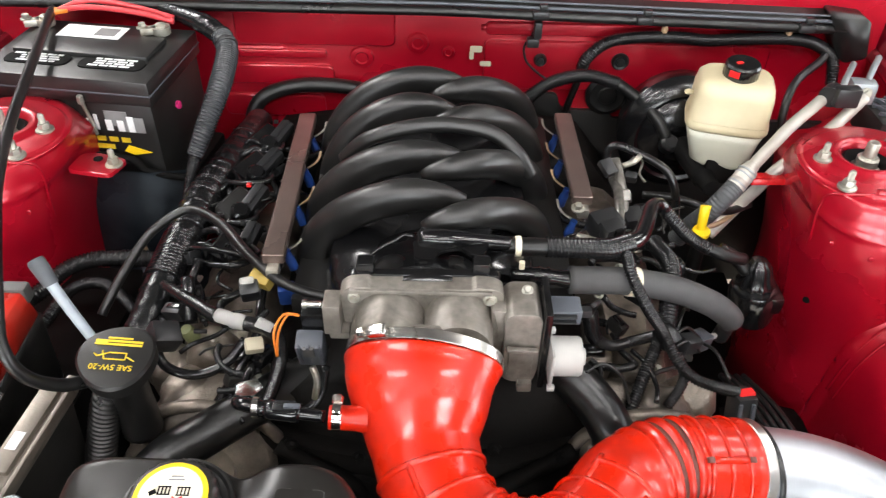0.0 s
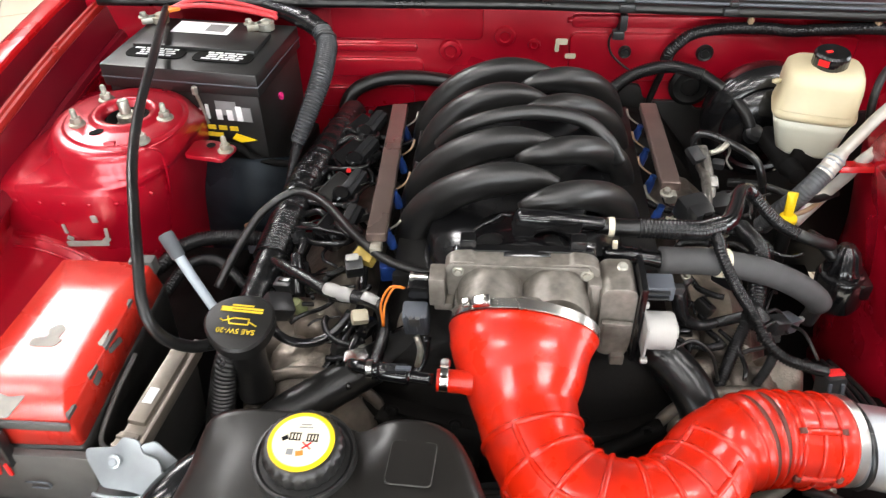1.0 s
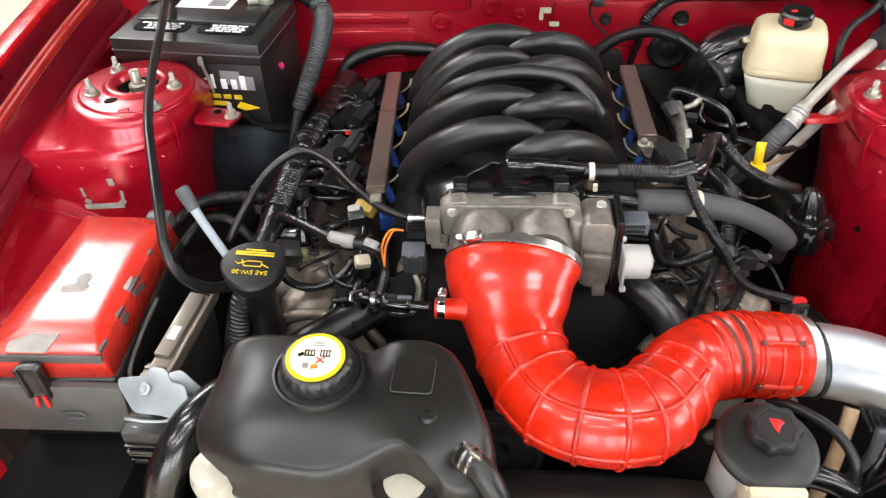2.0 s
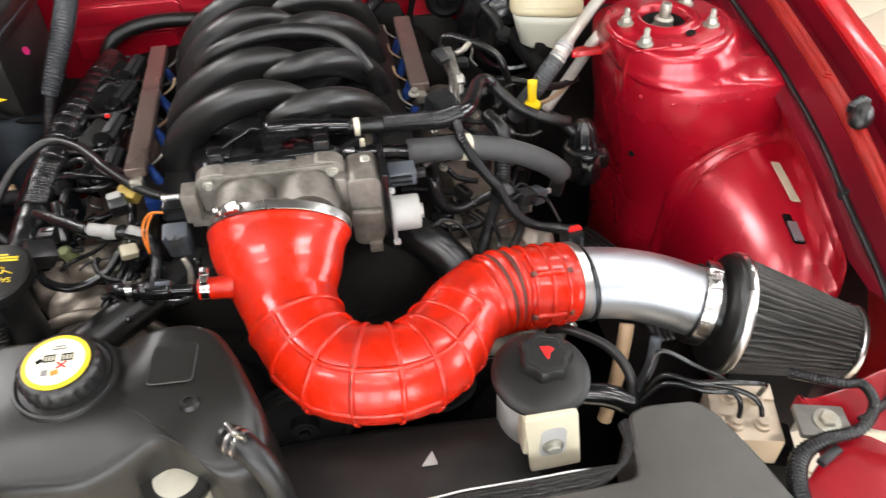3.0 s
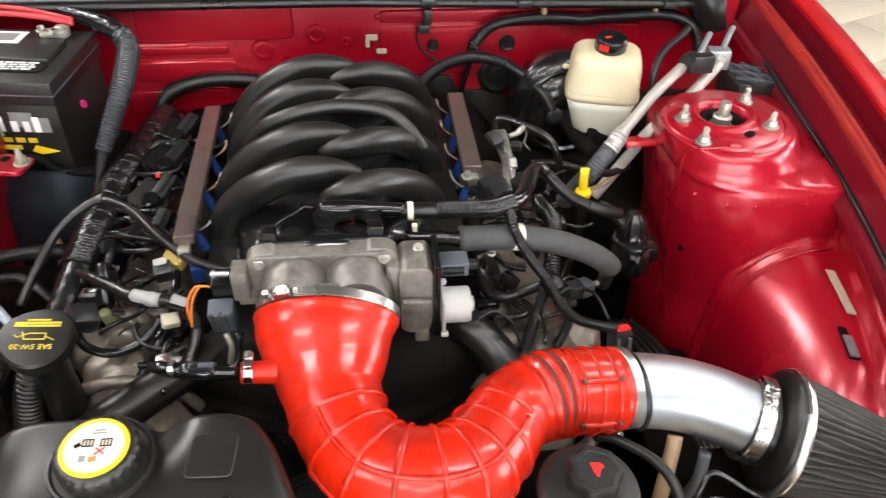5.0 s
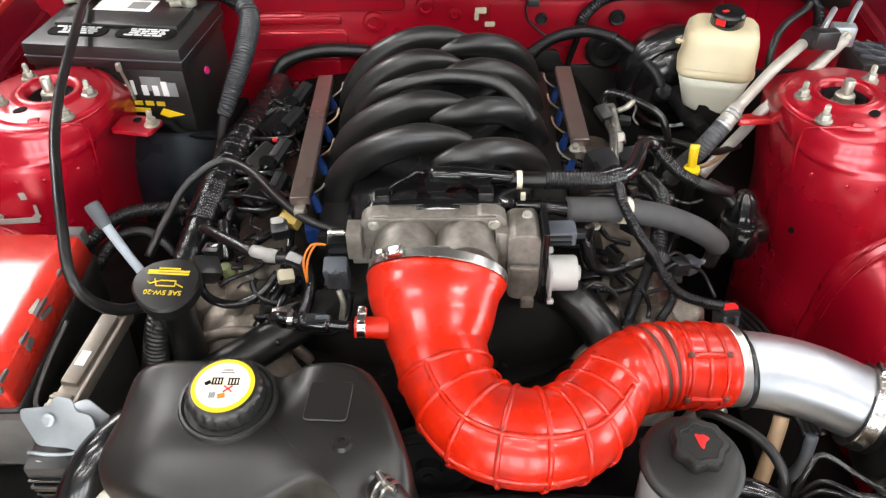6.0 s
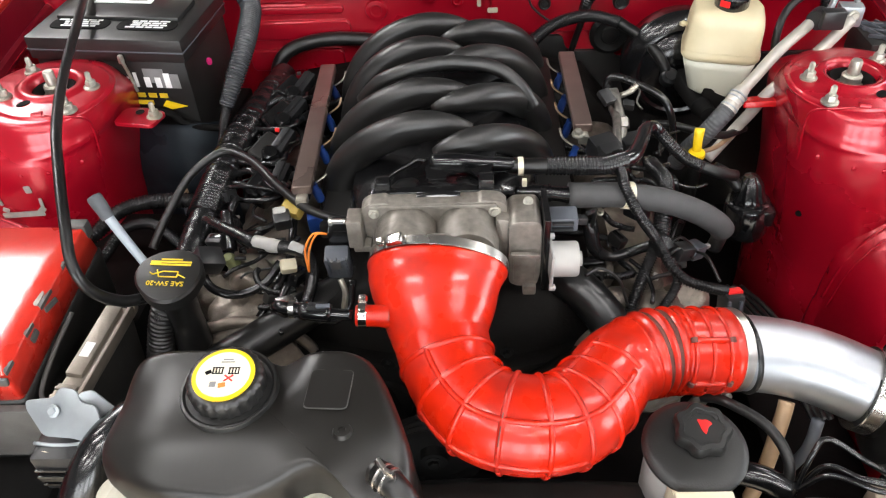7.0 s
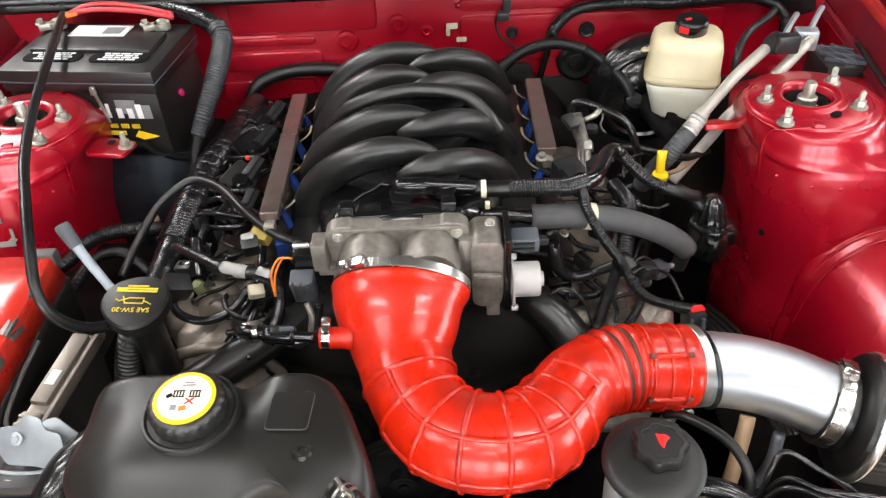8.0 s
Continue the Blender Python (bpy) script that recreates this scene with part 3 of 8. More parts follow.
for x, z, r in ((-0.137, 0.776, 0.022), (-0.035, 0.806, 0.020), (0.02, 0.79, 0.012)):
    part("stamped_boss", lathe([(r, 0), (r * 0.9, 0.005), (r * 0.55, 0.006), (r * 0.45, 0.003), (0.001, 0.003)], (x, 1.280, z), (0, -1, 0), 24), RED, car)
for x0, x1, z, r_ in ((-0.40, -0.276, 0.791, 0.0060), (-0.40, -0.210, 0.751, 0.0065), (-0.40, -0.229, 0.689, 0.0065), (0.078, 0.60, 0.838, 0.0055), (0.097, 0.26, 0.811, 0.0022)):
    part("pressed_bead", tube([(x0, 1.279, z), ((x0 + x1) / 2, 1.279, z), (x1 - 0.004, 1.279, z), (x1, 1.2835, z)], [r_, r_, r_, r_ * 0.7], 14), RED, car)
# black sheet added to cover the red low on the firewall
part("firewall_dark_sheet", front_sheet([(0.16, 0.26), (0.78, 0.26), (0.78, 0.665), (0.335, 0.665), (0.325, 0.680), (0.235, 0.682), (0.225, 0.715), (0.16, 0.715)]), MATTE, car, "added black sheet that darkens the lower firewall")
cowl = [(x, 1.262 + 0.02 * (x / 0.75) ** 2 * 0.0, 0.886 - 0.018 * max(0, x) / 0.7) for x in np.linspace(-0.78, 0.70, 14)]
part("cowl_panel", loft([[(x, 1.245, z - 0.012), (x, 1.243, z + 0.004), (x, 1.262, z + 0.012), (x, 1.36, z + 0.035), (x, 1.45, z + 0.05), (x, 1.45, z - 0.03), (x, 1.27, z - 0.02)] for x, y, z in cowl]), MATTE, car, "black plastic cowl")
part("cowl_seal", tube([(x, 1.240, z - 0.004) for x, y, z in cowl], 0.0085, 10, 0.03), RUBBER, car, "black rubber cowl seal")
part("cowl_trim", tube([(x, 1.2415, z + 0.0085) for x, y, z in cowl], 0.0030, 8, 0.03), GREYCON, car, "worn grey trim line")
part("cowl_trim", tube([(x, 1.2500, z + 0.0150) for x, y, z in cowl], 0.0022, 8, 0.03), GREYCON, car, "worn grey trim line")
part("cowl_end", loft([[(x, 1.232 + d, z) for x, z in round_outline([(0.668, 0.892), (0.735, 0.884), (0.752, 0.815), (0.712, 0.806), (0.690, 0.835)], 0.008, 3)] for d in (0.0, 0.05)]), MATTE, car, "black moulded cowl end")
part("hinge_cover", rbox((0.735, 1.33, 0.885), (0.10, 0.09, 0.05), 0.012), IVORY, car, "pale grey hinge cover")
for x, z in ((0.175, 0.882), (0.352, 0.876), (0.630, 0.868)):
    part("cowl_clip", join(rbox((x, 1.232, z), (0.028, 0.014, 0.014), 0.004), rbox((x + 0.004, 1.236, z + 0.012), (0.014, 0.010, 0.010), 0.003)), DKCON, car, "black push clip")
for x, z in ((0.392, 0.858), (0.607, 0.856)):
    part("pin", lathe([(0.005, -0.012), (0.006, 0.0), (0.003, 0.006)], (x, 1.243, z), (0, -0.3, 1), 12), TAN, car, "small tan retaining pin")
for x, z, r in ((0.187, 0.782, 0.012), (0.332, 0.782, 0.016), (0.318, 0.715, 0.040)):
    part("grommet", lathe([(r, 0), (r, 0.006), (r * 0.8, 0.010), (r * 0.6, 0.007), (r * 0.45, 0.007), (r * 0.4, 0.010), (0.001, 0.010)], (x, 1.274, z), (0, -1, 0), 28), RUBBER, car, "black rubber grommet")
for x, z, w, h in ((0.070, 0.800, 0.022, 0.012), (0.062, 0.788, 0.008, 0.016), (0.088, 0.772, 0.020, 0.010)):
    quad_patch((x, 1.2715, z), (1, 0, 0), (0, 0, 1), w, h, IVORY, "sealer_patch", car, "pale sealer smear", 0.003, 0.001)

# added black sheet and crossmember block light and keep the bay dark below
part("light_block_sheet", rbox((0, 0.75, 0.27), (1.30, 1.30, 0.02), 0.005), DARK, car, "added black sheet that blocks light below the bay")
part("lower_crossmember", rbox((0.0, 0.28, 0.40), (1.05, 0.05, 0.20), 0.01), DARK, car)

# radiator support, right corner panel
o = round_outline([(0.535, 0.272), (0.548, 0.262), (0.596, 0.268), (0.635, 0.281), (0.681, 0.289), (0.706, 0.298), (0.735, 0.22), (0.700, 0.06), (0.46, 0.06), (0.462, 0.142), (0.50, 0.175), (0.545, 0.21)], 0.014)
for left in (False, True):
    bm = plate(o, 0.664, 0.690, 0.005)
    for v in bm.verts:
        v.co.z += 0.12 * (v.co.y - 0.23)
        v.co = side(v.co, left)
    if left:
        bmesh.ops.reverse_faces(bm, faces=bm.faces)
    part("support_panel", bm, RED_PANEL, car, "red radiator support corner")
part("rib", tube([(0.56, 0.10, 0.676), (0.60, 0.15, 0.682), (0.632, 0.183, 0.687)], [0.002, 0.006, 0.003], 10), RED_PANEL, car)
for a_, b_ in (((0.568, 0.075, 0.6655), (0.640, 0.180, 0.6800)), ((0.600, 0.075, 0.6655), (0.700, 0.215, 0.6845))):
    part("pressed_rib", tube([a_, tuple((Vector(a_) + Vector(b_)) / 2), b_], 0.0035, 8), RED_PANEL, car)
part("stop_ring", lathe([(0.034, 0.0), (0.032, 0.004), (0.026, 0.004), (0.022, 0.001), (0.001, 0.001)], (0.655, 0.208, 0.688), (-0.05, -0.1, 1), 32), RED_PANEL, car)
part("panel_hole", lathe([(0.009, 0), (0.009, 0.0006)], (0.642, 0.245, 0.6928), (0, -0.12, 1), 16, squash=(1.2, 0.8)), DARK, car, "dark oval hole")

for sx in (-1, 1):
    part("tyre", lathe([(0.20, -0.10), (0.29, -0.105), (0.32, -0.085), (0.325, 0.0), (0.32, 0.085), (0.29, 0.105), (0.20, 0.10)], (sx * 0.775, 0.80, 0.325), (1, 0, 0), 40), RUBBER, car, "black rubber tyre")

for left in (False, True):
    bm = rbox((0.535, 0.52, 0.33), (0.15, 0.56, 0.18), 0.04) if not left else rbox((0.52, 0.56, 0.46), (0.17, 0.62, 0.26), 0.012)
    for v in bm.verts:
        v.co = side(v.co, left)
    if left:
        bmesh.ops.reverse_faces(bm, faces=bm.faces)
    part("chassis_rail", bm, DARK, car, "black chassis rail")
# scraped patches on the front of the left tower
def tower_scrape(x, z, w_, h_, r_):
    u = min(0.97, abs(x - 0.66) / (0.136 if x < 0.66 else 0.156))
    ee = 3.1 if x < 0.66 else 4.5
    c = mirror((x, 0.9095 - 0.158 * (1 - u ** ee) ** (1 / ee), z))
    quad_patch(c, (math.cos(radians(r_)), 0.03, math.sin(radians(r_))), (-math.sin(radians(r_)), 0, math.cos(radians(r_))), w_, h_, GAUZE, "scrape", car, "bare grey scrape in the paint", 0.002, 0.0012)


for x, z, w_, h_, r_ in ((0.621, 0.726, 0.010, 0.013, 4), (0.610, 0.700, 0.005, 0.018, -6), (0.675, 0.704, 0.005, 0.018, 4), (0.646, 0.678, 0.066, 0.010, 2), (0.614, 0.686, 0.014, 0.009, 40), (0.672, 0.686, 0.010, 0.008, -30)):
    tower_scrape(x, z, w_, h_, r_)
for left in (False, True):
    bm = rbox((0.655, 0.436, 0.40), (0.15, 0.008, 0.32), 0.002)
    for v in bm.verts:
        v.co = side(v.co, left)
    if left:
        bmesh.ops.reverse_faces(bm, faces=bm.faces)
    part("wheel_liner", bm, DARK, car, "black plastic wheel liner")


# ---- intake manifold ----
manifold = thing("intake_manifold", (0, 0.9, 0.66), "satin black plastic intake manifold with interlaced curved runners", "engine part")
part("plenum", loft([[(x * w, y, z) for x, z in ((-0.13, 0.70), (-0.135, 0.74), (-0.125, 0.775), (-0.07, 0.795), (0.07, 0.795), (0.125, 0.775), (0.135, 0.74), (0.13, 0.70))] for y, w in ((0.66, 0.7), (0.68, 0.92), (0.72, 1.0), (1.08, 1.0), (1.15, 0.95), (1.17, 0.7))]), GLOSS, manifold)
part("flange", rbox((-0.15, 0.90, 0.722), (0.05, 0.44, 0.025), 0.005), SATIN, manifold)
part("flange", rbox((0.16, 0.93, 0.722), (0.05, 0.44, 0.025), 0.005), SATIN, manifold)


def runner(pts, wide, high, tail):
    """One curved runner of oval section, narrowing towards its far end."""
    path, at = spline(pts, 0.008)
    tan, sd, up = frames(path)
    n = len(path)
    secs = []
    for i in range(n):
        u = i / (n - 1)
        k = 1.0 if u < 0.72 else 1.0 - (1 - tail) * ((u - 0.72) / 0.28) ** 1.6
        w, h = wide * k * (1.05 - 0.1 * u), high * k
        r = []
        for j in range(20):
            a = 2 * math.pi * j / 20
            c, s = math.cos(a), math.sin(a)
            r.append(tuple(path[i] + sd[i] * w * math.copysign(abs(c) ** 0.85, c) + up[i] * h * math.copysign(abs(s) ** 0.85, s)))
        secs.append(r)
    return loft(secs)


# left-hand runners rise from the left, right-hand runners from the right, swept forward
def arch(x0, a, base, top, y_of, first, last):
    out = []
    for k in range(15):
        p = radians(first + (last - first) * k / 14)
        x = x0 + a * math.cos(p)
        out.append((x, y_of(x), base + (top - base) * math.sin(p)))
    return out


for y0, top, k, a, x0 in ((0.7497, 0.8480, 2.34, 0.1528, -0.0094), (0.8444, 0.8451, 1.95, 0.1572, -0.0060), (0.9655, 0.8500, 0.52, 0.1401, -0.0156), (1.0675, 0.8411, 0.33, 0.1602, -0.0052)):
    part("runner", runner(arch(x0, a, 0.690, top, lambda x: y0 + k * min(0.0, x + 0.05) ** 2, 178, 71), 0.0240, 0.0190, 0.42), SATIN, manifold)
for y0, top, k, a, x0 in ((0.6974, 0.8501, 5.46, 0.1120, 0.0340), (0.8051, 0.8499, 5.38, 0.1184, 0.0324), (0.9393, 0.8429, 3.75, 0.1171, 0.0366), (1.0367, 0.8371, 3.82, 0.1162, 0.0396)):
    part("runner", runner(arch(x0, a, 0.690, top, lambda x: y0 + k * max(0.0, x) ** 2, 2, 112), 0.0240, 0.0190, 0.42), SATIN, manifold)
part("balance_tube", tube([(-0.125, 0.895, 0.805), (-0.105, 0.885, 0.832), (-0.082, 0.879, 0.851), (-0.036, 0.876, 0.868), (0.017, 0.880, 0.872), (0.077, 0.878, 0.862), (0.112, 0.865, 0.840), (0.135, 0.86, 0.805)], 0.0105, 16), SATIN, manifold, "slim glossy black balance tube")
# throttle neck in front of the plenum
part("throttle_neck", loft([[(x * w + 0.0, y, zc + (z - 0.80) * h) for x, z in [(0.088 * math.cos(a), 0.80 + 0.055 * math.sin(a)) for a in np.linspace(0, 2 * math.pi, 28, endpoint=False)]] for y, w, h, zc in ((0.585, 1.0, 0.95, 0.805), (0.60, 1.0, 0.95, 0.805), (0.625, 0.9, 0.8, 0.80), (0.66, 0.85, 0.75, 0.79), (0.72, 0.8, 0.7, 0.78))]), GLOSS, manifold, "glossy black throttle neck")
part("neck_rim", plate(round_outline([(-0.082, 0.80), (0.072, 0.80), (0.078, 0.858), (-0.088, 0.856)], 0.012), 0, 0.010, 0.003, Matrix.Translation((0, 0.602, 0)) @ pose(0, 0, 0, 90, 0, 0)), GLOSS, manifold)
for x, z in ((-0.068, 0.853), (0.056, 0.855)):
    part("neck_lug", rbox((x, 0.604, z), (0.019, 0.018, 0.030), 0.004), GLOSS, manifold)
for x in (-0.043, 0.030):
    part("neck_bore", tube([(x, 0.604, 0.814), (x, 0.622, 0.814), (x * 0.95, 0.642, 0.810), (x * 0.85, 0.658, 0.804), (x * 0.7, 0.668, 0.796)], [0.0300, 0.0295, 0.0270, 0.0200, 0.0080], 28), SLEEK, manifold, "rounded black bore of the throttle neck")
part("neck_web", rbox((-0.006, 0.634, 0.826), (0.011, 0.052, 0.034), 0.003), SLEEK, manifold)
part("neck_plate", plate(round_outline([(-0.017, 0.632), (0.006, 0.632), (0.010, 0.645), (0.034, 0.653), (0.048, 0.640), (0.060, 0.640), (0.066, 0.656), (0.072, 0.690), (-0.012, 0.690), (-0.020, 0.662)], 0.005), 0.841, 0.846, 0.0016), GLOSS, manifold, "wavy black plate over the throttle neck")
part("neck_fin", tube([(-0.083, 0.610, 0.832), (-0.074, 0.630, 0.840), (-0.058, 0.648, 0.845), (-0.040, 0.660, 0.848), (-0.030, 0.668, 0.850), (-0.018, 0.668, 0.848)], 0.0022, 8, 0.004), GLOSS, manifold)
part("vent_stub", tube([(-0.012, 0.668, 0.846), (0.02, 0.664, 0.848), (0.05, 0.668, 0.843), (0.095, 0.674, 0.834)], [0.0105, 0.0120, 0.0100, 0.0095], 14), GLOSS, manifold)

# ---- throttle body ----
tb = thing("throttle_assembly", (0.0, 0.56, 0.75), "cast aluminium twin-bore throttle body with a side gear case", "engine part")
Y90 = Matrix.Rotation(radians(90), 4, "X")


def front(outline, y0, y1, bevel=0.003):
    """A plate in the upright cross plane, from the front y0 back to y1."""
    return plate(outline, -y1, -y0, bevel, Y90)


part("flange_plate", front(round_outline([(-0.088, 0.775), (0.074, 0.775), (0.080, 0.848), (0.070, 0.856), (0.050, 0.858), (0.046, 0.855), (-0.060, 0.854), (-0.064, 0.857), (-0.084, 0.855), (-0.094, 0.846)], 0.006), 0.572, 0.592, 0.0018), CAST, tb)
for x in (-0.0405, 0.032):
    part("bore", lathe([(0.0415, -0.004), (0.0392, 0.002), (0.0380, 0.008), (0.0372, 0.030), (0.0368, 0.046), (0.0345, 0.051), (0.001, 0.052)], (x, 0.578, 0.812), (0, -1, -0.02), 48), CAST, tb)
part("bridge", front(round_outline([(-0.080, 0.785), (0.070, 0.785), (0.072, 0.818), (-0.082, 0.818)], 0.01), 0.548, 0.575, 0.002), CAST, tb)
part("outlet_collar", lathe([(0.0435, 0.0), (0.044, 0.022), (0.042, 0.024), (0.001, 0.024)], (-0.005, 0.532, 0.802), (0, -1, 0.05), 48, squash=(1.66, 0.95), turn=Matrix(((1, 0, 0), (0, 0, -1), (0, 1, 0)))), CAST, tb)
part("front_lip", rbox((-0.008, 0.5705, 0.8515), (0.150, 0.004, 0.005), 0.0012), CAST, tb)
part("case_panel", front(round_outline([(0.087, 0.752), (0.113, 0.752), (0.114, 0.792), (0.087, 0.796)], 0.004), 0.5435, 0.547, 0.0012), CAST, tb)
part("gear_case", front(round_outline([(0.082, 0.748), (0.092, 0.742), (0.116, 0.742), (0.120, 0.76), (0.120, 0.836), (0.114, 0.845), (0.088, 0.845), (0.080, 0.838)], 0.008), 0.546, 0.598, 0.002), CAST, tb)
part("case_link", front(round_outline([(0.066, 0.765), (0.086, 0.765), (0.086, 0.838), (0.066, 0.842)], 0.004), 0.556, 0.594, 0.003), CAST, tb)
part("case_lug", rbox((0.107, 0.545, 0.740), (0.016, 0.012, 0.014), 0.002), CAST, tb)
part("case_rib", rbox((0.100, 0.539, 0.800), (0.034, 0.006, 0.006), 0.002, (0, 4, 0)), CAST, tb)
part("gasket_plate", rbox((0.1245, 0.570, 0.796), (0.008, 0.062, 0.112), 0.003), GLOSS, tb, "black plastic side cover")
part("left_boss", rbox((-0.101, 0.568, 0.823), (0.018, 0.028, 0.040), 0.002), CAST, tb)
part("left_foot", rbox((-0.094, 0.566, 0.800), (0.022, 0.022, 0.010), 0.003), CAST, tb)
part("bypass_screw", lathe([(0.0035, 0), (0.0035, 0.016), (0.005, 0.016), (0.005, 0.020), (0.001, 0.021)], (-0.112, 0.566, 0.836), (-1, 0, 0), 10), STEEL, tb)
for p, ax, r in (((-0.078, 0.570, 0.843), (0, -1, 0.1), 0.0075), ((0.065, 0.570, 0.843), (0, -1, 0.1), 0.0085), ((0.105, 0.583, 0.846), (0, -0.5, 0.86), 0.0070)):
    part("bolt", bolt(p, ax, r * 0.62, 0.005, 1.4), ZINC, tb)
part("motor", lathe([(0.0215, 0.0), (0.0215, 0.030), (0.020, 0.0325), (0.009, 0.033), (0.009, 0.037), (0.001, 0.0375)], (0.130, 0.540, 0.792), (1, 0, 0), 32), WHITE, tb, "white plastic throttle motor")
part("motor_flange", rbox((0.1305, 0.54, 0.790), (0.004, 0.046, 0.048), 0.003), WHITE, tb)
for dy, dz in ((-0.020, -0.028), (0.017, 0.030)):
    part("screw", lathe([(0.004, 0), (0.004, 0.007), (0.001, 0.008)], (0.128, 0.54 + dy, 0.788 + dz * 0.85), (1, 0, 0), 10), WHITE, tb)
pos = part("position_sensor", rbox((0.148, 0.583, 0.818), (0.034, 0.026, 0.020), 0.003), GREYCON, tb, "dark grey sensor plug")
part("plug_ridge", join(rbox((0.146, 0.568, 0.823), (0.026, 0.006, 0.003), 0.001), rbox((0.146, 0.568, 0.815), (0.026, 0.006, 0.003), 0.001), rbox((0.170, 0.582, 0.817), (0.014, 0.010, 0.010), 0.002)), DKCON, pos)
part("sensor_wire", tube([(0.176, 0.580, 0.828), (0.188, 0.600, 0.815), (0.197, 0.64, 0.772), (0.200, 0.662, 0.738)], 0.003, 8), RUBBER, tb)

# ---- red intake boot ----
boot = thing("intake_boot", (0.10, 0.36, 0.70), "orange-red ribbed silicone intake boot bent in a U", "hose")
AX = [(-0.0018, 0.5358, 0.8057), (-0.0047, 0.5013, 0.7957), (-0.0026, 0.4719, 0.7806), (0.0017, 0.4364, 0.7655), (0.0164, 0.3896, 0.7545), (0.0459, 0.3501, 0.7509), (0.0914, 0.3343, 0.7513), (0.1346, 0.3444, 0.7468), (0.1687, 0.3803, 0.7418), (0.1982, 0.4206, 0.7371), (0.2442, 0.4430, 0.7344), (0.2946, 0.4515, 0.7259), (0.3424, 0.4593, 0.7180)]
WID = [0.0816, 0.0785, 0.0674, 0.0535, 0.0503, 0.0524, 0.0524, 0.0511, 0.0487, 0.0468, 0.0490, 0.0500, 0.0480]
HIG = [0.0510, 0.0500, 0.0485, 0.0475, 0.0480, 0.0487, 0.0488, 0.0480, 0.0474, 0.0461, 0.0473, 0.0475, 0.0465]
bp, ba = spline(AX, 0.002)
bt, bs, bu = frames(bp)
bu = np.cross(bs, bt)
bw, bh = np.interp(ba, range(13), WID), np.interp(ba, range(13), HIG)
brun = np.r_[0, np.cumsum(np.linalg.norm(np.diff(bp, axis=0), axis=1))]


def ring_on_boot(i, grow=0.0, n=48):
    return [tuple(bp[i] + bs[i] * (bw[i] + grow) * math.cos(2 * math.pi * k / n) + bu[i] * (bh[i] + grow) * math.sin(2 * math.pi * k / n)) for k in range(n)]


start = int(np.argmin(np.abs(brun - 0.021)))
stop = int(np.argmin(np.abs(brun - 0.540)))
FOLDS = [(0.426, 0.0022, 0.0060), (0.4335, -0.0026, 0.0035), (0.440, 0.0032, 0.0050), (0.4465, -0.0050, 0.0035), (0.453, 0.0034, 0.0050), (0.4595, -0.0050, 0.0035), (0.466, 0.0030, 0.0050), (0.472, -0.0016, 0.0040)]
secs = []
for i in range(start, stop + 1):
    g = 0.0026 * math.exp(-((brun[i] - 0.021) / 0.006) ** 2) + 0.0012 * math.exp(-((brun[i] - 0.537) / 0.004) ** 2)
    g += sum(amp * math.exp(-((brun[i] - c) / wd) ** 2) for c, amp, wd in FOLDS)
    secs.append(ring_on_boot(i, g))
secs = [ring_on_boot(start, -0.004)] + secs + [ring_on_boot(stop, -0.004)]
body = part("boot_body", loft(secs), BOOT, boot)


def boot_rib(i, a0=0.0, a1=2 * math.pi, r=0.0022, grow=0.001):
    pts = []
    for k in range(25):
        a = a0 + (a1 - a0) * k / 24
        pts.append(bp[i] + bs[i] * (bw[i] + grow) * math.cos(a) + bu[i] * (bh[i] + grow) * math.sin(a))
    return tube(pts, r, 8, 0.01)


def long_rib(i0, i1, a, r=0.0022, grow=0.001):
    return tube([bp[i] + bs[i] * (bw[i] + grow) * math.cos(a) + bu[i] * (bh[i] + grow) * math.sin(a) for i in range(i0, i1 + 1, 6)], r, 8, 0.008)


at = lambda s: int(np.argmin(np.abs(brun - s)))
for s in (0.133, 0.171, 0.205, 0.237, 0.269, 0.296, 0.321, 0.348):
    part("cross_rib", boot_rib(at(s), r=0.0033, grow=-0.0002), BOOT, boot)
part("cross_rib", boot_rib(at(0.378), radians(66), radians(138), 0.0033, -0.0002), BOOT, boot)
for s0, s1, a in ((0.133, 0.378, 69), (0.171, 0.300, 12), (0.312, 0.386, 137), (0.171, 0.321, -60)):
    part("long_rib", long_rib(at(s0), at(s1), radians(a), 0.0033, -0.0002), BOOT, boot)
e = brun[-1]
for s in (0.479, 0.500, 0.521):
    part("cuff_rib", boot_rib(at(s), r=0.0027, grow=0.0), BOOT, boot)
for a in (75, 15, -45):
    part("cuff_bar", long_rib(at(0.479), at(0.521), radians(a), 0.0036, 0.0006), BOOT, boot)
    for s in (0.477, 0.523):
        part("cuff_lug", boot_rib(at(s), radians(a - 3), radians(a + 3), 0.0040, 0.0008), BOOT_DARK, boot, "grimy knob on the cuff bar")
# dark rings sunk in the two deepest folds
for c in (0.4465, 0.4595):
    part("groove", boot_rib(at(c), r=0.0042, grow=-0.0044), BOOT_DARK, boot, "dark fold between the pleats")
nip0 = Vector((-0.056, 0.456, 0.788))
part("nipple", lathe([(0.0145, 0.0), (0.0125, 0.012), (0.0122, 0.036), (0.0115, 0.038), (0.001, 0.038)], nip0, (-1, -0.02, 0.06), 24), BOOT, boot)
for a0, a1 in ((40, 62), (70, 76)):
    part("parting_mark", boot_rib(at(0.237), radians(a0), radians(a1), 0.0015, 0.0016), BOOT_DARK, boot, "dark scuffed rib")

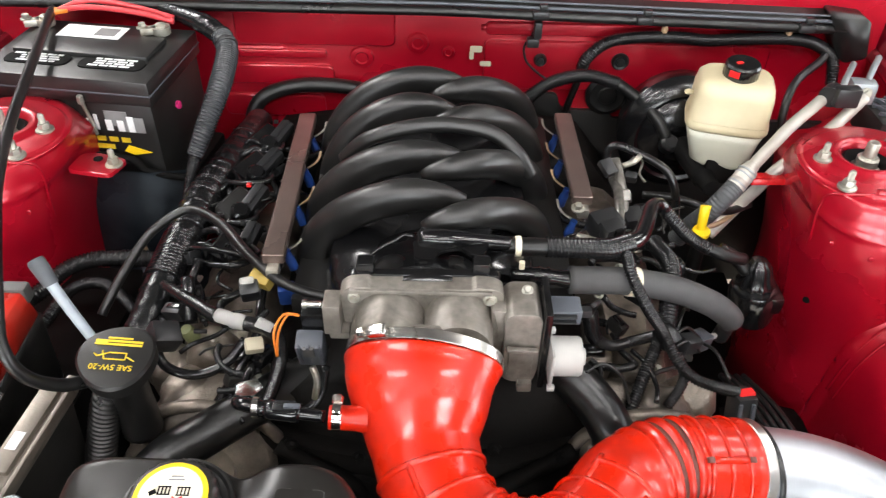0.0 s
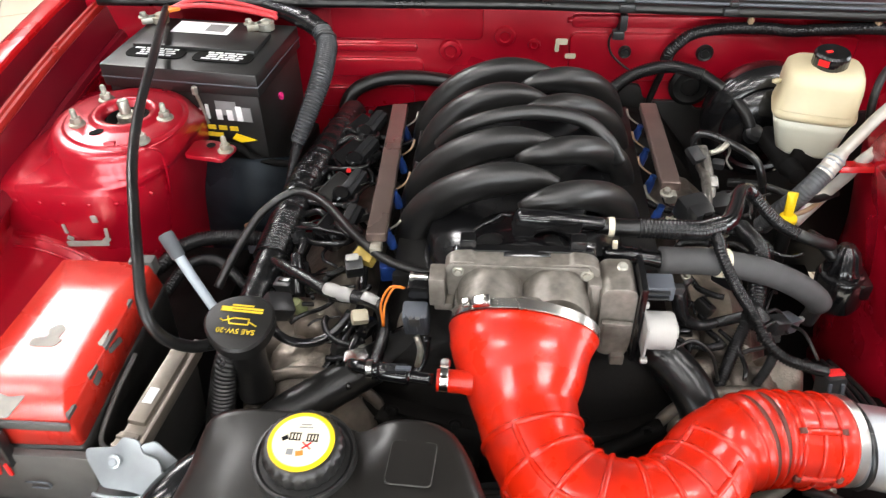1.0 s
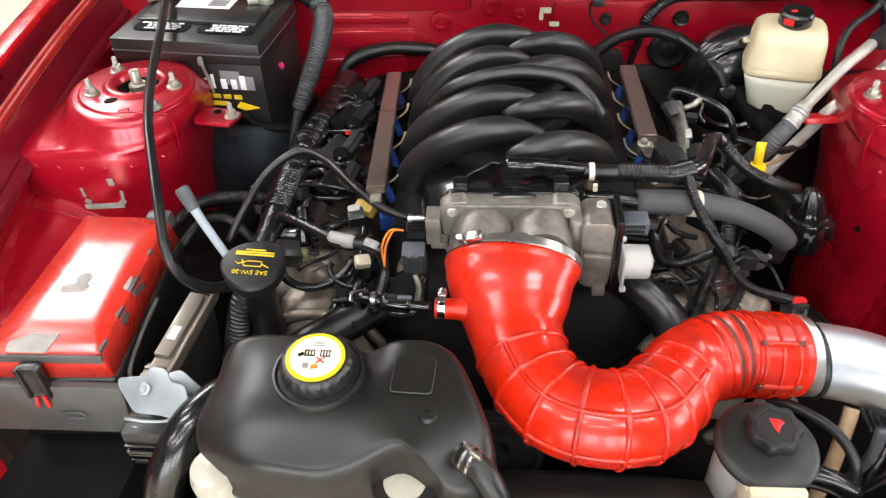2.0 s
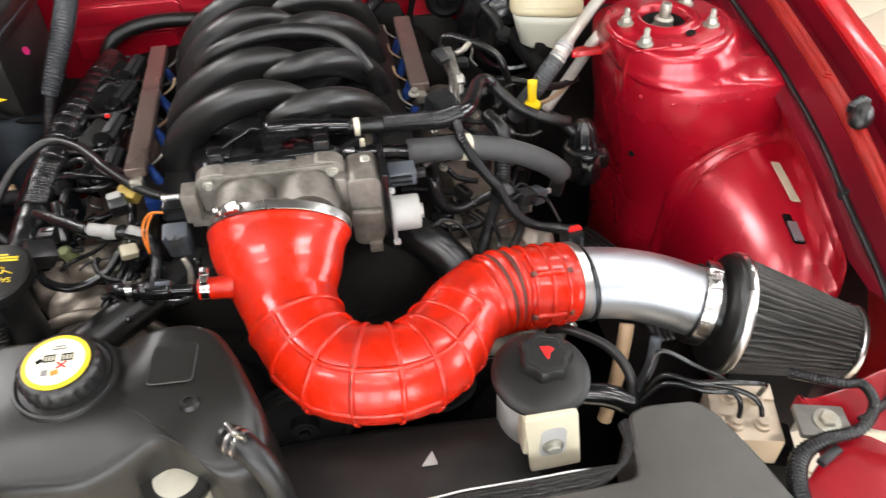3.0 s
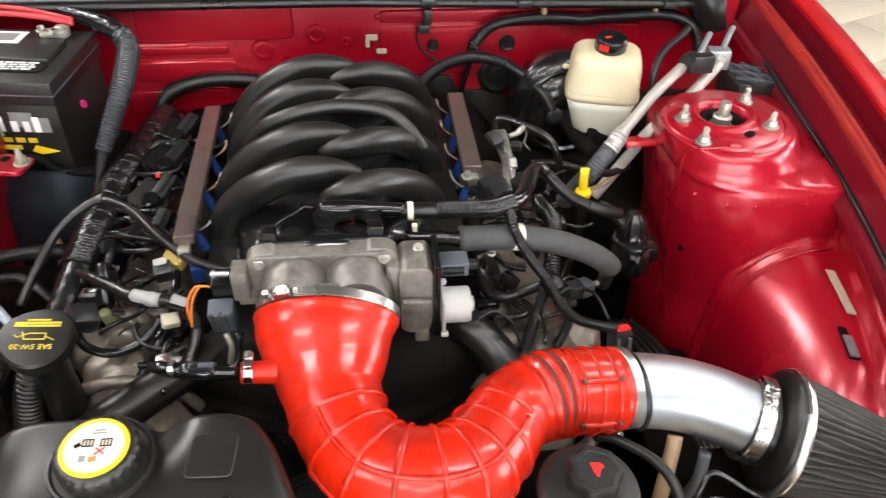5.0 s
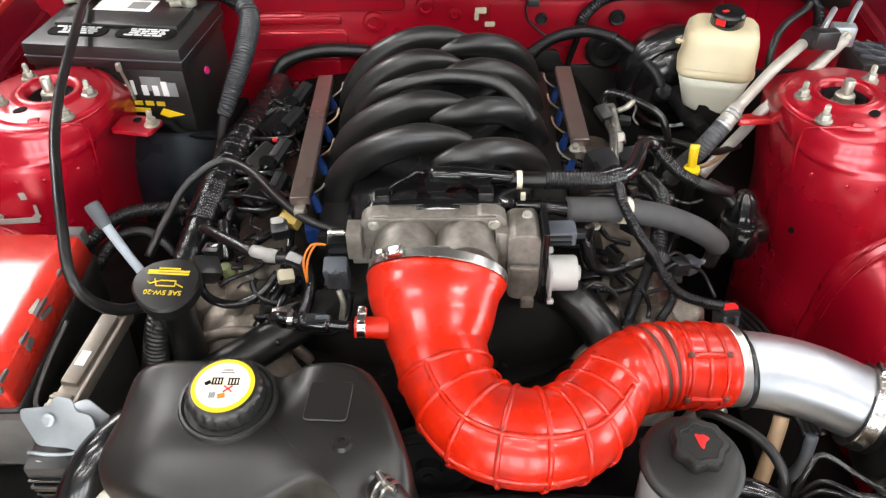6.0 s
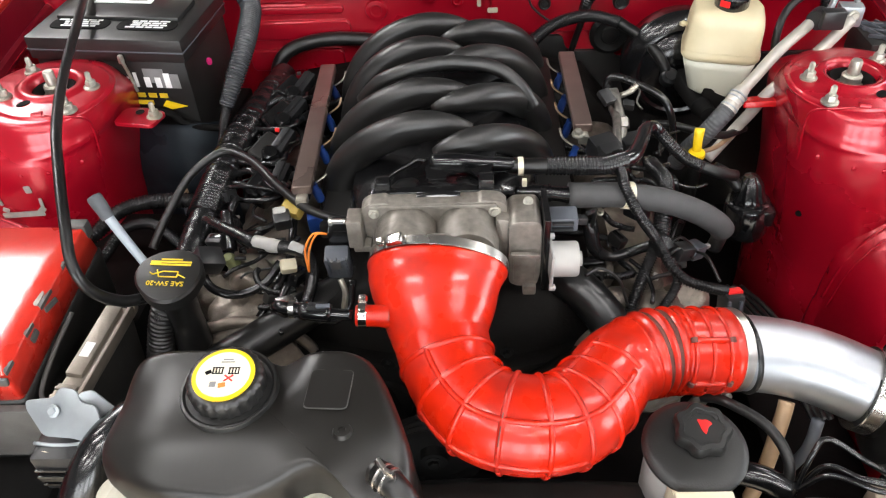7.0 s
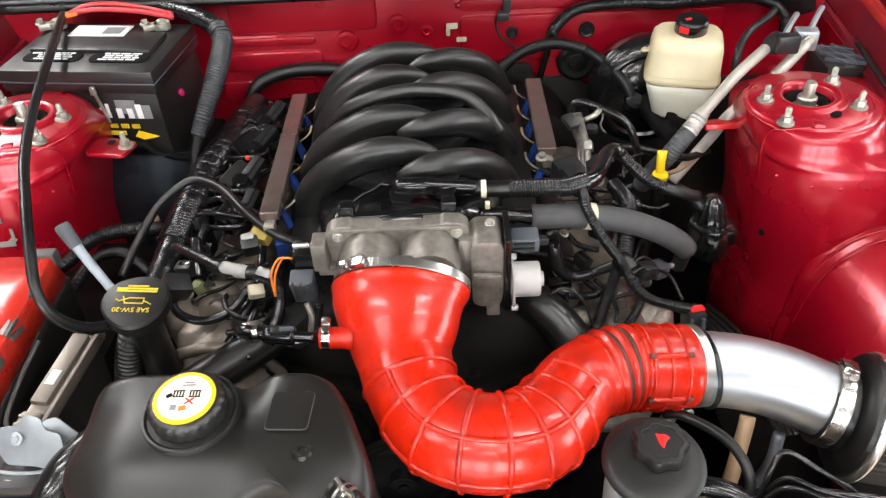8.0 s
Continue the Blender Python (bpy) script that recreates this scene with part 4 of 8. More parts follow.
# clamps on the boot
def hose_clamp(name, c, rot, a, b, width, screw, label):
    t = thing("hose_clamp", tuple(c), label, "clamp", "worm-drive clamps")
    part("strap", lathe([(1.0, -width / 2), (1.022, -width / 2), (1.029, -width * 0.47), (1.03, -width * 0.42), (1.03, -width * 0.36), (1.03, width * 0.36), (1.03, width * 0.42), (1.029, width * 0.47), (1.022, width / 2), (1.0, width / 2)], c, (0, 0, 1), 56, squash=(a, b), turn=rot), STEEL, t)
    ang, ln = screw
    p = Vector(c) + rot @ Vector((a * 1.05 * math.cos(ang), b * 1.06 * math.sin(ang), 0))
    d = rot @ Vector((-a * math.sin(ang), b * math.cos(ang), 0)).normalized()
    n = rot @ Vector((b * math.cos(ang), a * math.sin(ang), 0)).normalized()
    m = Matrix.Translation(p + n * 0.002) @ Matrix((d, n.cross(d), n)).transposed().to_4x4()
    box = rbox((0, 0, 0), (ln * 0.6, width * 1.05, 0.009), 0.003)
    box.transform(m)
    part("housing", box, STEEL, t)
    part("screw", lathe([(0.0055, 0), (0.0055, 0.006), (0.0045, 0.007)], p + n * 0.003 + d * ln * 0.42, d, 8), STEEL, t)
    return t


def rot_of(tan, up=(0, 0, 1)):
    w = Vector(tan).normalized()
    u = Vector(up).cross(w)
    u.normalize()
    return Matrix((u, w.cross(u), w)).transposed()


i = at(0.0125)
hose_clamp("hose_clamp", bp[i], rot_of(bt[i]), 0.0800, 0.0500, 0.0125, (radians(122), 0.034), "bright steel worm clamp round the oval throttle outlet")
i = at(0.546)
hose_clamp("hose_clamp", bp[i], rot_of(-bt[i]), 0.0478, 0.0468, 0.011, (radians(-70), 0.03), "steel worm clamp on the end of the red boot")
hose_clamp("hose_clamp", nip0 + Vector((-0.030, 0, 0.002)), rot_of((-1, 0, 0.06)), 0.0135, 0.0135, 0.009, (radians(75), 0.018), "small steel worm clamp on the red nipple")

# breather fitting on the nipple
fit_ = thing("breather_connector", (-0.13, 0.456, 0.78), "glossy black plastic quick connector on the breather line", "hose fitting")
part("pipe", tube([(-0.098, 0.456, 0.790), (-0.125, 0.457, 0.793), (-0.140, 0.457, 0.794)], 0.0065, 12), GLOSS, fit_)
part("sleeve", tube([(-0.122, 0.457, 0.793), (-0.142, 0.458, 0.795), (-0.156, 0.459, 0.796)], 0.0105, 14), GLOSS, fit_)
part("latch", rbox((-0.136, 0.456, 0.804), (0.022, 0.012, 0.005), 0.001), DKCON, fit_)
part("latch_tab", rbox((-0.128, 0.454, 0.808), (0.016, 0.005, 0.003), 0.001), GREYCON, fit_, "grey latch tab")
part("elbow", tube([(-0.154, 0.459, 0.796), (-0.168, 0.460, 0.799), (-0.182, 0.464, 0.798), (-0.190, 0.482, 0.778), (-0.192, 0.51, 0.74)], [0.0085, 0.0070, 0.0070, 0.0070, 0.007], 12), GLOSS, fit_)
part("collar", lathe([(0.0105, -0.003), (0.0105, 0.003)], (-0.165, 0.460, 0.797), (-1, 0, 0), 14), STEEL, fit_)

# ---- polished intake tube and filter ----
it = thing("intake_tube", (0.43, 0.45, 0.64), "brushed aluminium intake tube with a gentle bend", "pipe")
TP = [(0.330, 0.456, 0.716), (0.352, 0.459, 0.712), (0.397, 0.459, 0.703), (0.441, 0.452, 0.692), (0.483, 0.440, 0.678), (0.510, 0.430, 0.669), (0.530, 0.422, 0.662)]
part("pipe", tube(TP, 0.0445, 64, 0.006), ALU, it)
part("weld_bead", lathe([(0.0444, -0.0012), (0.0453, 0.0), (0.0444, 0.0012)], (0.3415, 0.4575, 0.714), (1, 0.1, -0.18), 48), ALU, it, "faint weld bead")
ringp = Vector((0.349, 0.459, 0.713))
solo("seal_ring", lathe([(0.0445, -0.0024), (0.0485, -0.0024), (0.0492, 0.0), (0.0485, 0.0024), (0.0445, 0.0024)], ringp, (1, 0.14, -0.02), 48), RUBBER, "black rubber ring round the aluminium tube", "seal")
d = Vector((0.147, -0.050, -0.034)).normalized()
hose_clamp("hose_clamp", Vector((0.498, 0.4335, 0.671)), rot_of(d), 0.0502, 0.0502, 0.018, (radians(75), 0.040), "chromed worm clamp on the filter neck")
flt = thing("air_filter", (0.60, 0.38, 0.60), "conical grey pleated air filter with a chrome end ring", "air filter")
F0, F1 = Vector((0.530, 0.4220, 0.661)), Vector((0.677, 0.3735, 0.630))
w = (F1 - F0).normalized()
part("neck", lathe([(0.0458, -0.045), (0.0490, -0.045), (0.0495, -0.018), (0.058, -0.0150), (0.0705, -0.0125), (0.0745, -0.0085), (0.0752, -0.0030), (0.0700, 0.001)], F0, w, 56), RUBBER, flt, "black rubber neck")
part("front_ring", lathe([(0.0735, -0.0035), (0.0780, -0.0030), (0.0800, 0.0005), (0.0800, 0.0045), (0.0785, 0.0070), (0.0750, 0.0075)], F0, w, 64), CHROME, flt, "chrome ring")
ln = (F1 - F0).length
m = axes(w)
PLEATS = 48
pl = bmesh.new()
rings_ = []
for s in range(17):
    u = s / 16
    rr = 0.0765 * (1 - u) + 0.0475 * u
    row = []
    for k in range(PLEATS * 6):
        a = 2 * math.pi * k / (PLEATS * 6)
        fold = abs(((k % 6) / 3.0) - 1.0)
        q = rr - 0.0150 * (1 - 0.35 * u) * (1 - fold) ** 1.3
        a += 0.018 * math.sin(11 * a + 7 * u) + 0.013 * math.sin(23 * a + 13 * u)
        row.append(pl.verts.new(F0 + w * (0.004 + u * (ln - 0.008)) + m @ Vector((q * math.cos(a), q * math.sin(a), 0))))
    rings_.append(row)
for ra, rb in zip(rings_, rings_[1:]):
    for k in range(len(ra)):
        pl.faces.new((ra[k], ra[(k + 1) % len(ra)], rb[(k + 1) % len(ra)], rb[k]))
part("pleats", pl, MESHF, flt, "dusty grey pleated gauze")
part("end_ring", lathe([(0.0470, ln - 0.003), (0.0490, ln - 0.003), (0.0502, ln - 0.001), (0.0498, ln + 0.003), (0.0460, ln + 0.004), (0.040, ln + 0.001), (0.001, ln + 0.001)], F0, w, 48), CHROME, flt, "chrome end cap")


# ---- coolant tank ----
tank = thing("coolant_tank", (-0.17, 0.32, 0.62), "dark grey moulded coolant tank with a ribbed cap", "tank")
OUT = [(-0.327, 0.365), (-0.318, 0.391), (-0.290, 0.400), (-0.24, 0.399), (-0.185, 0.395), (-0.163, 0.386), (-0.141, 0.396), (-0.09, 0.395), (-0.066, 0.384), (-0.050, 0.358), (-0.034, 0.320), (-0.018, 0.275), (-0.020, 0.235), (-0.060, 0.222), (-0.085, 0.245), (-0.115, 0.262), (-0.15, 0.245), (-0.19, 0.232), (-0.27, 0.240), (-0.315, 0.262), (-0.340, 0.290), (-0.332, 0.33)]
OUT = round_outline(OUT, 0.02, 4)
ring_, _ = spline([(x, y, 0) for x, y in OUT] + [(OUT[0][0], OUT[0][1], 0)], 0.002)
far = np.r_[0, np.cumsum(np.linalg.norm(np.diff(ring_, axis=0), axis=1))]
OUT = [(float(np.interp(u, far, ring_[:, 0])), float(np.interp(u, far, ring_[:, 1]))) for u in np.linspace(0, far[-1], 120, endpoint=False)]
CX, CY = -0.175, 0.325


def step01(u):
    u = min(1.0, max(0.0, u))
    return u * u * (3 - 2 * u)


def soft_step(u, w):
    """Zero below nought, rising in a straight line above it, with a rounded knee of width w."""
    return w * math.log1p(math.exp(min(40.0, u / w)))


def inset(k, z):
    out = []
    for x, y in OUT:
        qx, qy = CX + (x - CX) * k, CY + (y - CY) * k
        drop = 0.0
        if z > 0.735:
            up = min(1.0, (z - 0.735) / 0.05)
            drop = up * (0.50 * soft_step(0.294 - qy, 0.010) + 0.016 * math.exp(-((qx + 0.163) / 0.024) ** 2) * step01((qy - 0.31) / 0.09)
                         + 0.45 * soft_step(-0.278 - qx, 0.010) * step01((0.40 - qy) / 0.06) + 0.30 * soft_step(qx + 0.062, 0.012)
                         - 0.010 * math.exp(-(((qx + 0.112) / 0.034) ** 2 + ((qy - 0.250) / 0.026) ** 2)))
        out.append((qx, qy, z - drop))
    return out


part("shell", loft([inset(1.0, 0.715), inset(1.016, 0.719), inset(1.016, 0.726), inset(0.998, 0.731), inset(0.992, 0.770), inset(0.988, 0.785), inset(0.978, 0.795), inset(0.962, 0.8015), inset(0.94, 0.8052), inset(0.91, 0.807)] + [inset(k, 0.808) for k in (0.88, 0.84, 0.80, 0.75, 0.70, 0.64, 0.58, 0.52, 0.46, 0.40, 0.33, 0.26, 0.18, 0.10, 0.02)]), RESERV, tank)
part("lower_body", loft([inset(0.90, 0.57), inset(0.95, 0.60), inset(0.97, 0.70), inset(0.97, 0.722)]), MILKY, tank, "translucent white lower half")
for x, y, r in ((-0.112, 0.252, 0.030), (-0.312, 0.262, 0.026)):
    part("lobe", lathe([(r * 1.05, -0.14), (r, -0.02), (r * 0.85, -0.004), (0.001, 0.002)], (x, y, 0.752), (0, -0.1, 1), 28), MILKY, tank, "translucent white lobe")
part("lobe_ring", lathe([(0.0300, -0.012), (0.0330, -0.010), (0.0340, -0.004), (0.0325, 0.000), (0.0305, 0.000)], (-0.112, 0.252, 0.749), (0, -0.1, 1), 32), RESERV, tank)
quad_patch((-0.107, 0.3395, 0.8078), (1, -0.05, 0), (0, 1, -0.05), 0.0435, 0.0495, LIDGREY, "label_rim", tank, "pale rim of the label", 0.006, 0.0012)
quad_patch((-0.107, 0.3395, 0.8082), (1, -0.05, 0), (0, 1, -0.05), 0.0420, 0.0480, RESERV, "label_recess", tank, "plain dark label recess", 0.005, 0.0012)
part("boss", lathe([(0.010, -0.004), (0.008, 0.0005), (0.004, 0.0005), (0.0035, -0.001)], (-0.089, 0.292, 0.808), (0, 0, 1), 20), RESERV, tank)
CAPC, CAPA = Vector((-0.206, 0.340, 0.8075)), Vector((0.0, -0.06, 1))
part("cap_flange", lathe([(0.0475, -0.014), (0.0485, 0.004), (0.0475, 0.0065), (0.0450, 0.0070), (0.0425, 0.0045), (0.036, 0.0045), (0.001, 0.0045)], CAPC, CAPA, 56), SATIN, tank)
cap = part("cap", lathe([(0.036, 0.004), (0.0372, 0.008), (0.0372, 0.022), (0.035, 0.025), (0.0325, 0.0262), (0.001, 0.0266)], CAPC, CAPA, 96, lobes=24, lobe=0.022), SATIN, tank, "black ribbed screw cap")
part("label_ring", lathe([(0.0305, 0.0262), (0.0305, 0.0276), (0.001, 0.0277)], CAPC, CAPA, 48), YELLOW, cap, "yellow label ring")
part("label_disc", lathe([(0.0262, 0.0270), (0.0262, 0.0282), (0.001, 0.0283)], CAPC, CAPA, 48), LABELCR, cap, "cream warning label")
mt = Matrix.Translation(CAPC) @ axes(CAPA).to_4x4()
side_x = axes(CAPA).inverted() @ Vector((1, 0, 0))
spin = math.atan2(side_x.y, side_x.x)
mt = mt @ Matrix.Rotation(spin, 4, "Z")


def on_cap(x, y, w, h, mat, name, rot=0):
    part(name, rbox((0, 0, 0), (w, h, 0.0006), 0), mat, cap).data.transform(mt @ Matrix.Translation((x, y, 0.0285)) @ Matrix.Rotation(radians(rot), 4, "Z"))


for k, (x, y) in enumerate(((-0.006, 0.004), (0.010, 0.0035))):
    for q in range(4):
        on_cap(x - 0.0045 + q * 0.003, y, 0.0012, 0.007, DARK, "print_bar")
    on_cap(x, y + 0.0035, 0.011, 0.001, DARK, "print_bar")
    on_cap(x, y - 0.0035, 0.011, 0.001, DARK, "print_bar")
on_cap(-0.015, 0.002, 0.006, 0.004, DARK, "print_mark", 30)
on_cap(0.006, -0.005, 0.011, 0.0016, REDPL, "red_cross", 40)
on_cap(0.006, -0.005, 0.011, 0.0016, REDPL, "red_cross", -40)
on_cap(-0.008, -0.012, 0.006, 0.006, GREYPR, "print_mark")
on_cap(0.001, -0.013, 0.007, 0.005, ORANGE, "warning_mark", 12)
for k in range(2):
    on_cap(0.002, 0.014 + k * 0.003, 0.013 - k * 0.003, 0.0012, GREYPR, "print_bar")
part("outlet", lathe([(0.013, -0.004), (0.012, 0.012), (0.010, 0.014)], (-0.052, 0.252, 0.796), (0.55, -0.45, 0.25), 20), RESERV, tank)
ch = thing("overflow_hose", (-0.03, 0.23, 0.72), "black rubber hose on the coolant tank with a spring clamp", "hose")
part("hose", tube([(-0.052, 0.252, 0.797), (-0.040, 0.241, 0.799), (-0.026, 0.229, 0.785), (-0.016, 0.219, 0.755), (-0.014, 0.212, 0.70), (-0.016, 0.208, 0.64)], 0.0125, 18), RUBBER, ch)
part("spring_clamp", join(*[lathe([(0.0128, -0.0015), (0.0142, -0.0012), (0.0142, 0.0012), (0.0128, 0.0015)], Vector((-0.0445, 0.2445, 0.7985)) + Vector((0.55, -0.45, 0.1)) * s, (0.6, -0.5, 0.05), 28) for s in (-0.006, 0.006)]), STEEL, ch, "bright spring clamp")
part("clamp_ear", join(rbox((-0.048, 0.249, 0.8145), (0.004, 0.012, 0.010), 0.001, (0, 0, 35)), rbox((-0.040, 0.240, 0.8145), (0.004, 0.012, 0.010), 0.001, (0, 0, 55)), rbox((-0.044, 0.2445, 0.8155), (0.012, 0.003, 0.003), 0.001, (0, 0, -40))), STEEL, ch)

# ---- power steering reservoir ----
ps = thing("power_steering_reservoir", (0.255, 0.31, 0.60), "white fluid reservoir under a wide black lid with a red mark", "reservoir")
PC, PA = Vector((0.256, 0.312, 0.742)), Vector((0.0, -0.10, 1))
part("body", lathe([(0.030, -0.16), (0.040, -0.12), (0.0435, -0.06), (0.0445, -0.008), (0.040, 0.0)], PC, PA, 36), WHITE, ps)
part("lid", lathe([(0.0500, -0.006), (0.0520, -0.004), (0.0522, 0.0), (0.0500, 0.003), (0.044, 0.006), (0.030, 0.0075), (0.001, 0.008)], PC, PA, 56), MATTE, ps, "wide dusty black lid")
pcap = part("cap", lathe([(0.020, 0.006), (0.0205, 0.010), (0.0270, 0.011), (0.0272, 0.021), (0.0250, 0.0245), (0.0200, 0.0250), (0.019, 0.0240), (0.001, 0.0240)], PC + Vector((0.006, 0.010, 0)), PA, 84, lobes=7, lobe=0.075), MATTE, ps, "black scalloped twist cap")
hm = Matrix.Translation(PC + Vector((0.007, 0.010, 0.0))) @ axes(PA).to_4x4()
sx = axes(PA).inverted() @ Vector((1, 0, 0))
hm = hm @ Matrix.Rotation(math.atan2(sx.y, sx.x), 4, "Z")
part("red_mark", plate(round_outline([(-0.006, 0.009), (-0.001, 0.007), (0.003, 0.008), (0.009, 0.003), (0.004, 0.0), (0.0, -0.009), (-0.003, -0.004)], 0.002, 3), 0.0238, 0.0250, 0.0004, hm), REDPL, pcap, "worn red paint mark")
for k in range(5):
    part("raised_bar", rbox((0, 0, 0), (0.003, 0.006, 0.001), 0.0003), MATTE, pcap).data.transform(hm @ Matrix.Rotation(radians(40 + k * 25), 4, "Z") @ Matrix.Translation((0.016, 0, 0.0245)))
br = part("mount_plate", front(round_outline([(0.221, 0.757), (0.276, 0.757), (0.288, 0.664), (0.234, 0.660)], 0.004), 0.247, 0.254, 0.002), IVORY, ps, "cream plastic mounting plate")
part("plate_pocket", front(round_outline([(0.240, 0.738), (0.266, 0.738), (0.268, 0.690), (0.240, 0.690)], 0.010), 0.2462, 0.2468, 0), WHITE, br)
part("plate_bolt", bolt((0.2535, 0.245, 0.708), (0, -1, 0), 0.0075, 0.006, 1.5), ZINC, br, "dull zinc bolt")
part("web", rbox((0.250, 0.268, 0.71), (0.05, 0.03, 0.05), 0.004), IVORY, ps)

# ---- brake parts ----
bb = thing("brake_booster", (0.41, 1.15, 0.60), "round glossy black brake booster against the firewall", "brake part")
part("front_shell", lathe([(0.104, 0.0), (0.108, 0.010), (0.104, 0.020), (0.098, 0.026), (0.088, 0.034), (0.082, 0.036), (0.076, 0.034), (0.068, 0.042), (0.05, 0.050), (0.034, 0.052), (0.001, 0.053)], (0.432, 1.180, 0.696), (0, -1, 0.05), 56), GLOSS, bb)
part("rear_shell", lathe([(0.08, -0.06), (0.102, -0.03), (0.106, 0.0), (0.1065, 0.006)], (0.432, 1.180, 0.696), (0, -1, 0.05), 56), GLOSS, bb)
mc = thing("master_cylinder", (0.43, 1.02, 0.66), "dark master cylinder below the fluid reservoir", "brake part")
part("body", lathe([(0.019, 0), (0.019, 0.10), (0.016, 0.104), (0.014, 0.13), (0.001, 0.131)], (0.425, 1.120, 0.700), (0.15, -1, 0), 24), DARK, mc)
part("mount", rbox((0.462, 1.055, 0.712), (0.05, 0.07, 0.045), 0.005), BLOCK, mc, "grimy cast reservoir seat")
rs = thing("brake_fluid_reservoir", (0.472, 1.046, 0.704), "aged cream plastic brake fluid reservoir with a black cap", "reservoir")
RC = Vector((0.4628, 1.0590, 0.0))


def rr(hx, hy, z, dx=0.0, dy=0.0, e=5.0, n=48, tilt=0.0):
    o = []
    for k in range(n):
        a = 2 * math.pi * k / n
        c, s = math.cos(a), math.sin(a)
        x, y = 0.99 * hx * math.copysign(abs(c) ** (2 / e), c), 1.0 * hy * math.copysign(abs(s) ** (2 / e), s)
        q = Matrix.Rotation(radians(-14), 3, "Z") @ Vector((x, y, 0))
        o.append((RC.x + dx + q.x, RC.y + dy + q.y, 0.7986 + 1.055 * (z - 0.82) + tilt * q.y))
    return o


part("upper_tank", loft([rr(0.0615, 0.046, 0.806), rr(0.064, 0.048, 0.810), rr(0.064, 0.048, 0.816), rr(0.0615, 0.046, 0.820), rr(0.060, 0.045, 0.860), rr(0.057, 0.043, 0.874), rr(0.050, 0.037, 0.882, e=4), rr(0.030, 0.024, 0.885, e=3), rr(0.002, 0.002, 0.886)]), CREAM, rs)
part("lower_tank", loft([rr(0.022, 0.022, 0.740, 0.004, -0.004, 3.5), rr(0.036, 0.032, 0.743, 0.004, -0.004, 3.5), rr(0.046, 0.038, 0.752, 0.002, -0.002), rr(0.056, 0.043, 0.790), rr(0.0610, 0.0457, 0.807)]), PALE, rs, "pale fluid-filled lower half")
part("mould_seam", loft([[tuple(Vector(p) + Vector((0, 0, dz))) for p in rr(0.0622 + d_, 0.0466 + d_, 0.8215)] for d_, dz in ((0, -0.001), (0.0006, 0), (0, 0.001))], caps=False), CREAM, rs)
bc = part("cap", lathe([(0.0243, -0.004), (0.0264, 0.0), (0.0264, 0.019), (0.0237, 0.0227), (0.001, 0.0232)], (0.4638, 1.0537, 0.8662), (0.0, -0.06, 1), 84, lobes=28, lobe=0.012), GLOSS, rs, "black ribbed cap")
part("cap_print", join(rbox((0.4564, 1.0495, 0.8899), (0.010, 0.006, 0.0008), 0, (0, 0, 20)), rbox((0.4464, 1.0331, 0.8778), (0.016, 0.003, 0.010), 0.001, (0, 0, -40))), REDPL, bc, "worn red warning print")
part("nipple", lathe([(0.004, 0), (0.0035, 0.012), (0.005, 0.012), (0.003, 0.018)], (0.4069, 1.0643, 0.8324), (-1, -0.2, 0.1), 12), CREAM, rs)

# ---- battery ----
BM = Matrix.Translation((-0.426, 1.002, 0.858)) @ Matrix.Rotation(radians(173), 4, "Z")  # x runs along the front face, y towards the front, z up
bat = thing("battery", (-0.52, 1.09, 0.65), "black car battery with white and yellow print on its front", "battery")


def bbox(x, y, z, sx_, sy_, sz_, bevel=0.003, taper=1.0):
    bm = rbox((0, 0, 0), (sx_, sy_, sz_), bevel, taper=taper)
    bm.transform(BM @ Matrix.Translation((x, y, z)))
    return bm


part("case", bbox(0.136, -0.096, -0.118, 0.264, 0.184, 0.160, 0.004), MATTE, bat)
part("lid", bbox(0.136, -0.096, -0.019, 0.274, 0.194, 0.040, 0.004), SATIN, bat)
part("lid_groove", bbox(0.136, -0.096, -0.021, 0.2755, 0.1955, 0.0025, 0.0005), GREYCON, bat)
part("vent_cover", bbox(0.138, -0.105, 0.003, 0.220, 0.075, 0.010, 0.003), SATIN, bat)
scribble = random.Random(6)
for x in (0.076, 0.196):
    p_ = part("vent_plug", plate(round_outline([(-0.052, -0.018), (0.052, -0.018), (0.052, 0.018), (-0.052, 0.018)], 0.016), 0, 0.002, 0.001, BM @ Matrix.Translation((x, -0.050, 0.001))), DARK, bat)
    for row in range(4):
        at_x = x - 0.036 + 0.004 * (row % 2)
        while at_x < x + 0.030:
            ln_ = scribble.uniform(0.006, 0.020)
            part("print_bar", bbox(at_x + ln_ / 2, -0.062 + 0.0072 * row, 0.0035, ln_, 0.0042, 0.0006, 0), WHITEPR, p_)
            at_x += ln_ + 0.003
part("label", bbox(0.150, -0.140, 0.0095, 0.105, 0.044, 0.001, 0), WHITEPR, bat, "white paper label")
part("barcode", bbox(0.125, -0.140, 0.0106, 0.034, 0.026, 0.0006, 0), GREYPR, bat)
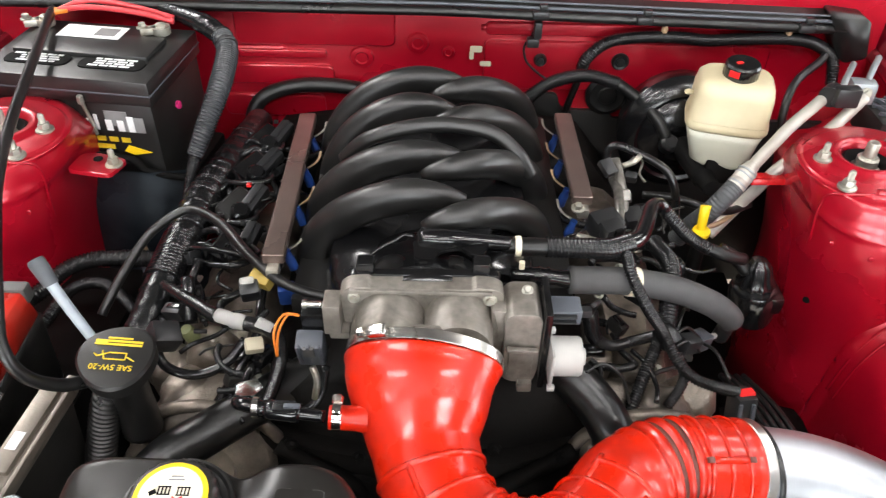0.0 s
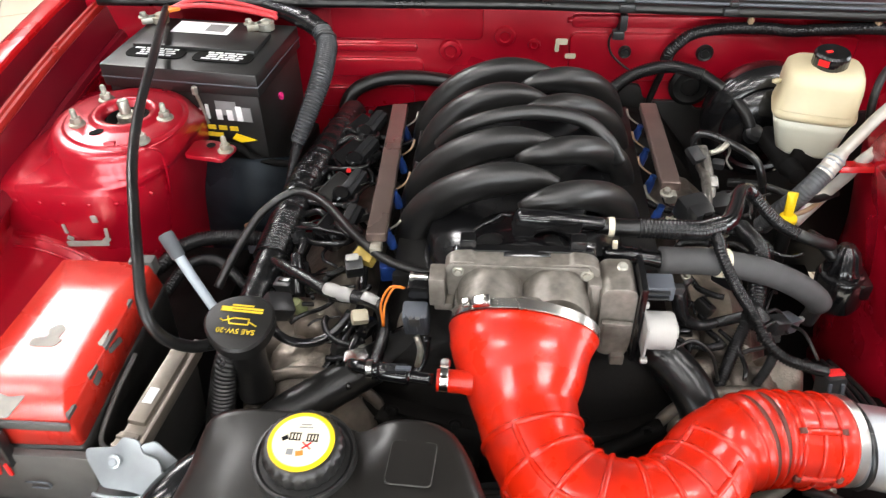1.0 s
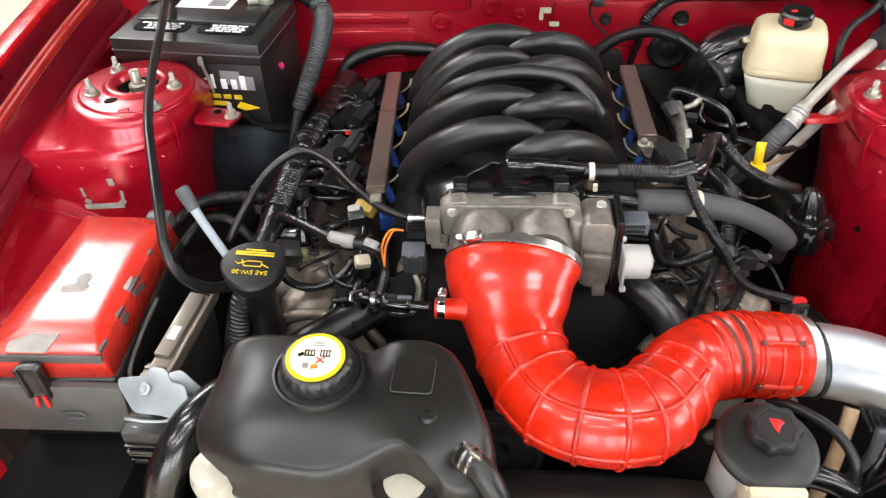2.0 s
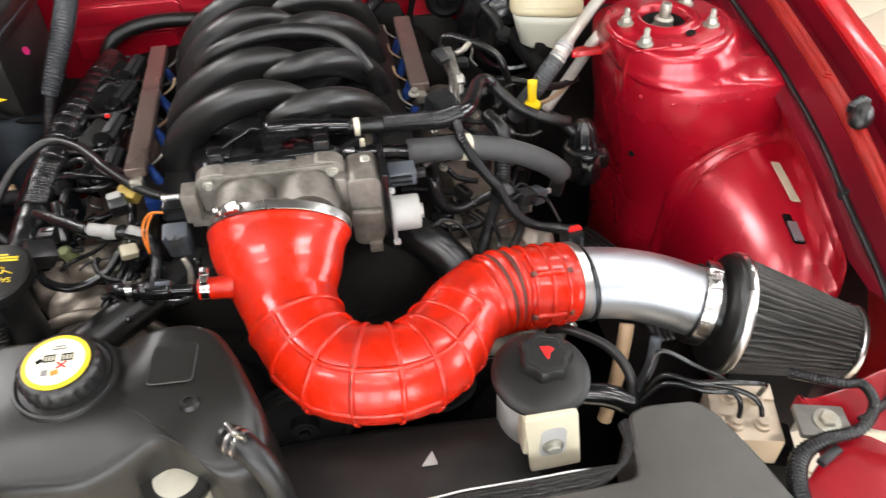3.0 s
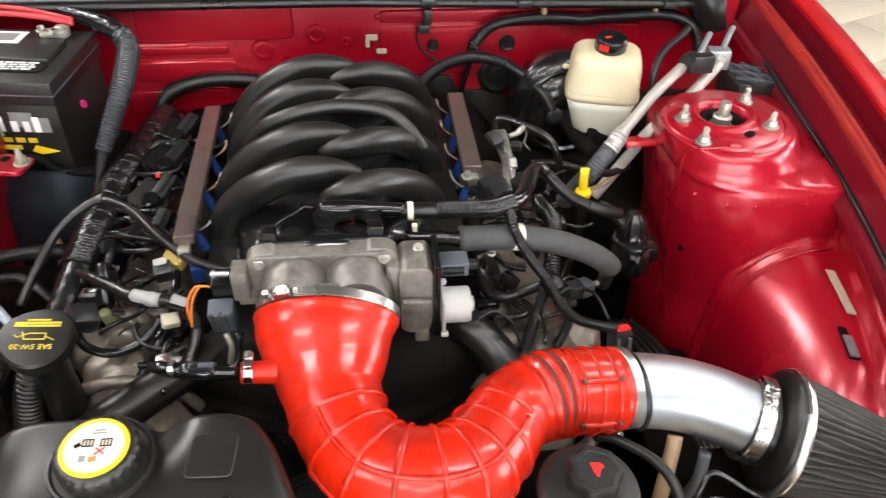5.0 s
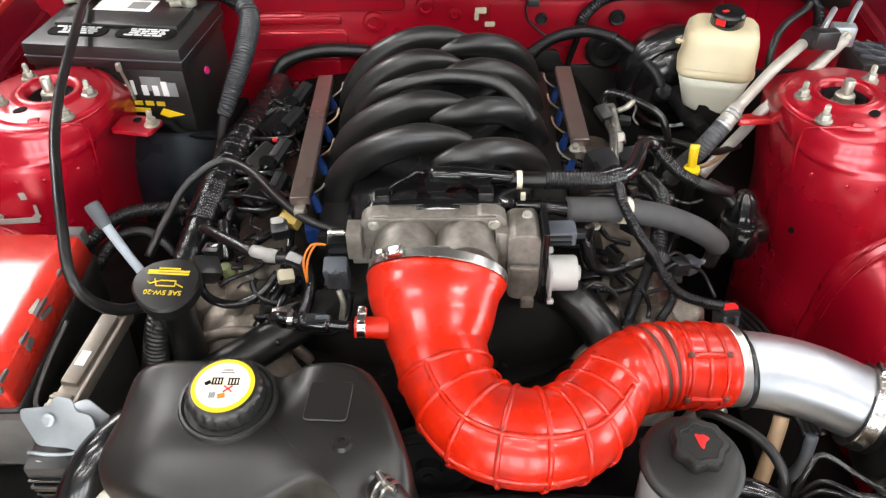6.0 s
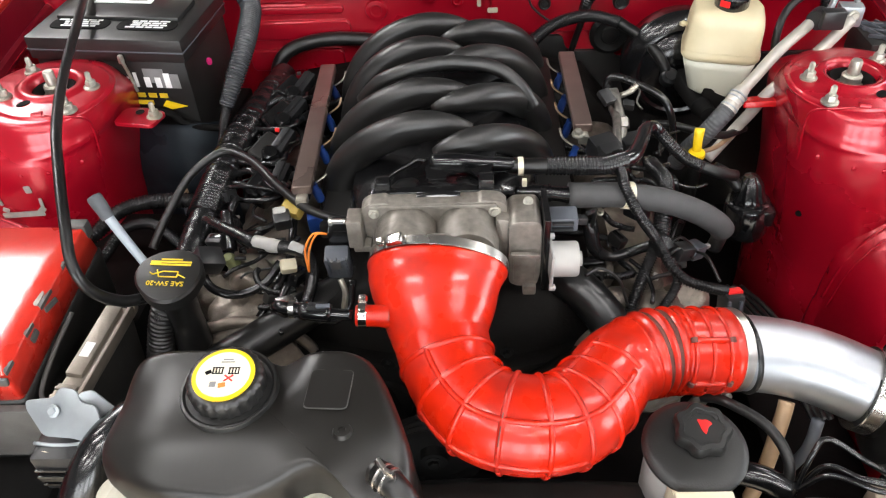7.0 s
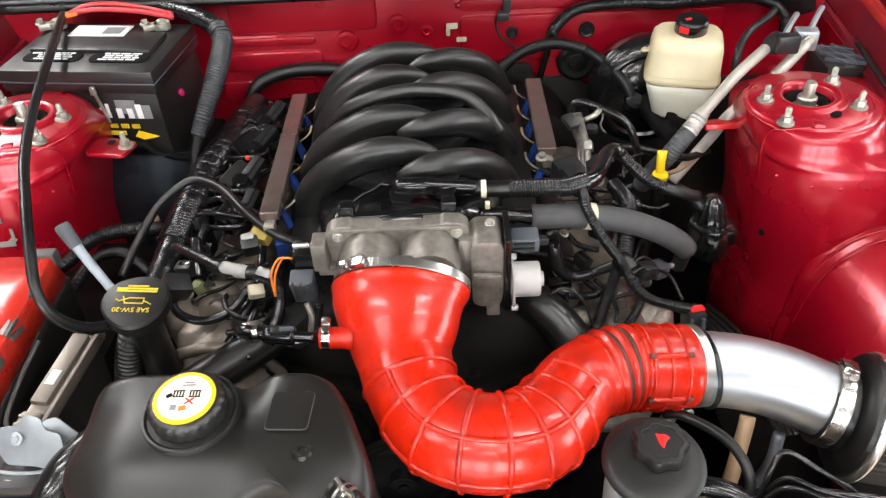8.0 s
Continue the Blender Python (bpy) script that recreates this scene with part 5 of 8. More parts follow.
# front print: eight wide white strokes, a yellow row below and a yellow wedge
xs = [0.186, 0.171, 0.153, 0.136, 0.119, 0.099, 0.080, 0.063]
for k, x in enumerate(xs):
    tall = k in (0, 4, 7)
    part("print_block", bbox(x - 0.02, -0.0029, -0.0780 + (0.004 if tall else 0), 0.0145 if k == 0 else 0.0060 if k == 4 else 0.0105, 0.0016, 0.027 if tall else 0.019, 0.0007), WHITEPR, bat, "white printed block")
for k in range(4):
    part("print_block", bbox(0.118 - k * 0.020, -0.003, -0.103, 0.014, 0.0016, 0.008, 0), YELPRINT, bat, "yellow printed block")
part("print_band", bbox(0.135, -0.003, -0.117, 0.11, 0.0016, 0.008, 0), YELPRINT, bat, "yellow printed band")
part("print_wedge", plate([(0.020, -0.122), (0.056, -0.112), (0.065, -0.123), (0.050, -0.129)], 0, 0.0014, 0, BM @ Matrix.Translation((0, -0.0035, 0)) @ pose(0, 0, 0, 90, 0, 180) @ Matrix.Scale(-1, 4, (1, 0, 0))), YELLOW, bat, "yellow printed wedge")
for k, (x, z) in enumerate(((0.180, -0.058), (0.065, -0.066), (0.040, -0.075), (0.140, -0.092))):
    part("print_ghost", bbox(x, -0.0038, z, 0.036, 0.0014, 0.026, 0), GREYPR, bat, "grey printed square")
part("side_plug", lathe([(0.009, 0), (0.009, 0.003), (0.006, 0.004)], BM @ Vector((0.003, -0.085, -0.080)), BM.to_3x3() @ Vector((-1, 0, 0)), 18, squash=(0.7, 1)), PINK, bat, "magenta side plug")
part("hold_down_rod", join(tube([BM @ Vector(q) for q in ((0.099, 0.004, -0.092), (0.102, 0.004, -0.070), (0.107, 0.005, -0.040), (0.109, 0.006, -0.028))], 0.0028, 10), lathe([(0.005, -0.004), (0.0055, 0.0), (0.005, 0.008), (0.003, 0.010)], BM @ Vector((0.108, 0.006, -0.034)), (0, 0, 1), 6)), ZINC, bat, "dull zinc hold-down rod")
part("tray", bbox(0.146, -0.09, -0.212, 0.32, 0.22, 0.03, 0.006), DARK, bat, "black battery tray")
part("hold_down", tube([BM @ Vector(p) for p in ((0.20, 0.012, -0.130), (0.06, 0.010, -0.128), (0.03, 0.012, -0.146), (0.0, 0.006, -0.157), (-0.05, 0.0, -0.162))], 0.006, 10), DARK, bat)
for x, y, tl in ((0.045, -0.165, "negative"), (0.245, -0.165, "positive")):
    q = BM @ Vector((x, y, 0.0))
    tt = thing("battery_terminal", tuple(q), "dull lead battery terminal clamp", "terminal", "battery terminals")
    part("post", lathe([(0.009, 0), (0.008, 0.02), (0.006, 0.021)], q, (0, 0, 1), 18), ZINC, tt)
    part("clamp", join(lathe([(0.009, 0.004), (0.0145, 0.004), (0.0145, 0.016), (0.009, 0.016)], q, (0, 0, 1), 20), rbox((q.x - 0.018, q.y - 0.004, q.z + 0.010), (0.03, 0.016, 0.012), 0.003, (0, 0, 20))), ZINC, tt)
    part("clamp_bolt", bolt((q.x - 0.028, q.y - 0.006, q.z + 0.016), (0, 0, 1), 0.006, 0.008), ZINC, tt)

# ---- fuse box and engine computer ----
fb = thing("fuse_box", (-0.55, 0.53, 0.62), "fuse box with a scraped red painted lid and grey plastic base", "fuse box")
LID = round_outline([(-0.488, 0.407), (-0.494, 0.664), (-0.617, 0.667), (-0.632, 0.43), (-0.625, 0.403)], 0.006, 3)
fc = [(x, y) for x, y in LID]


def lid_ring(k, z):
    cx, cy = -0.556, 0.535
    return [(cx + (x - cx) * k[0], cy + (y - cy) * k[1], z) for x, y in fc]


part("lid", loft([lid_ring((1.10, 1.03), 0.715), lid_ring((1.02, 1.008), 0.747), lid_ring((1.0, 1.0), 0.753), lid_ring((0.975, 0.988), 0.7555), lid_ring((0.5, 0.5), 0.7562), lid_ring((0.01, 0.01), 0.7562)]), OVERSPRAY, fb, "scraped shiny red lid")
part("base", loft([lid_ring((1.06, 1.02), 0.60), lid_ring((1.12, 1.045), 0.70), lid_ring((1.13, 1.05), 0.712), lid_ring((1.06, 1.02), 0.716)]), MATTE, fb, "black plastic base")
part("front_face", front(round_outline([(-0.66, 0.625), (-0.478, 0.625), (-0.468, 0.712), (-0.66, 0.712)], 0.006), 0.388, 0.398, 0.003), LIDGREY, fb)
part("bare_edge", front(round_outline([(-0.63, 0.742), (-0.486, 0.742), (-0.484, 0.7535), (-0.63, 0.7535)], 0.002), 0.4005, 0.404, 0.001), LIDGREY, fb)
for pts in ([(-0.583, 0.508), (-0.552, 0.508), (-0.546, 0.520), (-0.553, 0.522), (-0.550, 0.538), (-0.560, 0.546), (-0.572, 0.536), (-0.566, 0.524), (-0.584, 0.520)],
            [(-0.603, 0.404), (-0.553, 0.404), (-0.548, 0.436), (-0.565, 0.432), (-0.580, 0.437), (-0.592, 0.428), (-0.606, 0.420)],
            [(-0.502, 0.515), (-0.494, 0.512), (-0.495, 0.535), (-0.499, 0.540)]):
    part("bare_patch", plate(round_outline(pts, 0.004, 3), 0.7555, 0.7572, 0.0003), GAUZE, fb, "bare grey patch in the paint")
chips = random.Random(11)
y = 0.408
while y < 0.63:
    ln_ = chips.uniform(0.008, 0.034)
    x0 = -0.4875 - 0.006 * (y - 0.407) / 0.257
    pts = [(x0 + 0.0005, y)]
    for q in range(4):
        pts.append((x0 - chips.uniform(0.001, 0.0055), y + ln_ * (q + 0.5) / 4))
    pts.append((x0 + 0.0005, y + ln_))
    part("edge_chip", plate(round_outline(pts, 0.001, 2), 0.7515, 0.7565, 0.0003), LIDGREY, fb, "chipped lid edge")
    if chips.random() < 0.5:
        part("edge_chip", rbox((x0 + 0.0015, y + ln_ / 2, 0.744), (0.004, ln_ * 0.8, chips.uniform(0.004, 0.010)), 0.0015, (chips.uniform(-15, 15), -14, 0)), LIDGREY, fb, "chipped lid edge")
    y += ln_ + chips.uniform(0.02, 0.11)
part("rear_clip", rbox((-0.507, 0.668, 0.748), (0.034, 0.018, 0.024), 0.004), LIDGREY, fb)
latch = part("latch", join(rbox((-0.572, 0.392, 0.725), (0.026, 0.014, 0.044), 0.003), rbox((-0.584, 0.388, 0.722), (0.006, 0.012, 0.05), 0.002), rbox((-0.560, 0.388, 0.722), (0.006, 0.012, 0.05), 0.002)), DKCON, fb, "black latch")
part("latch_paint", join(rbox((-0.578, 0.3835, 0.690), (0.004, 0.003, 0.018), 0.001, (0, 12, 0)), rbox((-0.566, 0.3835, 0.691), (0.005, 0.003, 0.020), 0.001)), REDPL, latch, "red overspray streaks")
part("latch_bar", tube([(-0.556, 0.384, 0.668), (-0.530, 0.384, 0.668), (-0.530, 0.384, 0.658), (-0.552, 0.384, 0.658)], 0.0012, 8), GREYCON, latch)
part("tray_edge", tube([(-0.470, 0.53, 0.725), (-0.474, 0.47, 0.715), (-0.472, 0.418, 0.700), (-0.435, 0.410, 0.698)], 0.003, 8), LIDGREY, fb)
ecu = thing("engine_computer", (-0.425, 0.45, 0.62), "silver finned engine computer standing on edge", "computer")
EM = pose(-0.433, 0.462, 0.668, 0, 6, -6)


def ecu_part(name, at_, size, mat, label="", bevel=0.002):
    b_ = rbox(at_, size, bevel)
    b_.transform(EM)
    return part(name, b_, mat, ecu, label)


ecu_part("case", (0.004, 0, 0), (0.026, 0.165, 0.110), ECUM, bevel=0.004)
ecu_part("case_step", (0.002, 0.022, 0.056), (0.021, 0.110, 0.012), ECUM, bevel=0.003)
ecu_part("case_step", (0.002, -0.062, 0.052), (0.024, 0.034, 0.014), ECUM, bevel=0.003)
# dark sheet over the case side stands for its shade
ecu_part("shaded_side", (0.0185, 0, -0.01), (0.004, 0.160, 0.120), MATTE, "side face darkened for shade")
ecu_part("flange", (0.0200, 0.004, 0.050), (0.005, 0.176, 0.020), ECUM)
ecu_part("flange_tab", (0.019, 0.088, 0.056), (0.010, 0.010, 0.022), ECUM)
ecu_part("sticker", (0.002, 0.004, 0.0622), (0.011, 0.022, 0.0008), WHITEPR, "white paper sticker", 0)
for y in (-0.078, -0.066, -0.054):
    ecu_part("rib", (0.001, y, 0.060), (0.020, 0.004, 0.005), ECUM, bevel=0.001)
ebk = thing("computer_bracket", (-0.42, 0.37, 0.66), "grey galvanised stamped bracket with a bolt", "bracket")
part("plate", plate(round_outline([(-0.048, 0.016), (-0.014, 0.022), (-0.008, 0.034), (0.012, 0.032), (0.018, 0.018), (0.036, 0.016), (0.048, -0.016), (0.046, -0.030), (0.012, -0.022), (-0.024, -0.022), (-0.046, 0.006)], 0.006), -0.0012, 0.0012, 0.0006, pose(-0.418, 0.372, 0.722, 48, 0, -6)), BRACKET, ebk)
part("bolt", bolt((-0.429, 0.374, 0.732), (0, -0.7, 0.7), 0.005, 0.004), BRACKET, ebk)
part("plug_block", rbox((-0.424, 0.352, 0.672), (0.055, 0.04, 0.06), 0.004), DKCON, ebk)
part("wing", plate(round_outline([(0.0, 0.030), (0.016, 0.030), (0.040, -0.012), (0.038, -0.034), (0.006, -0.030)], 0.005), -0.0012, 0.0012, 0.0006, pose(-0.398, 0.376, 0.716, 62, 0, 22)), BRACKET, ebk)
part("pressed_rim", tube([(-0.452, 0.352, 0.704), (-0.430, 0.350, 0.702), (-0.405, 0.351, 0.702), (-0.385, 0.356, 0.706)], 0.0022, 8), BRACKET, ebk)
strap = [(-0.446, 0.346, 0.688), (-0.438, 0.342, 0.697), (-0.427, 0.339, 0.694), (-0.414, 0.336, 0.684), (-0.401, 0.335, 0.684)]
part("white_lever", loft([[(x + dx, y, z + dz) for dx, dz in ((-0.002, -0.006), (0.002, -0.006), (0.002, 0.006), (-0.002, 0.006))] for x, y, z in strap]), IVORY, ebk, "pale bent plug lever")
part("plug_lip", rbox((-0.420, 0.330, 0.674), (0.058, 0.010, 0.007), 0.002), GLOSS, ebk, "scuffed shiny plug edge")
part("plug_web", rbox((-0.402, 0.346, 0.690), (0.006, 0.024, 0.020), 0.001, (0, 25, 0)), DKCON, ebk)
for k in range(4):
    part("plug_rib", rbox((-0.424, 0.330, 0.656 + 0.009 * k), (0.052, 0.004, 0.004), 0.001), GLOSS, ebk)

# ---- oil filler ----
oil = thing("oil_filler", (-0.345, 0.545, 0.64), "black oil filler cap with yellow print on a black neck", "oil cap")
OC, OA = Vector((-0.331, 0.537, 0.772)), Vector((0.05, -0.16, 1))
part("neck", tube([(-0.340, 0.553, 0.64), (-0.337, 0.549, 0.70), (-0.332, 0.540, 0.765)], [0.024, 0.021, 0.022], 24), RUBBER, oil)
ocap = part("cap", lathe([(0.030, -0.016), (0.0335, -0.012), (0.0395, -0.006), (0.0405, 0.010), (0.0380, 0.0135), (0.034, 0.0145), (0.001, 0.015)], OC, OA, 72, lobes=3, lobe=0.045), MATTE, oil, "black three-lobed cap")
om = Matrix.Translation(OC) @ axes(OA).to_4x4()
ox = axes(OA).inverted() @ Vector((-1, 0.03, 0))
om = om @ Matrix.Rotation(math.atan2(ox.y, ox.x), 4, "Z")


def on_oil(data, name, label=""):
    if isinstance(data, bmesh.types.BMesh):
        data.transform(om)
    part(name, data, YELPRINT, ocap, label)


on_oil(text_mesh("SAE 5W-20", 0.0095, om @ Matrix.Translation((0, 0.0155, 0.0153))), "writing", "yellow printed oil grade")
for k in range(3):
    on_oil(rbox((0, -0.0125 - 0.0040 * k, 0.0155), (0.050 if k < 2 else 0.026, 0.0026 if k < 2 else 0.002, 0.0006), 0), "print_bar", "yellow printed bar")
on_oil(rbox((0.018, -0.0145, 0.0157), (0.012, 0.006, 0.0006), 0), "print_bar")
for p0, p1 in (((-0.012, 0.006), (0.010, 0.006)), ((-0.012, 0.006), (-0.012, -0.002)), ((0.010, 0.006), (0.014, -0.004)), ((-0.012, -0.002), (0.006, -0.002)), ((0.006, -0.002), (0.018, 0.003)), ((0.018, 0.003), (0.022, 0.000)), ((-0.012, 0.002), (-0.022, 0.007))):
    on_oil(tube([om @ Vector((*p0, 0.0155)), om @ Vector((*p1, 0.0155))], 0.0008, 6), "oil_can_line")
dg = thing("transmission_dipstick", (-0.41, 0.61, 0.70), "translucent pale blue tube with a grey rubber tip", "tube")
part("tube", tube([(-0.385, 0.602, 0.715), (-0.418, 0.622, 0.768), (-0.436, 0.634, 0.798)], [0.0058, 0.0062, 0.0066], 16), material("pale_blue_tube", (0.36, 0.41, 0.45), 0.3, 0, 0, 0.1, 30), dg)
part("tip", lathe([(0.0085, -0.014), (0.0098, 0.006), (0.0102, 0.016), (0.0085, 0.020), (0.001, 0.021)], (-0.441, 0.638, 0.806), (-0.45, 0.35, 0.8), 18), material("grey_rubber", (0.09, 0.10, 0.11), 0.6, 0, 0, 0.2, 40), dg, "grey rubber tip")

# ---- fuel rails, injectors ----
for name, a, b, lab in (("fuel_rail", (-0.196, 0.706, 0.776), (-0.217, 1.130, 0.736), "brown-grey metal fuel rail cover above blue injectors"), ("fuel_rail", (0.207, 0.838, 0.780), (0.212, 1.110, 0.758), "short brown-grey metal fuel rail cover above blue injectors")):
    A, B = Vector(a), Vector(b)
    t = thing(name, tuple((A + B) / 2), lab, "fuel rail", "fuel rails")
    d = (B - A).normalized()
    sdx = d.cross(Vector((0, 0, 1))).normalized()
    m = Matrix.Translation((A + B) / 2) @ Matrix((sdx, d, sdx.cross(d))).transposed().to_4x4()
    bx = rbox((0, 0, 0), (0.028, (B - A).length, 0.014), 0.0035, seg=3)
    bx.transform(m)
    part("cover", bx, RAIL, t)
    bx = rbox((0, 0.0, -0.012), (0.018, (B - A).length * 0.97, 0.018), 0.004)
    bx.transform(m)
    part("pipe", bx, DARK, t)
    inw = 1 if a[0] < 0 else -1
    for k in range(4):
        u = (0.10 + 0.26 * k) if a[0] < 0 else (-0.03 + 0.32 * k)
        p = A.lerp(B, u) + Vector((0.013 * inw, 0, -0.030 if inw > 0 else -0.042))
        j = part("injector", lathe([(0.0066, -0.016), (0.0066, 0.002), (0.0052, 0.005), (0.0052, 0.014)], p, (-0.25 * inw, 0, 1), 16), BLUE, t, "dark blue injector")
        part("clip", tube([p + Vector((0.0, 0.004, 0.014)), p + Vector((0.010 * inw, 0.010, 0.018)), p + Vector((0.016 * inw, 0.022, 0.020)), p + Vector((0.018 * inw, 0.034, 0.026))], 0.0022, 8, flat=0.5), TAN if k % 3 else ZINC, j, "pale metal clip")
    end = rbox((0, -(B - A).length / 2 - 0.006, -0.012), (0.016, 0.02, 0.014), 0.003)
    end.transform(m)
    part("end_lug", end, ZINC, t)

# ---- engine castings ----
eng = thing("engine_block", (0, 0.85, 0.35), "greasy grey cast engine with valve covers and timing cover", "engine")
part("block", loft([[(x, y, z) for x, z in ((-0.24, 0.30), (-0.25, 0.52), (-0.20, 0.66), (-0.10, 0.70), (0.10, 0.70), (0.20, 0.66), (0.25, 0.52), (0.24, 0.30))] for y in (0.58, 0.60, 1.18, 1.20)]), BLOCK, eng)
for s in (-1, 1):
    prof = [(0.19, 0.46), (0.20, 0.56), (0.215, 0.615), (0.245, 0.645), (0.30, 0.640), (0.345, 0.600), (0.370, 0.535), (0.355, 0.46)]
    secs = []
    for y, k, dz in ((0.555, 0.70, -0.03), (0.565, 0.88, -0.012), (0.585, 0.95, 0.0), (0.66, 0.95, 0.0), (0.70, 1.0, 0.0), (0.82, 1.0, 0.0), (0.95, 1.0, -0.004), (1.05, 1.0, -0.01), (1.10, 0.95, -0.02), (1.115, 0.8, -0.04)):
        secs.append([(s * (0.28 + (x - 0.28) * k), y, 0.58 + (z - 0.58) * k + dz) for x, z in prof])
    bm = bmesh.new()
    bm.from_mesh(loft(secs))
    part("valve_cover", lumpy(bm, 3, 0.012, 22), CASTDK, eng, "grimy cast valve cover")
    for y in (0.60, 0.72, 0.84, 0.98):
        part("cover_bolt", bolt((s * 0.352, y, 0.618), (s * 0.5, 0, 0.8), 0.006, 0.008), ZINC, eng)
    # swollen cam noses on the front cover
    part("cam_nose", lumpy(lathe([(0.088, -0.05), (0.088, 0.0), (0.082, 0.022), (0.062, 0.038), (0.045, 0.042), (0.040, 0.036), (0.001, 0.034)], (s * 0.272, 0.575, 0.575), (s * 0.12, -1, 0.25), 40), 1, 0.006, 30), CASTDK, eng)
    part("cam_rim", tube([(s * (0.272 + 0.094 * math.cos(radians(a))), 0.565, 0.572 + 0.094 * math.sin(radians(a))) for a in range(-30, 216, 15)], 0.008, 10), CASTDK, eng)
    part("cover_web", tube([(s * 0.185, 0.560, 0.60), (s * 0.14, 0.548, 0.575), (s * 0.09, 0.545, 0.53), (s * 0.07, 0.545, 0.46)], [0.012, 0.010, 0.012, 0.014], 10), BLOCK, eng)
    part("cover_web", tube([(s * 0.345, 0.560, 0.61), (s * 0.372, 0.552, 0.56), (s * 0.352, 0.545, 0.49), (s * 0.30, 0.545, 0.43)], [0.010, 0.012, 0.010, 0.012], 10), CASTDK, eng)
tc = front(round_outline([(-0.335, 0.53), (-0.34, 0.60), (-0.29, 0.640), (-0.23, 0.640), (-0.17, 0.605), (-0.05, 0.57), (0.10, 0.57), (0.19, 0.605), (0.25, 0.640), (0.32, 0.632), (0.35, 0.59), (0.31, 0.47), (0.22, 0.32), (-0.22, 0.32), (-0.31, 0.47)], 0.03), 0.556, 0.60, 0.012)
# cover, webs and bosses coloured near black in place of shade
part("timing_cover", tc, BLOCK, eng, "grimy cast timing cover, darkened for shade")
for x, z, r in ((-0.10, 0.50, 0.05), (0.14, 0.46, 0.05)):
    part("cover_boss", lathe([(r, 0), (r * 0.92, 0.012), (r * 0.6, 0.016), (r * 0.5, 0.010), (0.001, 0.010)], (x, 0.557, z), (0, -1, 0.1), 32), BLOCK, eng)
# rim bolts darkened the same way, as if shaded
for k in range(9):
    x = -0.33 + 0.0825 * k
    part("rim_bolt", bolt((x, 0.553, 0.585 + 0.035 * abs(math.sin(k * 1.1))), (0, -1, 0.1), 0.006, 0.008), DARK, eng)
for x, y, z, r in ((-0.300, 0.605, 0.640, 0.034), (-0.248, 0.590, 0.628, 0.030), (-0.335, 0.650, 0.640, 0.030), (-0.215, 0.620, 0.640, 0.028), (-0.285, 0.665, 0.660, 0.030), (0.235, 0.600, 0.640, 0.034), (0.290, 0.590, 0.640, 0.036), (0.335, 0.620, 0.635, 0.030), (0.275, 0.655, 0.655, 0.034), (0.215, 0.660, 0.650, 0.026)):
    part("casting_boss", lumpy(lathe([(r * 1.25, -0.05), (r * 1.12, -0.01), (r, 0.006), (r * 0.8, 0.016), (r * 0.45, 0.021), (0.001, 0.022)], (x, y, z), (x * 0.6, -0.35, 1), 22), 1, 0.007, 45), CASTDK, eng)
part("heat_crossover", tube([(-0.16, 0.66, 0.655), (-0.06, 0.64, 0.672), (0.06, 0.64, 0.672), (0.17, 0.66, 0.655)], [0.026, 0.022, 0.022, 0.026], 16), CASTDK, eng)
for x, y, z, r in ((-0.02, 0.47, 0.50, 0.065), (0.16, 0.46, 0.56, 0.055), (-0.16, 0.47, 0.55, 0.055)):
    pu = thing("pulley", (x, y, z - r), "dark accessory drive pulley", "pulley", "drive pulleys")
    part("rim", lathe([(r, -0.014), (r * 1.04, -0.014), (r * 0.97, -0.009), (r, -0.004), (r * 0.97, 0.0), (r, 0.004), (r * 0.97, 0.009), (r * 1.04, 0.014), (r * 0.9, 0.014), (r * 0.85, 0.006), (r * 0.3, 0.004), (r * 0.28, 0.018), (0.001, 0.018)], (x, y, z), (0, -1, 0), 40), DARK, pu)
    # bolt colour darkened to stand for shade low in the bay
    part("hub_bolt", bolt((x, y - 0.018, z), (0, -1, 0), 0.008, 0.008), DARK, pu)
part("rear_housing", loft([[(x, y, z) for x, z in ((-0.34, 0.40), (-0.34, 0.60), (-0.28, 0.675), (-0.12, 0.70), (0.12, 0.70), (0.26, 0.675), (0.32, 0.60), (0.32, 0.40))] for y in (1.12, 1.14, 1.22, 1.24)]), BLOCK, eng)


# ---- hoses and wiring ----
def hose(name, pts, r, mat, label, category="hose", **kw):
    return solo(name, tube(pts, r, **kw), mat, label, category)


hose("battery_cable", [(-0.645, 1.222, 0.872), (-0.640, 1.205, 0.880), (-0.591, 1.026, 0.886), (-0.545, 0.847, 0.885), (-0.501, 0.712, 0.885), (-0.463, 0.616, 0.875), (-0.436, 0.549, 0.860), (-0.418, 0.501, 0.835), (-0.405, 0.493, 0.800), (-0.386, 0.510, 0.765), (-0.364, 0.528, 0.752)], 0.0075, RUBBER, "black cable looping from the battery over the strut tower", "cable", flat=0.8)
bl = thing("battery_loom", (-0.36, 1.05, 0.70), "thick grey corrugated loom beside the battery", "wiring loom")
part("upper_tape", tube([(-0.56, 1.285, 0.880), (-0.508, 1.262, 0.878), (-0.434, 1.225, 0.872), (-0.385, 1.195, 0.868), (-0.352, 1.168, 0.860)], [0.013, 0.014, 0.014, 0.017, 0.017], 14, wob=0.05), TAPE, bl, "black taped bend")
part("corrugated_sleeve", tube([(-0.352, 1.168, 0.860), (-0.338, 1.135, 0.848), (-0.334, 1.050, 0.830), (-0.350, 1.000, 0.790), (-0.366, 0.972, 0.755)], [0.0165, 0.0165, 0.0160, 0.0150, 0.0125], 20, ridge=0.065, pitch=0.0052), LOOMGREY, bl)
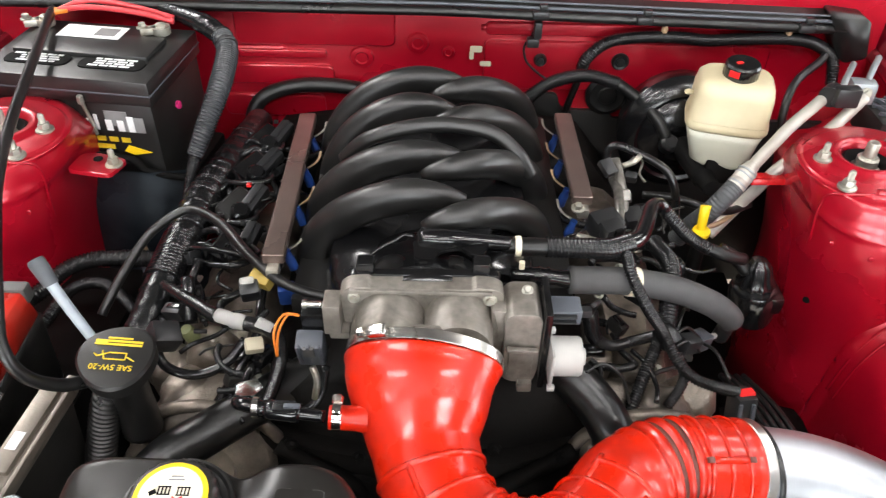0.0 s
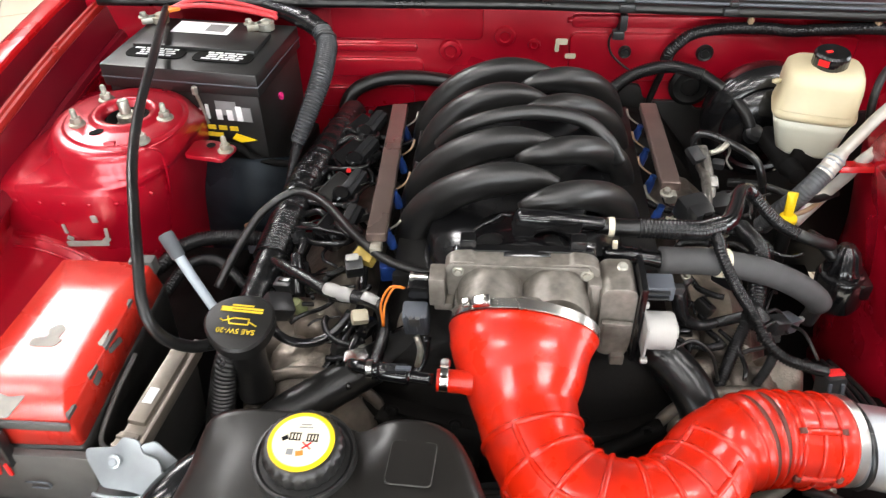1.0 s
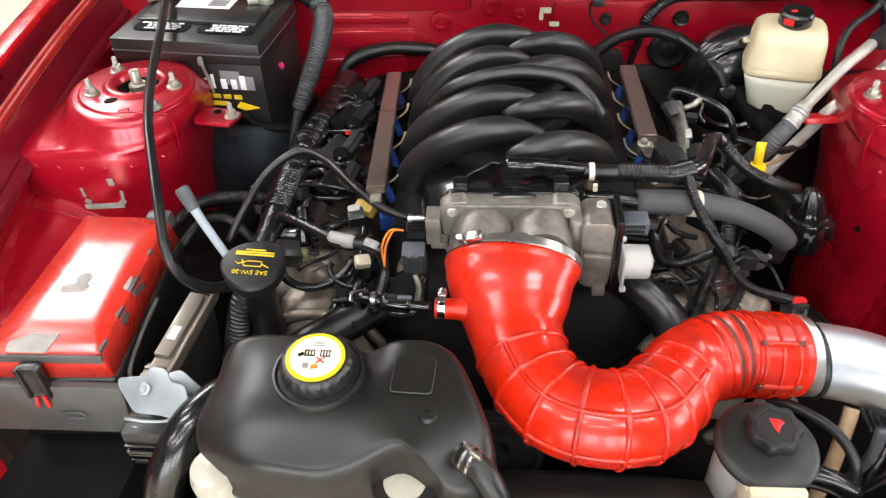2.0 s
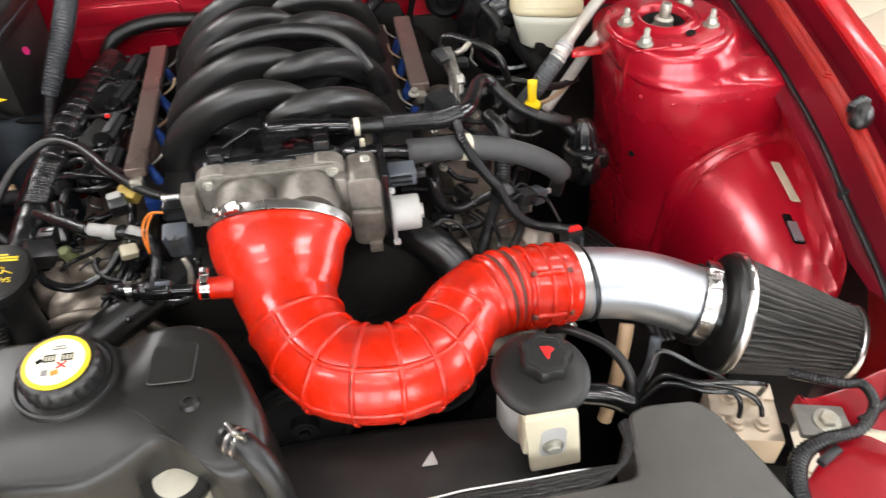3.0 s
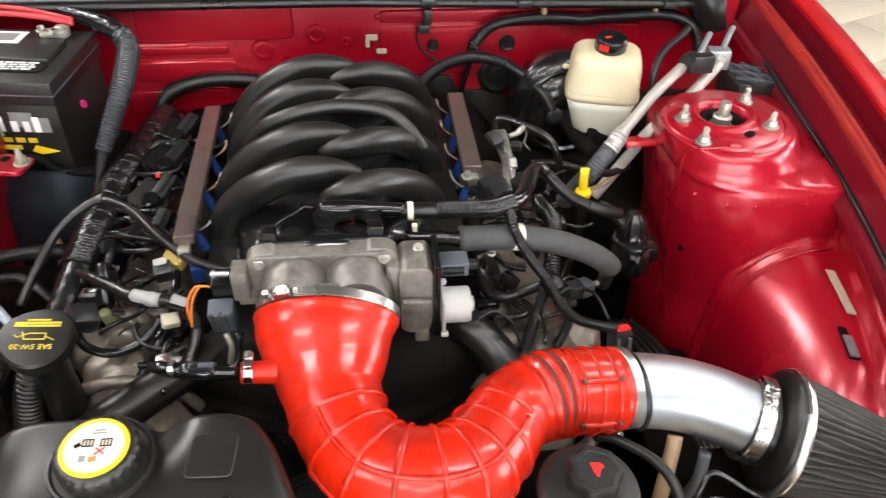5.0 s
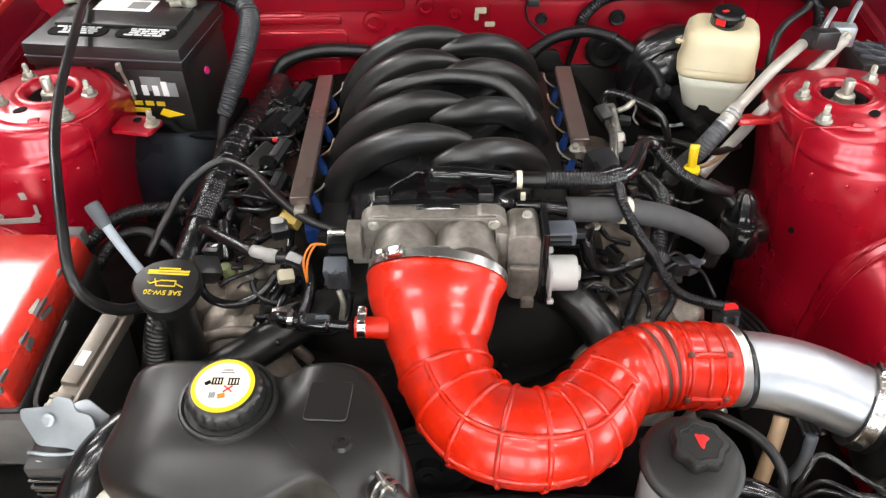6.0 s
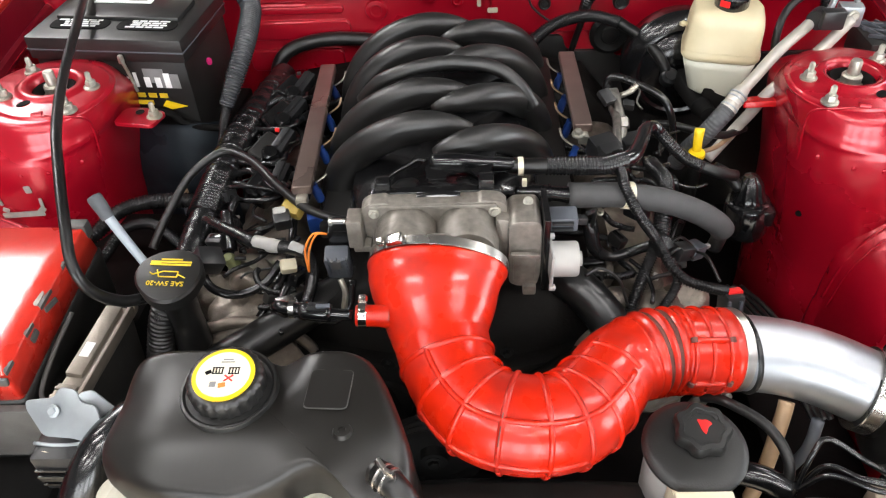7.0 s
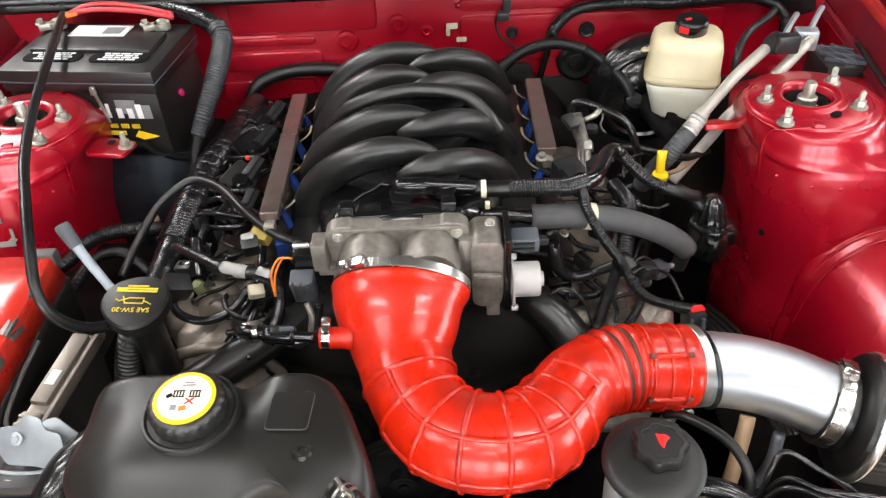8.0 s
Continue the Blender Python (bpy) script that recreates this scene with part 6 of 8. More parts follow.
part("lower_sleeve", tube([(-0.364, 0.974, 0.758), (-0.374, 0.955, 0.725), (-0.378, 0.930, 0.702), (-0.377, 0.905, 0.695)], [0.0095, 0.0075, 0.006, 0.006], 14, ridge=0.07, pitch=0.0040), LOOM, bl)
part("tie", lathe([(0.0175, -0.003), (0.019, 0.0), (0.0175, 0.003)], (-0.342, 1.15, 0.855), (0.3, -0.8, -0.4), 20), DKCON, bl)
rc = thing("red_cables", (-0.52, 1.22, 0.86), "pair of red battery cables", "cable")
part("cable", tube([(-0.632, 1.222, 0.878), (-0.600, 1.236, 0.886), (-0.555, 1.236, 0.886), (-0.497, 1.226, 0.880), (-0.44, 1.205, 0.874)], 0.0050, 12), REDCAB, rc)
part("cable", tube([(-0.632, 1.214, 0.880), (-0.590, 1.218, 0.884), (-0.545, 1.214, 0.884), (-0.49, 1.206, 0.880), (-0.435, 1.190, 0.874)], 0.0045, 12), REDCAB, rc)
part("copper_lug", rbox((-0.630, 1.212, 0.880), (0.024, 0.020, 0.006), 0.002, (0, 0, 30)), ORANGE, rc, "bare copper lug")
trunk = thing("harness_trunk", (-0.36, 0.90, 0.68), "shiny black taped wiring trunk along the valve cover", "wiring loom")
part("taped_core", tube([(-0.312, 1.175, 0.700), (-0.316, 1.133, 0.704), (-0.330, 1.034, 0.708), (-0.345, 0.938, 0.710), (-0.352, 0.838, 0.708), (-0.358, 0.755, 0.700), (-0.366, 0.689, 0.686), (-0.382, 0.63, 0.66)], [0.023, 0.024, 0.027, 0.028, 0.027, 0.025, 0.023, 0.021], 18, wob=0.05), TAPE, trunk)
for y, x, z, r in ((1.10, -0.321, 0.7055, 0.0255), (0.99, -0.337, 0.709, 0.0278), (0.89, -0.349, 0.7095, 0.0280), (0.845, -0.3515, 0.708, 0.0276), (0.72, -0.362, 0.694, 0.0246)):
    part("tie", lathe([(r - 0.001, -0.0025), (r + 0.0008, -0.001), (r + 0.0008, 0.001), (r - 0.001, 0.0025)], (x, y, z), (0.1, 1, 0.05), 24), GLOSS, trunk)
for y0, y1, x0, x1, z0, z1 in ((0.975, 0.905, -0.340, -0.3485, 0.7095, 0.7095), (0.825, 0.745, -0.353, -0.359, 0.7065, 0.698)):
    part("ribbed_sleeve", tube([(x0, y0, z0), ((x0 + x1) / 2, (y0 + y1) / 2, (z0 + z1) / 2), (x1, y1, z1)], 0.0278, 20, ridge=0.03, pitch=0.0060), GLOSS, trunk)
hose("breather_hose", [(-0.425, 0.690, 0.690), (-0.418, 0.705, 0.702), (-0.406, 0.732, 0.720), (-0.380, 0.778, 0.750), (-0.345, 0.803, 0.770), (-0.319, 0.807, 0.775), (-0.278, 0.780, 0.775), (-0.230, 0.723, 0.770), (-0.182, 0.683, 0.760), (-0.130, 0.668, 0.752), (-0.09, 0.665, 0.75)], 0.0062, RUBBER, "thin black hose arched over the wiring trunk")
hose("heater_hose", [(-0.345, 1.200, 0.62), (-0.340, 1.215, 0.66), (-0.335, 1.230, 0.690), (-0.314, 1.243, 0.713), (-0.273, 1.254, 0.725), (-0.222, 1.263, 0.727), (-0.150, 1.262, 0.722), (-0.09, 1.25, 0.71)], 0.0135, RUBBER, "black rubber heater hose bent along the firewall", seg=18)
hose("filler_hose", [(-0.352, 0.556, 0.725), (-0.364, 0.543, 0.700), (-0.376, 0.530, 0.655), (-0.387, 0.515, 0.600), (-0.395, 0.50, 0.50)], 0.0165, RUBBER, "black ribbed hose below the oil filler", ridge=0.06, pitch=0.006, seg=18)
hose("radiator_hose", [(-0.12, 0.640, 0.665), (-0.166, 0.608, 0.662), (-0.209, 0.574, 0.658), (-0.256, 0.539, 0.650), (-0.307, 0.500, 0.638), (-0.345, 0.45, 0.60)], 0.026, RUBBER, "wide black radiator hose", seg=24)
hose("lower_hose", [(-0.318, 0.420, 0.695), (-0.336, 0.392, 0.708), (-0.354, 0.370, 0.710), (-0.372, 0.345, 0.704), (-0.388, 0.318, 0.682), (-0.404, 0.302, 0.645), (-0.42, 0.29, 0.57)], 0.0235, GLOSS, "shiny black curved hose beside the coolant tank", seg=24)
vh = thing("vent_hose", (0.22, 0.72, 0.76), "black crankcase vent hose with a corrugated middle", "hose")
part("inlet", tube([(0.085, 0.674, 0.834), (0.101, 0.674, 0.832), (0.140, 0.675, 0.831)], [0.0100, 0.0110, 0.0105], 16), RUBBER, vh)
part("white_band", lathe([(0.0112, -0.0035), (0.0122, -0.0035), (0.0122, 0.0035), (0.0112, 0.0035)], (0.102, 0.674, 0.832), (1, 0, 0), 22), LABELCR, vh, "pale band")
part("corrugated_sleeve", tube([(0.135, 0.675, 0.831), (0.151, 0.676, 0.830), (0.185, 0.680, 0.826), (0.214, 0.688, 0.820), (0.240, 0.703, 0.816)], 0.0118, 18, ridge=0.06, pitch=0.0046), LOOM, vh)
part("bend", tube([(0.236, 0.700, 0.816), (0.256, 0.718, 0.813), (0.274, 0.758, 0.809), (0.286, 0.790, 0.806), (0.300, 0.806, 0.801), (0.312, 0.804, 0.791)], [0.0115, 0.0110, 0.0105, 0.0100, 0.0096, 0.0092], 16), GLOSS, vh)
part("corrugated_tail", tube([(0.310, 0.805, 0.793), (0.325, 0.797, 0.778), (0.349, 0.790, 0.757), (0.375, 0.784, 0.744)], 0.0088, 16, ridge=0.035, pitch=0.0040), LOOM, vh)
part("end", tube([(0.370, 0.785, 0.746), (0.400, 0.782, 0.735), (0.430, 0.79, 0.722)], 0.0086, 14), RUBBER, vh)
ph = thing("foam_hose", (0.28, 0.68, 0.74), "thick matt grey foam-covered hose", "hose")
part("sleeve", tube([(0.165, 0.662, 0.792), (0.188, 0.663, 0.791), (0.239, 0.671, 0.783), (0.298, 0.678, 0.766), (0.348, 0.687, 0.738), (0.380, 0.694, 0.712), (0.393, 0.698, 0.695)], 0.0168, 20), GREYHOSE, ph)
part("end_fitting", tube([(0.388, 0.696, 0.702), (0.392, 0.702, 0.680), (0.390, 0.706, 0.655)], 0.011, 12), DKCON, ph)
part("quick_fitting", tube([(0.095, 0.662, 0.800), (0.125, 0.662, 0.798), (0.150, 0.662, 0.795), (0.170, 0.662, 0.792)], [0.0085, 0.0105, 0.0095, 0.012], 14), GLOSS, ph)
part("fitting_ring", join(*[lathe([(0.0115, -0.0015), (0.0115, 0.0015)], (0.118 + 0.011 * k, 0.662, 0.7985 - 0.001 * k), (1, 0, 0), 16) for k in range(3)]), GLOSS, ph)
part("green_tab", rbox((0.106, 0.652, 0.822), (0.006, 0.006, 0.010), 0.001), LABELCR, ph, "pale plastic tab")
part("white_clip", lathe([(0.0168, -0.006), (0.0185, -0.006), (0.0185, 0.006), (0.0168, 0.006)], (0.2435, 0.6715, 0.7825), (1, 0.1, -0.2), 22), LABELCR, ph, "white hose clip")
SM = dict(ridge=0.09, pitch=0.0036)
hose("sensor_loom", [(0.228, 0.710, 0.806), (0.234, 0.685, 0.812), (0.237, 0.656, 0.805), (0.258, 0.640, 0.770), (0.283, 0.633, 0.735), (0.298, 0.606, 0.715), (0.317, 0.588, 0.705), (0.342, 0.579, 0.701), (0.368, 0.579, 0.693)], 0.0068, LOOM, "black corrugated loom crossing the foam hose", "wiring loom", seg=12, **SM)
hose("throttle_loom", [(0.197, 0.672, 0.742), (0.200, 0.664, 0.728), (0.207, 0.655, 0.703), (0.229, 0.653, 0.690), (0.257, 0.655, 0.697), (0.288, 0.650, 0.716)], [0.0105, 0.0105, 0.0095, 0.007, 0.007, 0.007], LOOM, "black loom curving below the throttle body", "wiring loom", seg=12)
hose("lower_loom", [(0.286, 0.645, 0.716), (0.274, 0.628, 0.692), (0.258, 0.599, 0.672), (0.243, 0.571, 0.650), (0.235, 0.55, 0.60)], 0.0078, LOOM, "black corrugated loom running down the engine front", "wiring loom", seg=12, **SM)
hose("alternator_loom", [(0.300, 0.618, 0.716), (0.308, 0.600, 0.698), (0.303, 0.590, 0.682), (0.288, 0.575, 0.668)], 0.0062, LOOM, "short black corrugated loom", "wiring loom", seg=12, **SM)
hose("rail_loom", [(0.305, 0.80, 0.74), (0.309, 0.729, 0.757), (0.300, 0.682, 0.735), (0.292, 0.648, 0.716)], 0.0115, LOOM, "upright black corrugated loom", "wiring loom", seg=14, ridge=0.06, pitch=0.0046)
fl = thing("firewall_loom", (0.29, 1.20, 0.74), "black corrugated vacuum hose to the brake booster", "hose")
part("corrugated_sleeve", tube([(0.140, 1.165, 0.735), (0.172, 1.195, 0.755), (0.210, 1.205, 0.775), (0.266, 1.214, 0.781), (0.320, 1.204, 0.771)], 0.0112, 16, ridge=0.06, pitch=0.0046), LOOM, fl)
part("smooth_tail", tube([(0.318, 1.205, 0.772), (0.357, 1.172, 0.755), (0.382, 1.137, 0.738), (0.398, 1.120, 0.712)], 0.0100, 14), RUBBER, fl)
part("check_valve", lathe([(0.014, -0.01), (0.016, 0.0), (0.016, 0.010), (0.011, 0.016)], (0.402, 1.118, 0.702), (0.1, -0.6, 0.8), 18), DKCON, fl)
hose("cowl_loom", [(0.262, 1.262, 0.770), (0.268, 1.252, 0.797), (0.299, 1.248, 0.828), (0.351, 1.245, 0.840), (0.420, 1.245, 0.841), (0.470, 1.245, 0.837), (0.519, 1.245, 0.840), (0.617, 1.245, 0.843), (0.668, 1.245, 0.831), (0.697, 1.24, 0.808), (0.70, 1.22, 0.77)], 0.0105, LOOM, "long black corrugated loom under the cowl", "wiring loom", seg=16, ridge=0.06, pitch=0.0048)
hose("cowl_loom_tail", [(0.268, 1.255, 0.795), (0.257, 1.258, 0.745), (0.243, 1.258, 0.686), (0.235, 1.25, 0.62)], 0.0065, RUBBER, "black cable dropping down the firewall", "cable")
hose("speed_wire", [(0.172, 1.262, 0.868), (0.168, 1.262, 0.835), (0.155, 1.262, 0.812), (0.160, 1.262, 0.785), (0.178, 1.262, 0.765), (0.205, 1.262, 0.745)], 0.0022, RUBBER, "thin black wire looped on the firewall", "cable", seg=8)
solo("wire_plug", join(rbox((0.175, 1.254, 0.846), (0.014, 0.016, 0.030), 0.003), rbox((0.168, 1.252, 0.824), (0.022, 0.016, 0.016), 0.003)), DKCON, "small black plug hanging on the firewall", "connector")

# air conditioning pipes
ac = thing("air_conditioning_pipes", (0.52, 0.93, 0.75), "pair of oxidised aluminium air conditioning pipes", "pipe")
part("pipe", tube([(0.598, 1.030, 0.858), (0.572, 1.003, 0.853), (0.522, 0.965, 0.832), (0.487, 0.938, 0.808), (0.458, 0.915, 0.789)], 0.0090, 20), PIPE, ac)
FA = Vector((-0.62, -0.52, -0.58)).normalized()
FC = Vector((0.458, 0.915, 0.789))
part("ferrule", join(lathe([(0.0092, -0.008), (0.0108, -0.006), (0.0112, 0.0), (0.0135, 0.003), (0.0138, 0.020), (0.0128, 0.0225), (0.0138, 0.025), (0.0138, 0.036), (0.0125, 0.038)], FC, FA, 24)), PIPE, ac)
part("crimp", join(*[lathe([(0.0136, -0.0016), (0.0146, -0.0010), (0.0146, 0.0010), (0.0136, 0.0016)], FC + FA * q, FA, 24) for q in (0.007, 0.014, 0.030)]), BRACKET, ac)
part("hose_end", tube([FC + FA * 0.034, FC + FA * 0.060 + Vector((0, 0.004, 0)), (0.405, 0.888, 0.728), (0.390, 0.896, 0.700), (0.378, 0.912, 0.66)], 0.0142, 20, ridge=0.02, pitch=0.005), material("grey_rubber_hose", (0.055, 0.058, 0.062), 0.5, 0, 0, 0.2, 40, 0.1, 200), ac, "grey rubber hose")
part("pipe", tube([(0.645, 1.02, 0.851), (0.595, 0.985, 0.82), (0.546, 0.955, 0.794), (0.515, 0.95, 0.764), (0.497, 0.955, 0.724), (0.481, 0.96, 0.691), (0.441, 0.945, 0.642)], 0.0092, 20), PIPE, ac)
part("joint_block", join(rbox((0.660, 1.060, 0.842), (0.038, 0.026, 0.034), 0.004, (0, 0, -10)), tube([(0.668, 1.065, 0.855), (0.69, 1.10, 0.862), (0.71, 1.13, 0.865)], 0.005, 12), tube([(0.600, 1.01, 0.865), (0.625, 1.05, 0.872), (0.65, 1.09, 0.872)], 0.005, 12)), BRACKET, ac)
part("block_bolt", bolt((0.660, 1.043, 0.846), (0, -1, 0.3), 0.006, 0.006), ZINC, ac)
part("clip", join(lathe([(0.0105, -0.009), (0.016, -0.009), (0.016, 0.009), (0.0105, 0.009)], (0.585, 1.002, 0.864), (0.6, 0.6, 0.1), 18), rbox((0.60, 0.99, 0.868), (0.035, 0.02, 0.03), 0.004)), DKCON, ac, "black pipe clip")
hose("hood_washer_hose", [(0.66, 1.20, 0.835), (0.644, 1.180, 0.832), (0.581, 1.110, 0.830), (0.557, 1.071, 0.800), (0.562, 1.06, 0.745)], 0.0065, RUBBER, "thin black hose beside the fluid reservoir")
gp = thing("module_cover", (0.74, 1.10, 0.74), "black lattice-topped plastic module cover", "cover")
part("body", rbox((0.742, 1.09, 0.768), (0.07, 0.09, 0.05), 0.005), MATTE, gp)
for k in range(3):
    part("lattice_rib", rbox((0.722 + 0.02 * k, 1.09, 0.796), (0.004, 0.085, 0.006), 0.001, (0, 0, 25)), GREYCON, gp)
    part("lattice_rib", rbox((0.742, 1.062 + 0.026 * k, 0.796), (0.065, 0.004, 0.006), 0.001, (0, 0, -20)), GREYCON, gp)
fp = thing("fuel_pipe", (0.27, 0.90, 0.72), "bent dark metal fuel pipe with a bright fitting", "pipe")
part("pipe", tube([(0.262, 0.945, 0.765), (0.259, 0.957, 0.788), (0.273, 0.954, 0.799), (0.309, 0.939, 0.791), (0.338, 0.920, 0.781), (0.352, 0.908, 0.762), (0.366, 0.914, 0.715), (0.375, 0.92, 0.66)], 0.0060, 14), GLOSS, fp)
part("fitting", join(rbox((0.262, 0.925, 0.780), (0.020, 0.018, 0.026), 0.004, (20, 0, 10)), lathe([(0.009, 0), (0.009, 0.02), (0.007, 0.022)], (0.268, 0.917, 0.77), (0.2, -0.6, -0.7), 12)), WORN, fp, "bright metal fitting")
part("stem", tube([(0.262, 0.910, 0.770), (0.262, 0.87, 0.775), (0.256, 0.83, 0.778), (0.252, 0.79, 0.770)], [0.007, 0.0065, 0.0065, 0.006], 12), WORN, fp)
part("side_port", tube([(0.275, 0.925, 0.782), (0.292, 0.925, 0.790), (0.300, 0.930, 0.798)], 0.0045, 10), ZINC, fp)
part("upright", tube([(0.268, 0.840, 0.735), (0.270, 0.865, 0.760), (0.268, 0.895, 0.778), (0.264, 0.920, 0.790)], [0.008, 0.0085, 0.0075, 0.008], 14), WORN, fp, "bright metal upright")
part("hex_collar", lathe([(0.013, -0.008), (0.0135, -0.004), (0.0135, 0.006), (0.011, 0.009)], (0.270, 0.872, 0.765), (-0.05, 0.75, 0.6), 6), WORN, fp)
part("clip", join(rbox((0.250, 0.905, 0.792), (0.020, 0.026, 0.010), 0.002, (25, 0, 30)), rbox((0.284, 0.900, 0.780), (0.018, 0.012, 0.014), 0.003, (20, 0, -15))), DKCON, fp)
part("spring_clip", tube([(0.285, 0.935, 0.780), (0.300, 0.945, 0.788), (0.306, 0.930, 0.786), (0.300, 0.915, 0.776), (0.308, 0.905, 0.768)], 0.0018, 8), WORN, fp)
part("low_block", rbox((0.282, 0.850, 0.742), (0.030, 0.030, 0.026), 0.004, (10, 0, 15)), DKCON, fp)
sen = thing("rail_pressure_sensor", (0.232, 0.79, 0.75), "grey sensor plug on the short fuel rail", "sensor")
part("body", rbox((0.232, 0.795, 0.772), (0.040, 0.036, 0.032), 0.005, (10, 0, 25)), DKCON, sen)
part("plug", rbox((0.236, 0.775, 0.780), (0.030, 0.022, 0.022), 0.003, (10, 0, 25)), DKCON, sen)
part("port", rbox((0.243, 0.764, 0.784), (0.012, 0.006, 0.012), 0.002, (10, 0, 25)), DARK, sen)
part("bolt", bolt((0.194, 0.805, 0.792), (0, -0.2, 1), 0.006, 0.008), ZINC, sen)
part("bracket", tube([(0.19, 0.77, 0.775), (0.215, 0.76, 0.773), (0.235, 0.752, 0.772)], [0.005, 0.006, 0.004], 8, flat=0.5), ZINC, sen)
dip = thing("oil_dipstick", (0.39, 0.86, 0.62), "yellow ring-handled oil dipstick in a black tube", "dipstick")
part("handle", tube([(0.392, 0.864, 0.712), (0.391, 0.866, 0.730), (0.392, 0.872, 0.752)], [0.0072, 0.0072, 0.0080], 14, flat=0.6), YELLOW, dip)
part("collar", lathe([(0.0125, -0.004), (0.0135, 0.0), (0.0125, 0.004), (0.006, 0.006)], (0.392, 0.863, 0.711), (0, -0.1, 1), 22), YELLOW, dip)
part("tube", tube([(0.392, 0.862, 0.710), (0.390, 0.853, 0.68), (0.386, 0.845, 0.63), (0.37, 0.83, 0.56)], 0.0105, 14), DARK, dip)
rv = thing("vapour_canister", (0.463, 0.80, 0.62), "finned black plastic canister with a domed cap", "canister")
part("cap", lathe([(0.026, -0.005), (0.026, 0.004), (0.0225, 0.009), (0.018, 0.030), (0.013, 0.035), (0.010, 0.040), (0.001, 0.041)], (0.463, 0.800, 0.670), (-0.05, 0.15, 1), 72, lobes=11, lobe=0.05), GLOSS, rv)
part("body", lathe([(0.030, -0.06), (0.034, -0.05), (0.035, -0.008), (0.032, -0.003)], (0.463, 0.797, 0.670), (-0.05, 0.1, 1), 32), GLOSS, rv)
part("bracket", rbox((0.482, 0.79, 0.655), (0.030, 0.05, 0.030), 0.006), GLOSS, rv)
part("pipe", tube([(0.446, 0.80, 0.69), (0.425, 0.81, 0.71), (0.405, 0.815, 0.72)], 0.009, 12), RUBBER, rv)
hose("hidden_pipe", [(0.50, 0.98, 0.70), (0.47, 0.95, 0.68), (0.43, 0.93, 0.67), (0.38, 0.94, 0.66)], 0.004, TAN, "thin tan brake pipe", "pipe")
hose("clutch_pipe", [(0.50, 0.965, 0.69), (0.46, 0.945, 0.69), (0.42, 0.94, 0.70), (0.37, 0.95, 0.71), (0.33, 0.97, 0.70)], 0.0065, RUBBER, "thin black hose behind the dipstick")
hose("coolant_elbow", [(0.150, 0.625, 0.69), (0.168, 0.605, 0.690), (0.196, 0.582, 0.675), (0.220, 0.555, 0.650), (0.236, 0.53, 0.60)], 0.027, SLEEK, "shiny black coolant elbow", seg=24)
hose("sensor_wire", [(0.178, 0.56, 0.745), (0.20, 0.575, 0.742), (0.225, 0.575, 0.72), (0.24, 0.57, 0.68)], 0.002, RUBBER, "thin black sensor wire below the motor", "cable", seg=8)
cj = thing("loom_junction", (0.30, 0.64, 0.68), "taped loom junction with small plugs", "wiring loom")
part("tape", rbox((0.291, 0.640, 0.722), (0.024, 0.030, 0.024), 0.008, (20, 0, 30)), TAPE, cj)
part("plug", rbox((0.325, 0.650, 0.700), (0.028, 0.022, 0.020), 0.003, (0, 20, 30)), DKCON, cj)
part("plug", rbox((0.352, 0.680, 0.675), (0.03, 0.024, 0.022), 0.004, (0, 20, 40)), GREYCON, cj)
part("plug_clip", rbox((0.372, 0.690, 0.672), (0.012, 0.006, 0.006), 0.001, (0, 0, 20)), WHITE, cj)
for a, b in (((0.305, 0.652, 0.712), (0.345, 0.670, 0.690)), ((0.30, 0.63, 0.712), (0.34, 0.645, 0.69)), ((0.345, 0.655, 0.695), (0.365, 0.60, 0.69)), ((0.31, 0.66, 0.715), (0.335, 0.70, 0.71))):
    part("wire", tube([a, tuple((Vector(a) + Vector(b)) / 2 + Vector((0, 0.006, 0.010))), b], 0.0022, 8), RUBBER, cj)
rcn = thing("red_locked_plug", (0.377, 0.575, 0.64), "dark plug with a red locking tab", "connector")
part("body", rbox((0.375, 0.572, 0.672), (0.024, 0.03, 0.044), 0.003, (-15, 0, 10)), DKCON, rcn)
part("lock", rbox((0.377, 0.577, 0.694), (0.020, 0.012, 0.006), 0.002, (-15, 0, 10)), REDPL, rcn, "red locking tab")
part("rib", join(rbox((0.368, 0.556, 0.674), (0.004, 0.004, 0.038), 0.001, (-15, 0, 10)), rbox((0.383, 0.556, 0.674), (0.004, 0.004, 0.038), 0.001, (-15, 0, 10))), GREYCON, rcn)
# pipes running down beside the right tower
for k in range(4):
    hose("brake_pipe", [(0.43 + 0.011 * k, 0.74, 0.54), (0.45 + 0.011 * k, 0.66, 0.56), (0.475 + 0.010 * k, 0.57, 0.55), (0.50 + 0.008 * k, 0.50, 0.52)], 0.0045, RUBBER, "black brake pipe along the chassis rail", "pipe", seg=8)

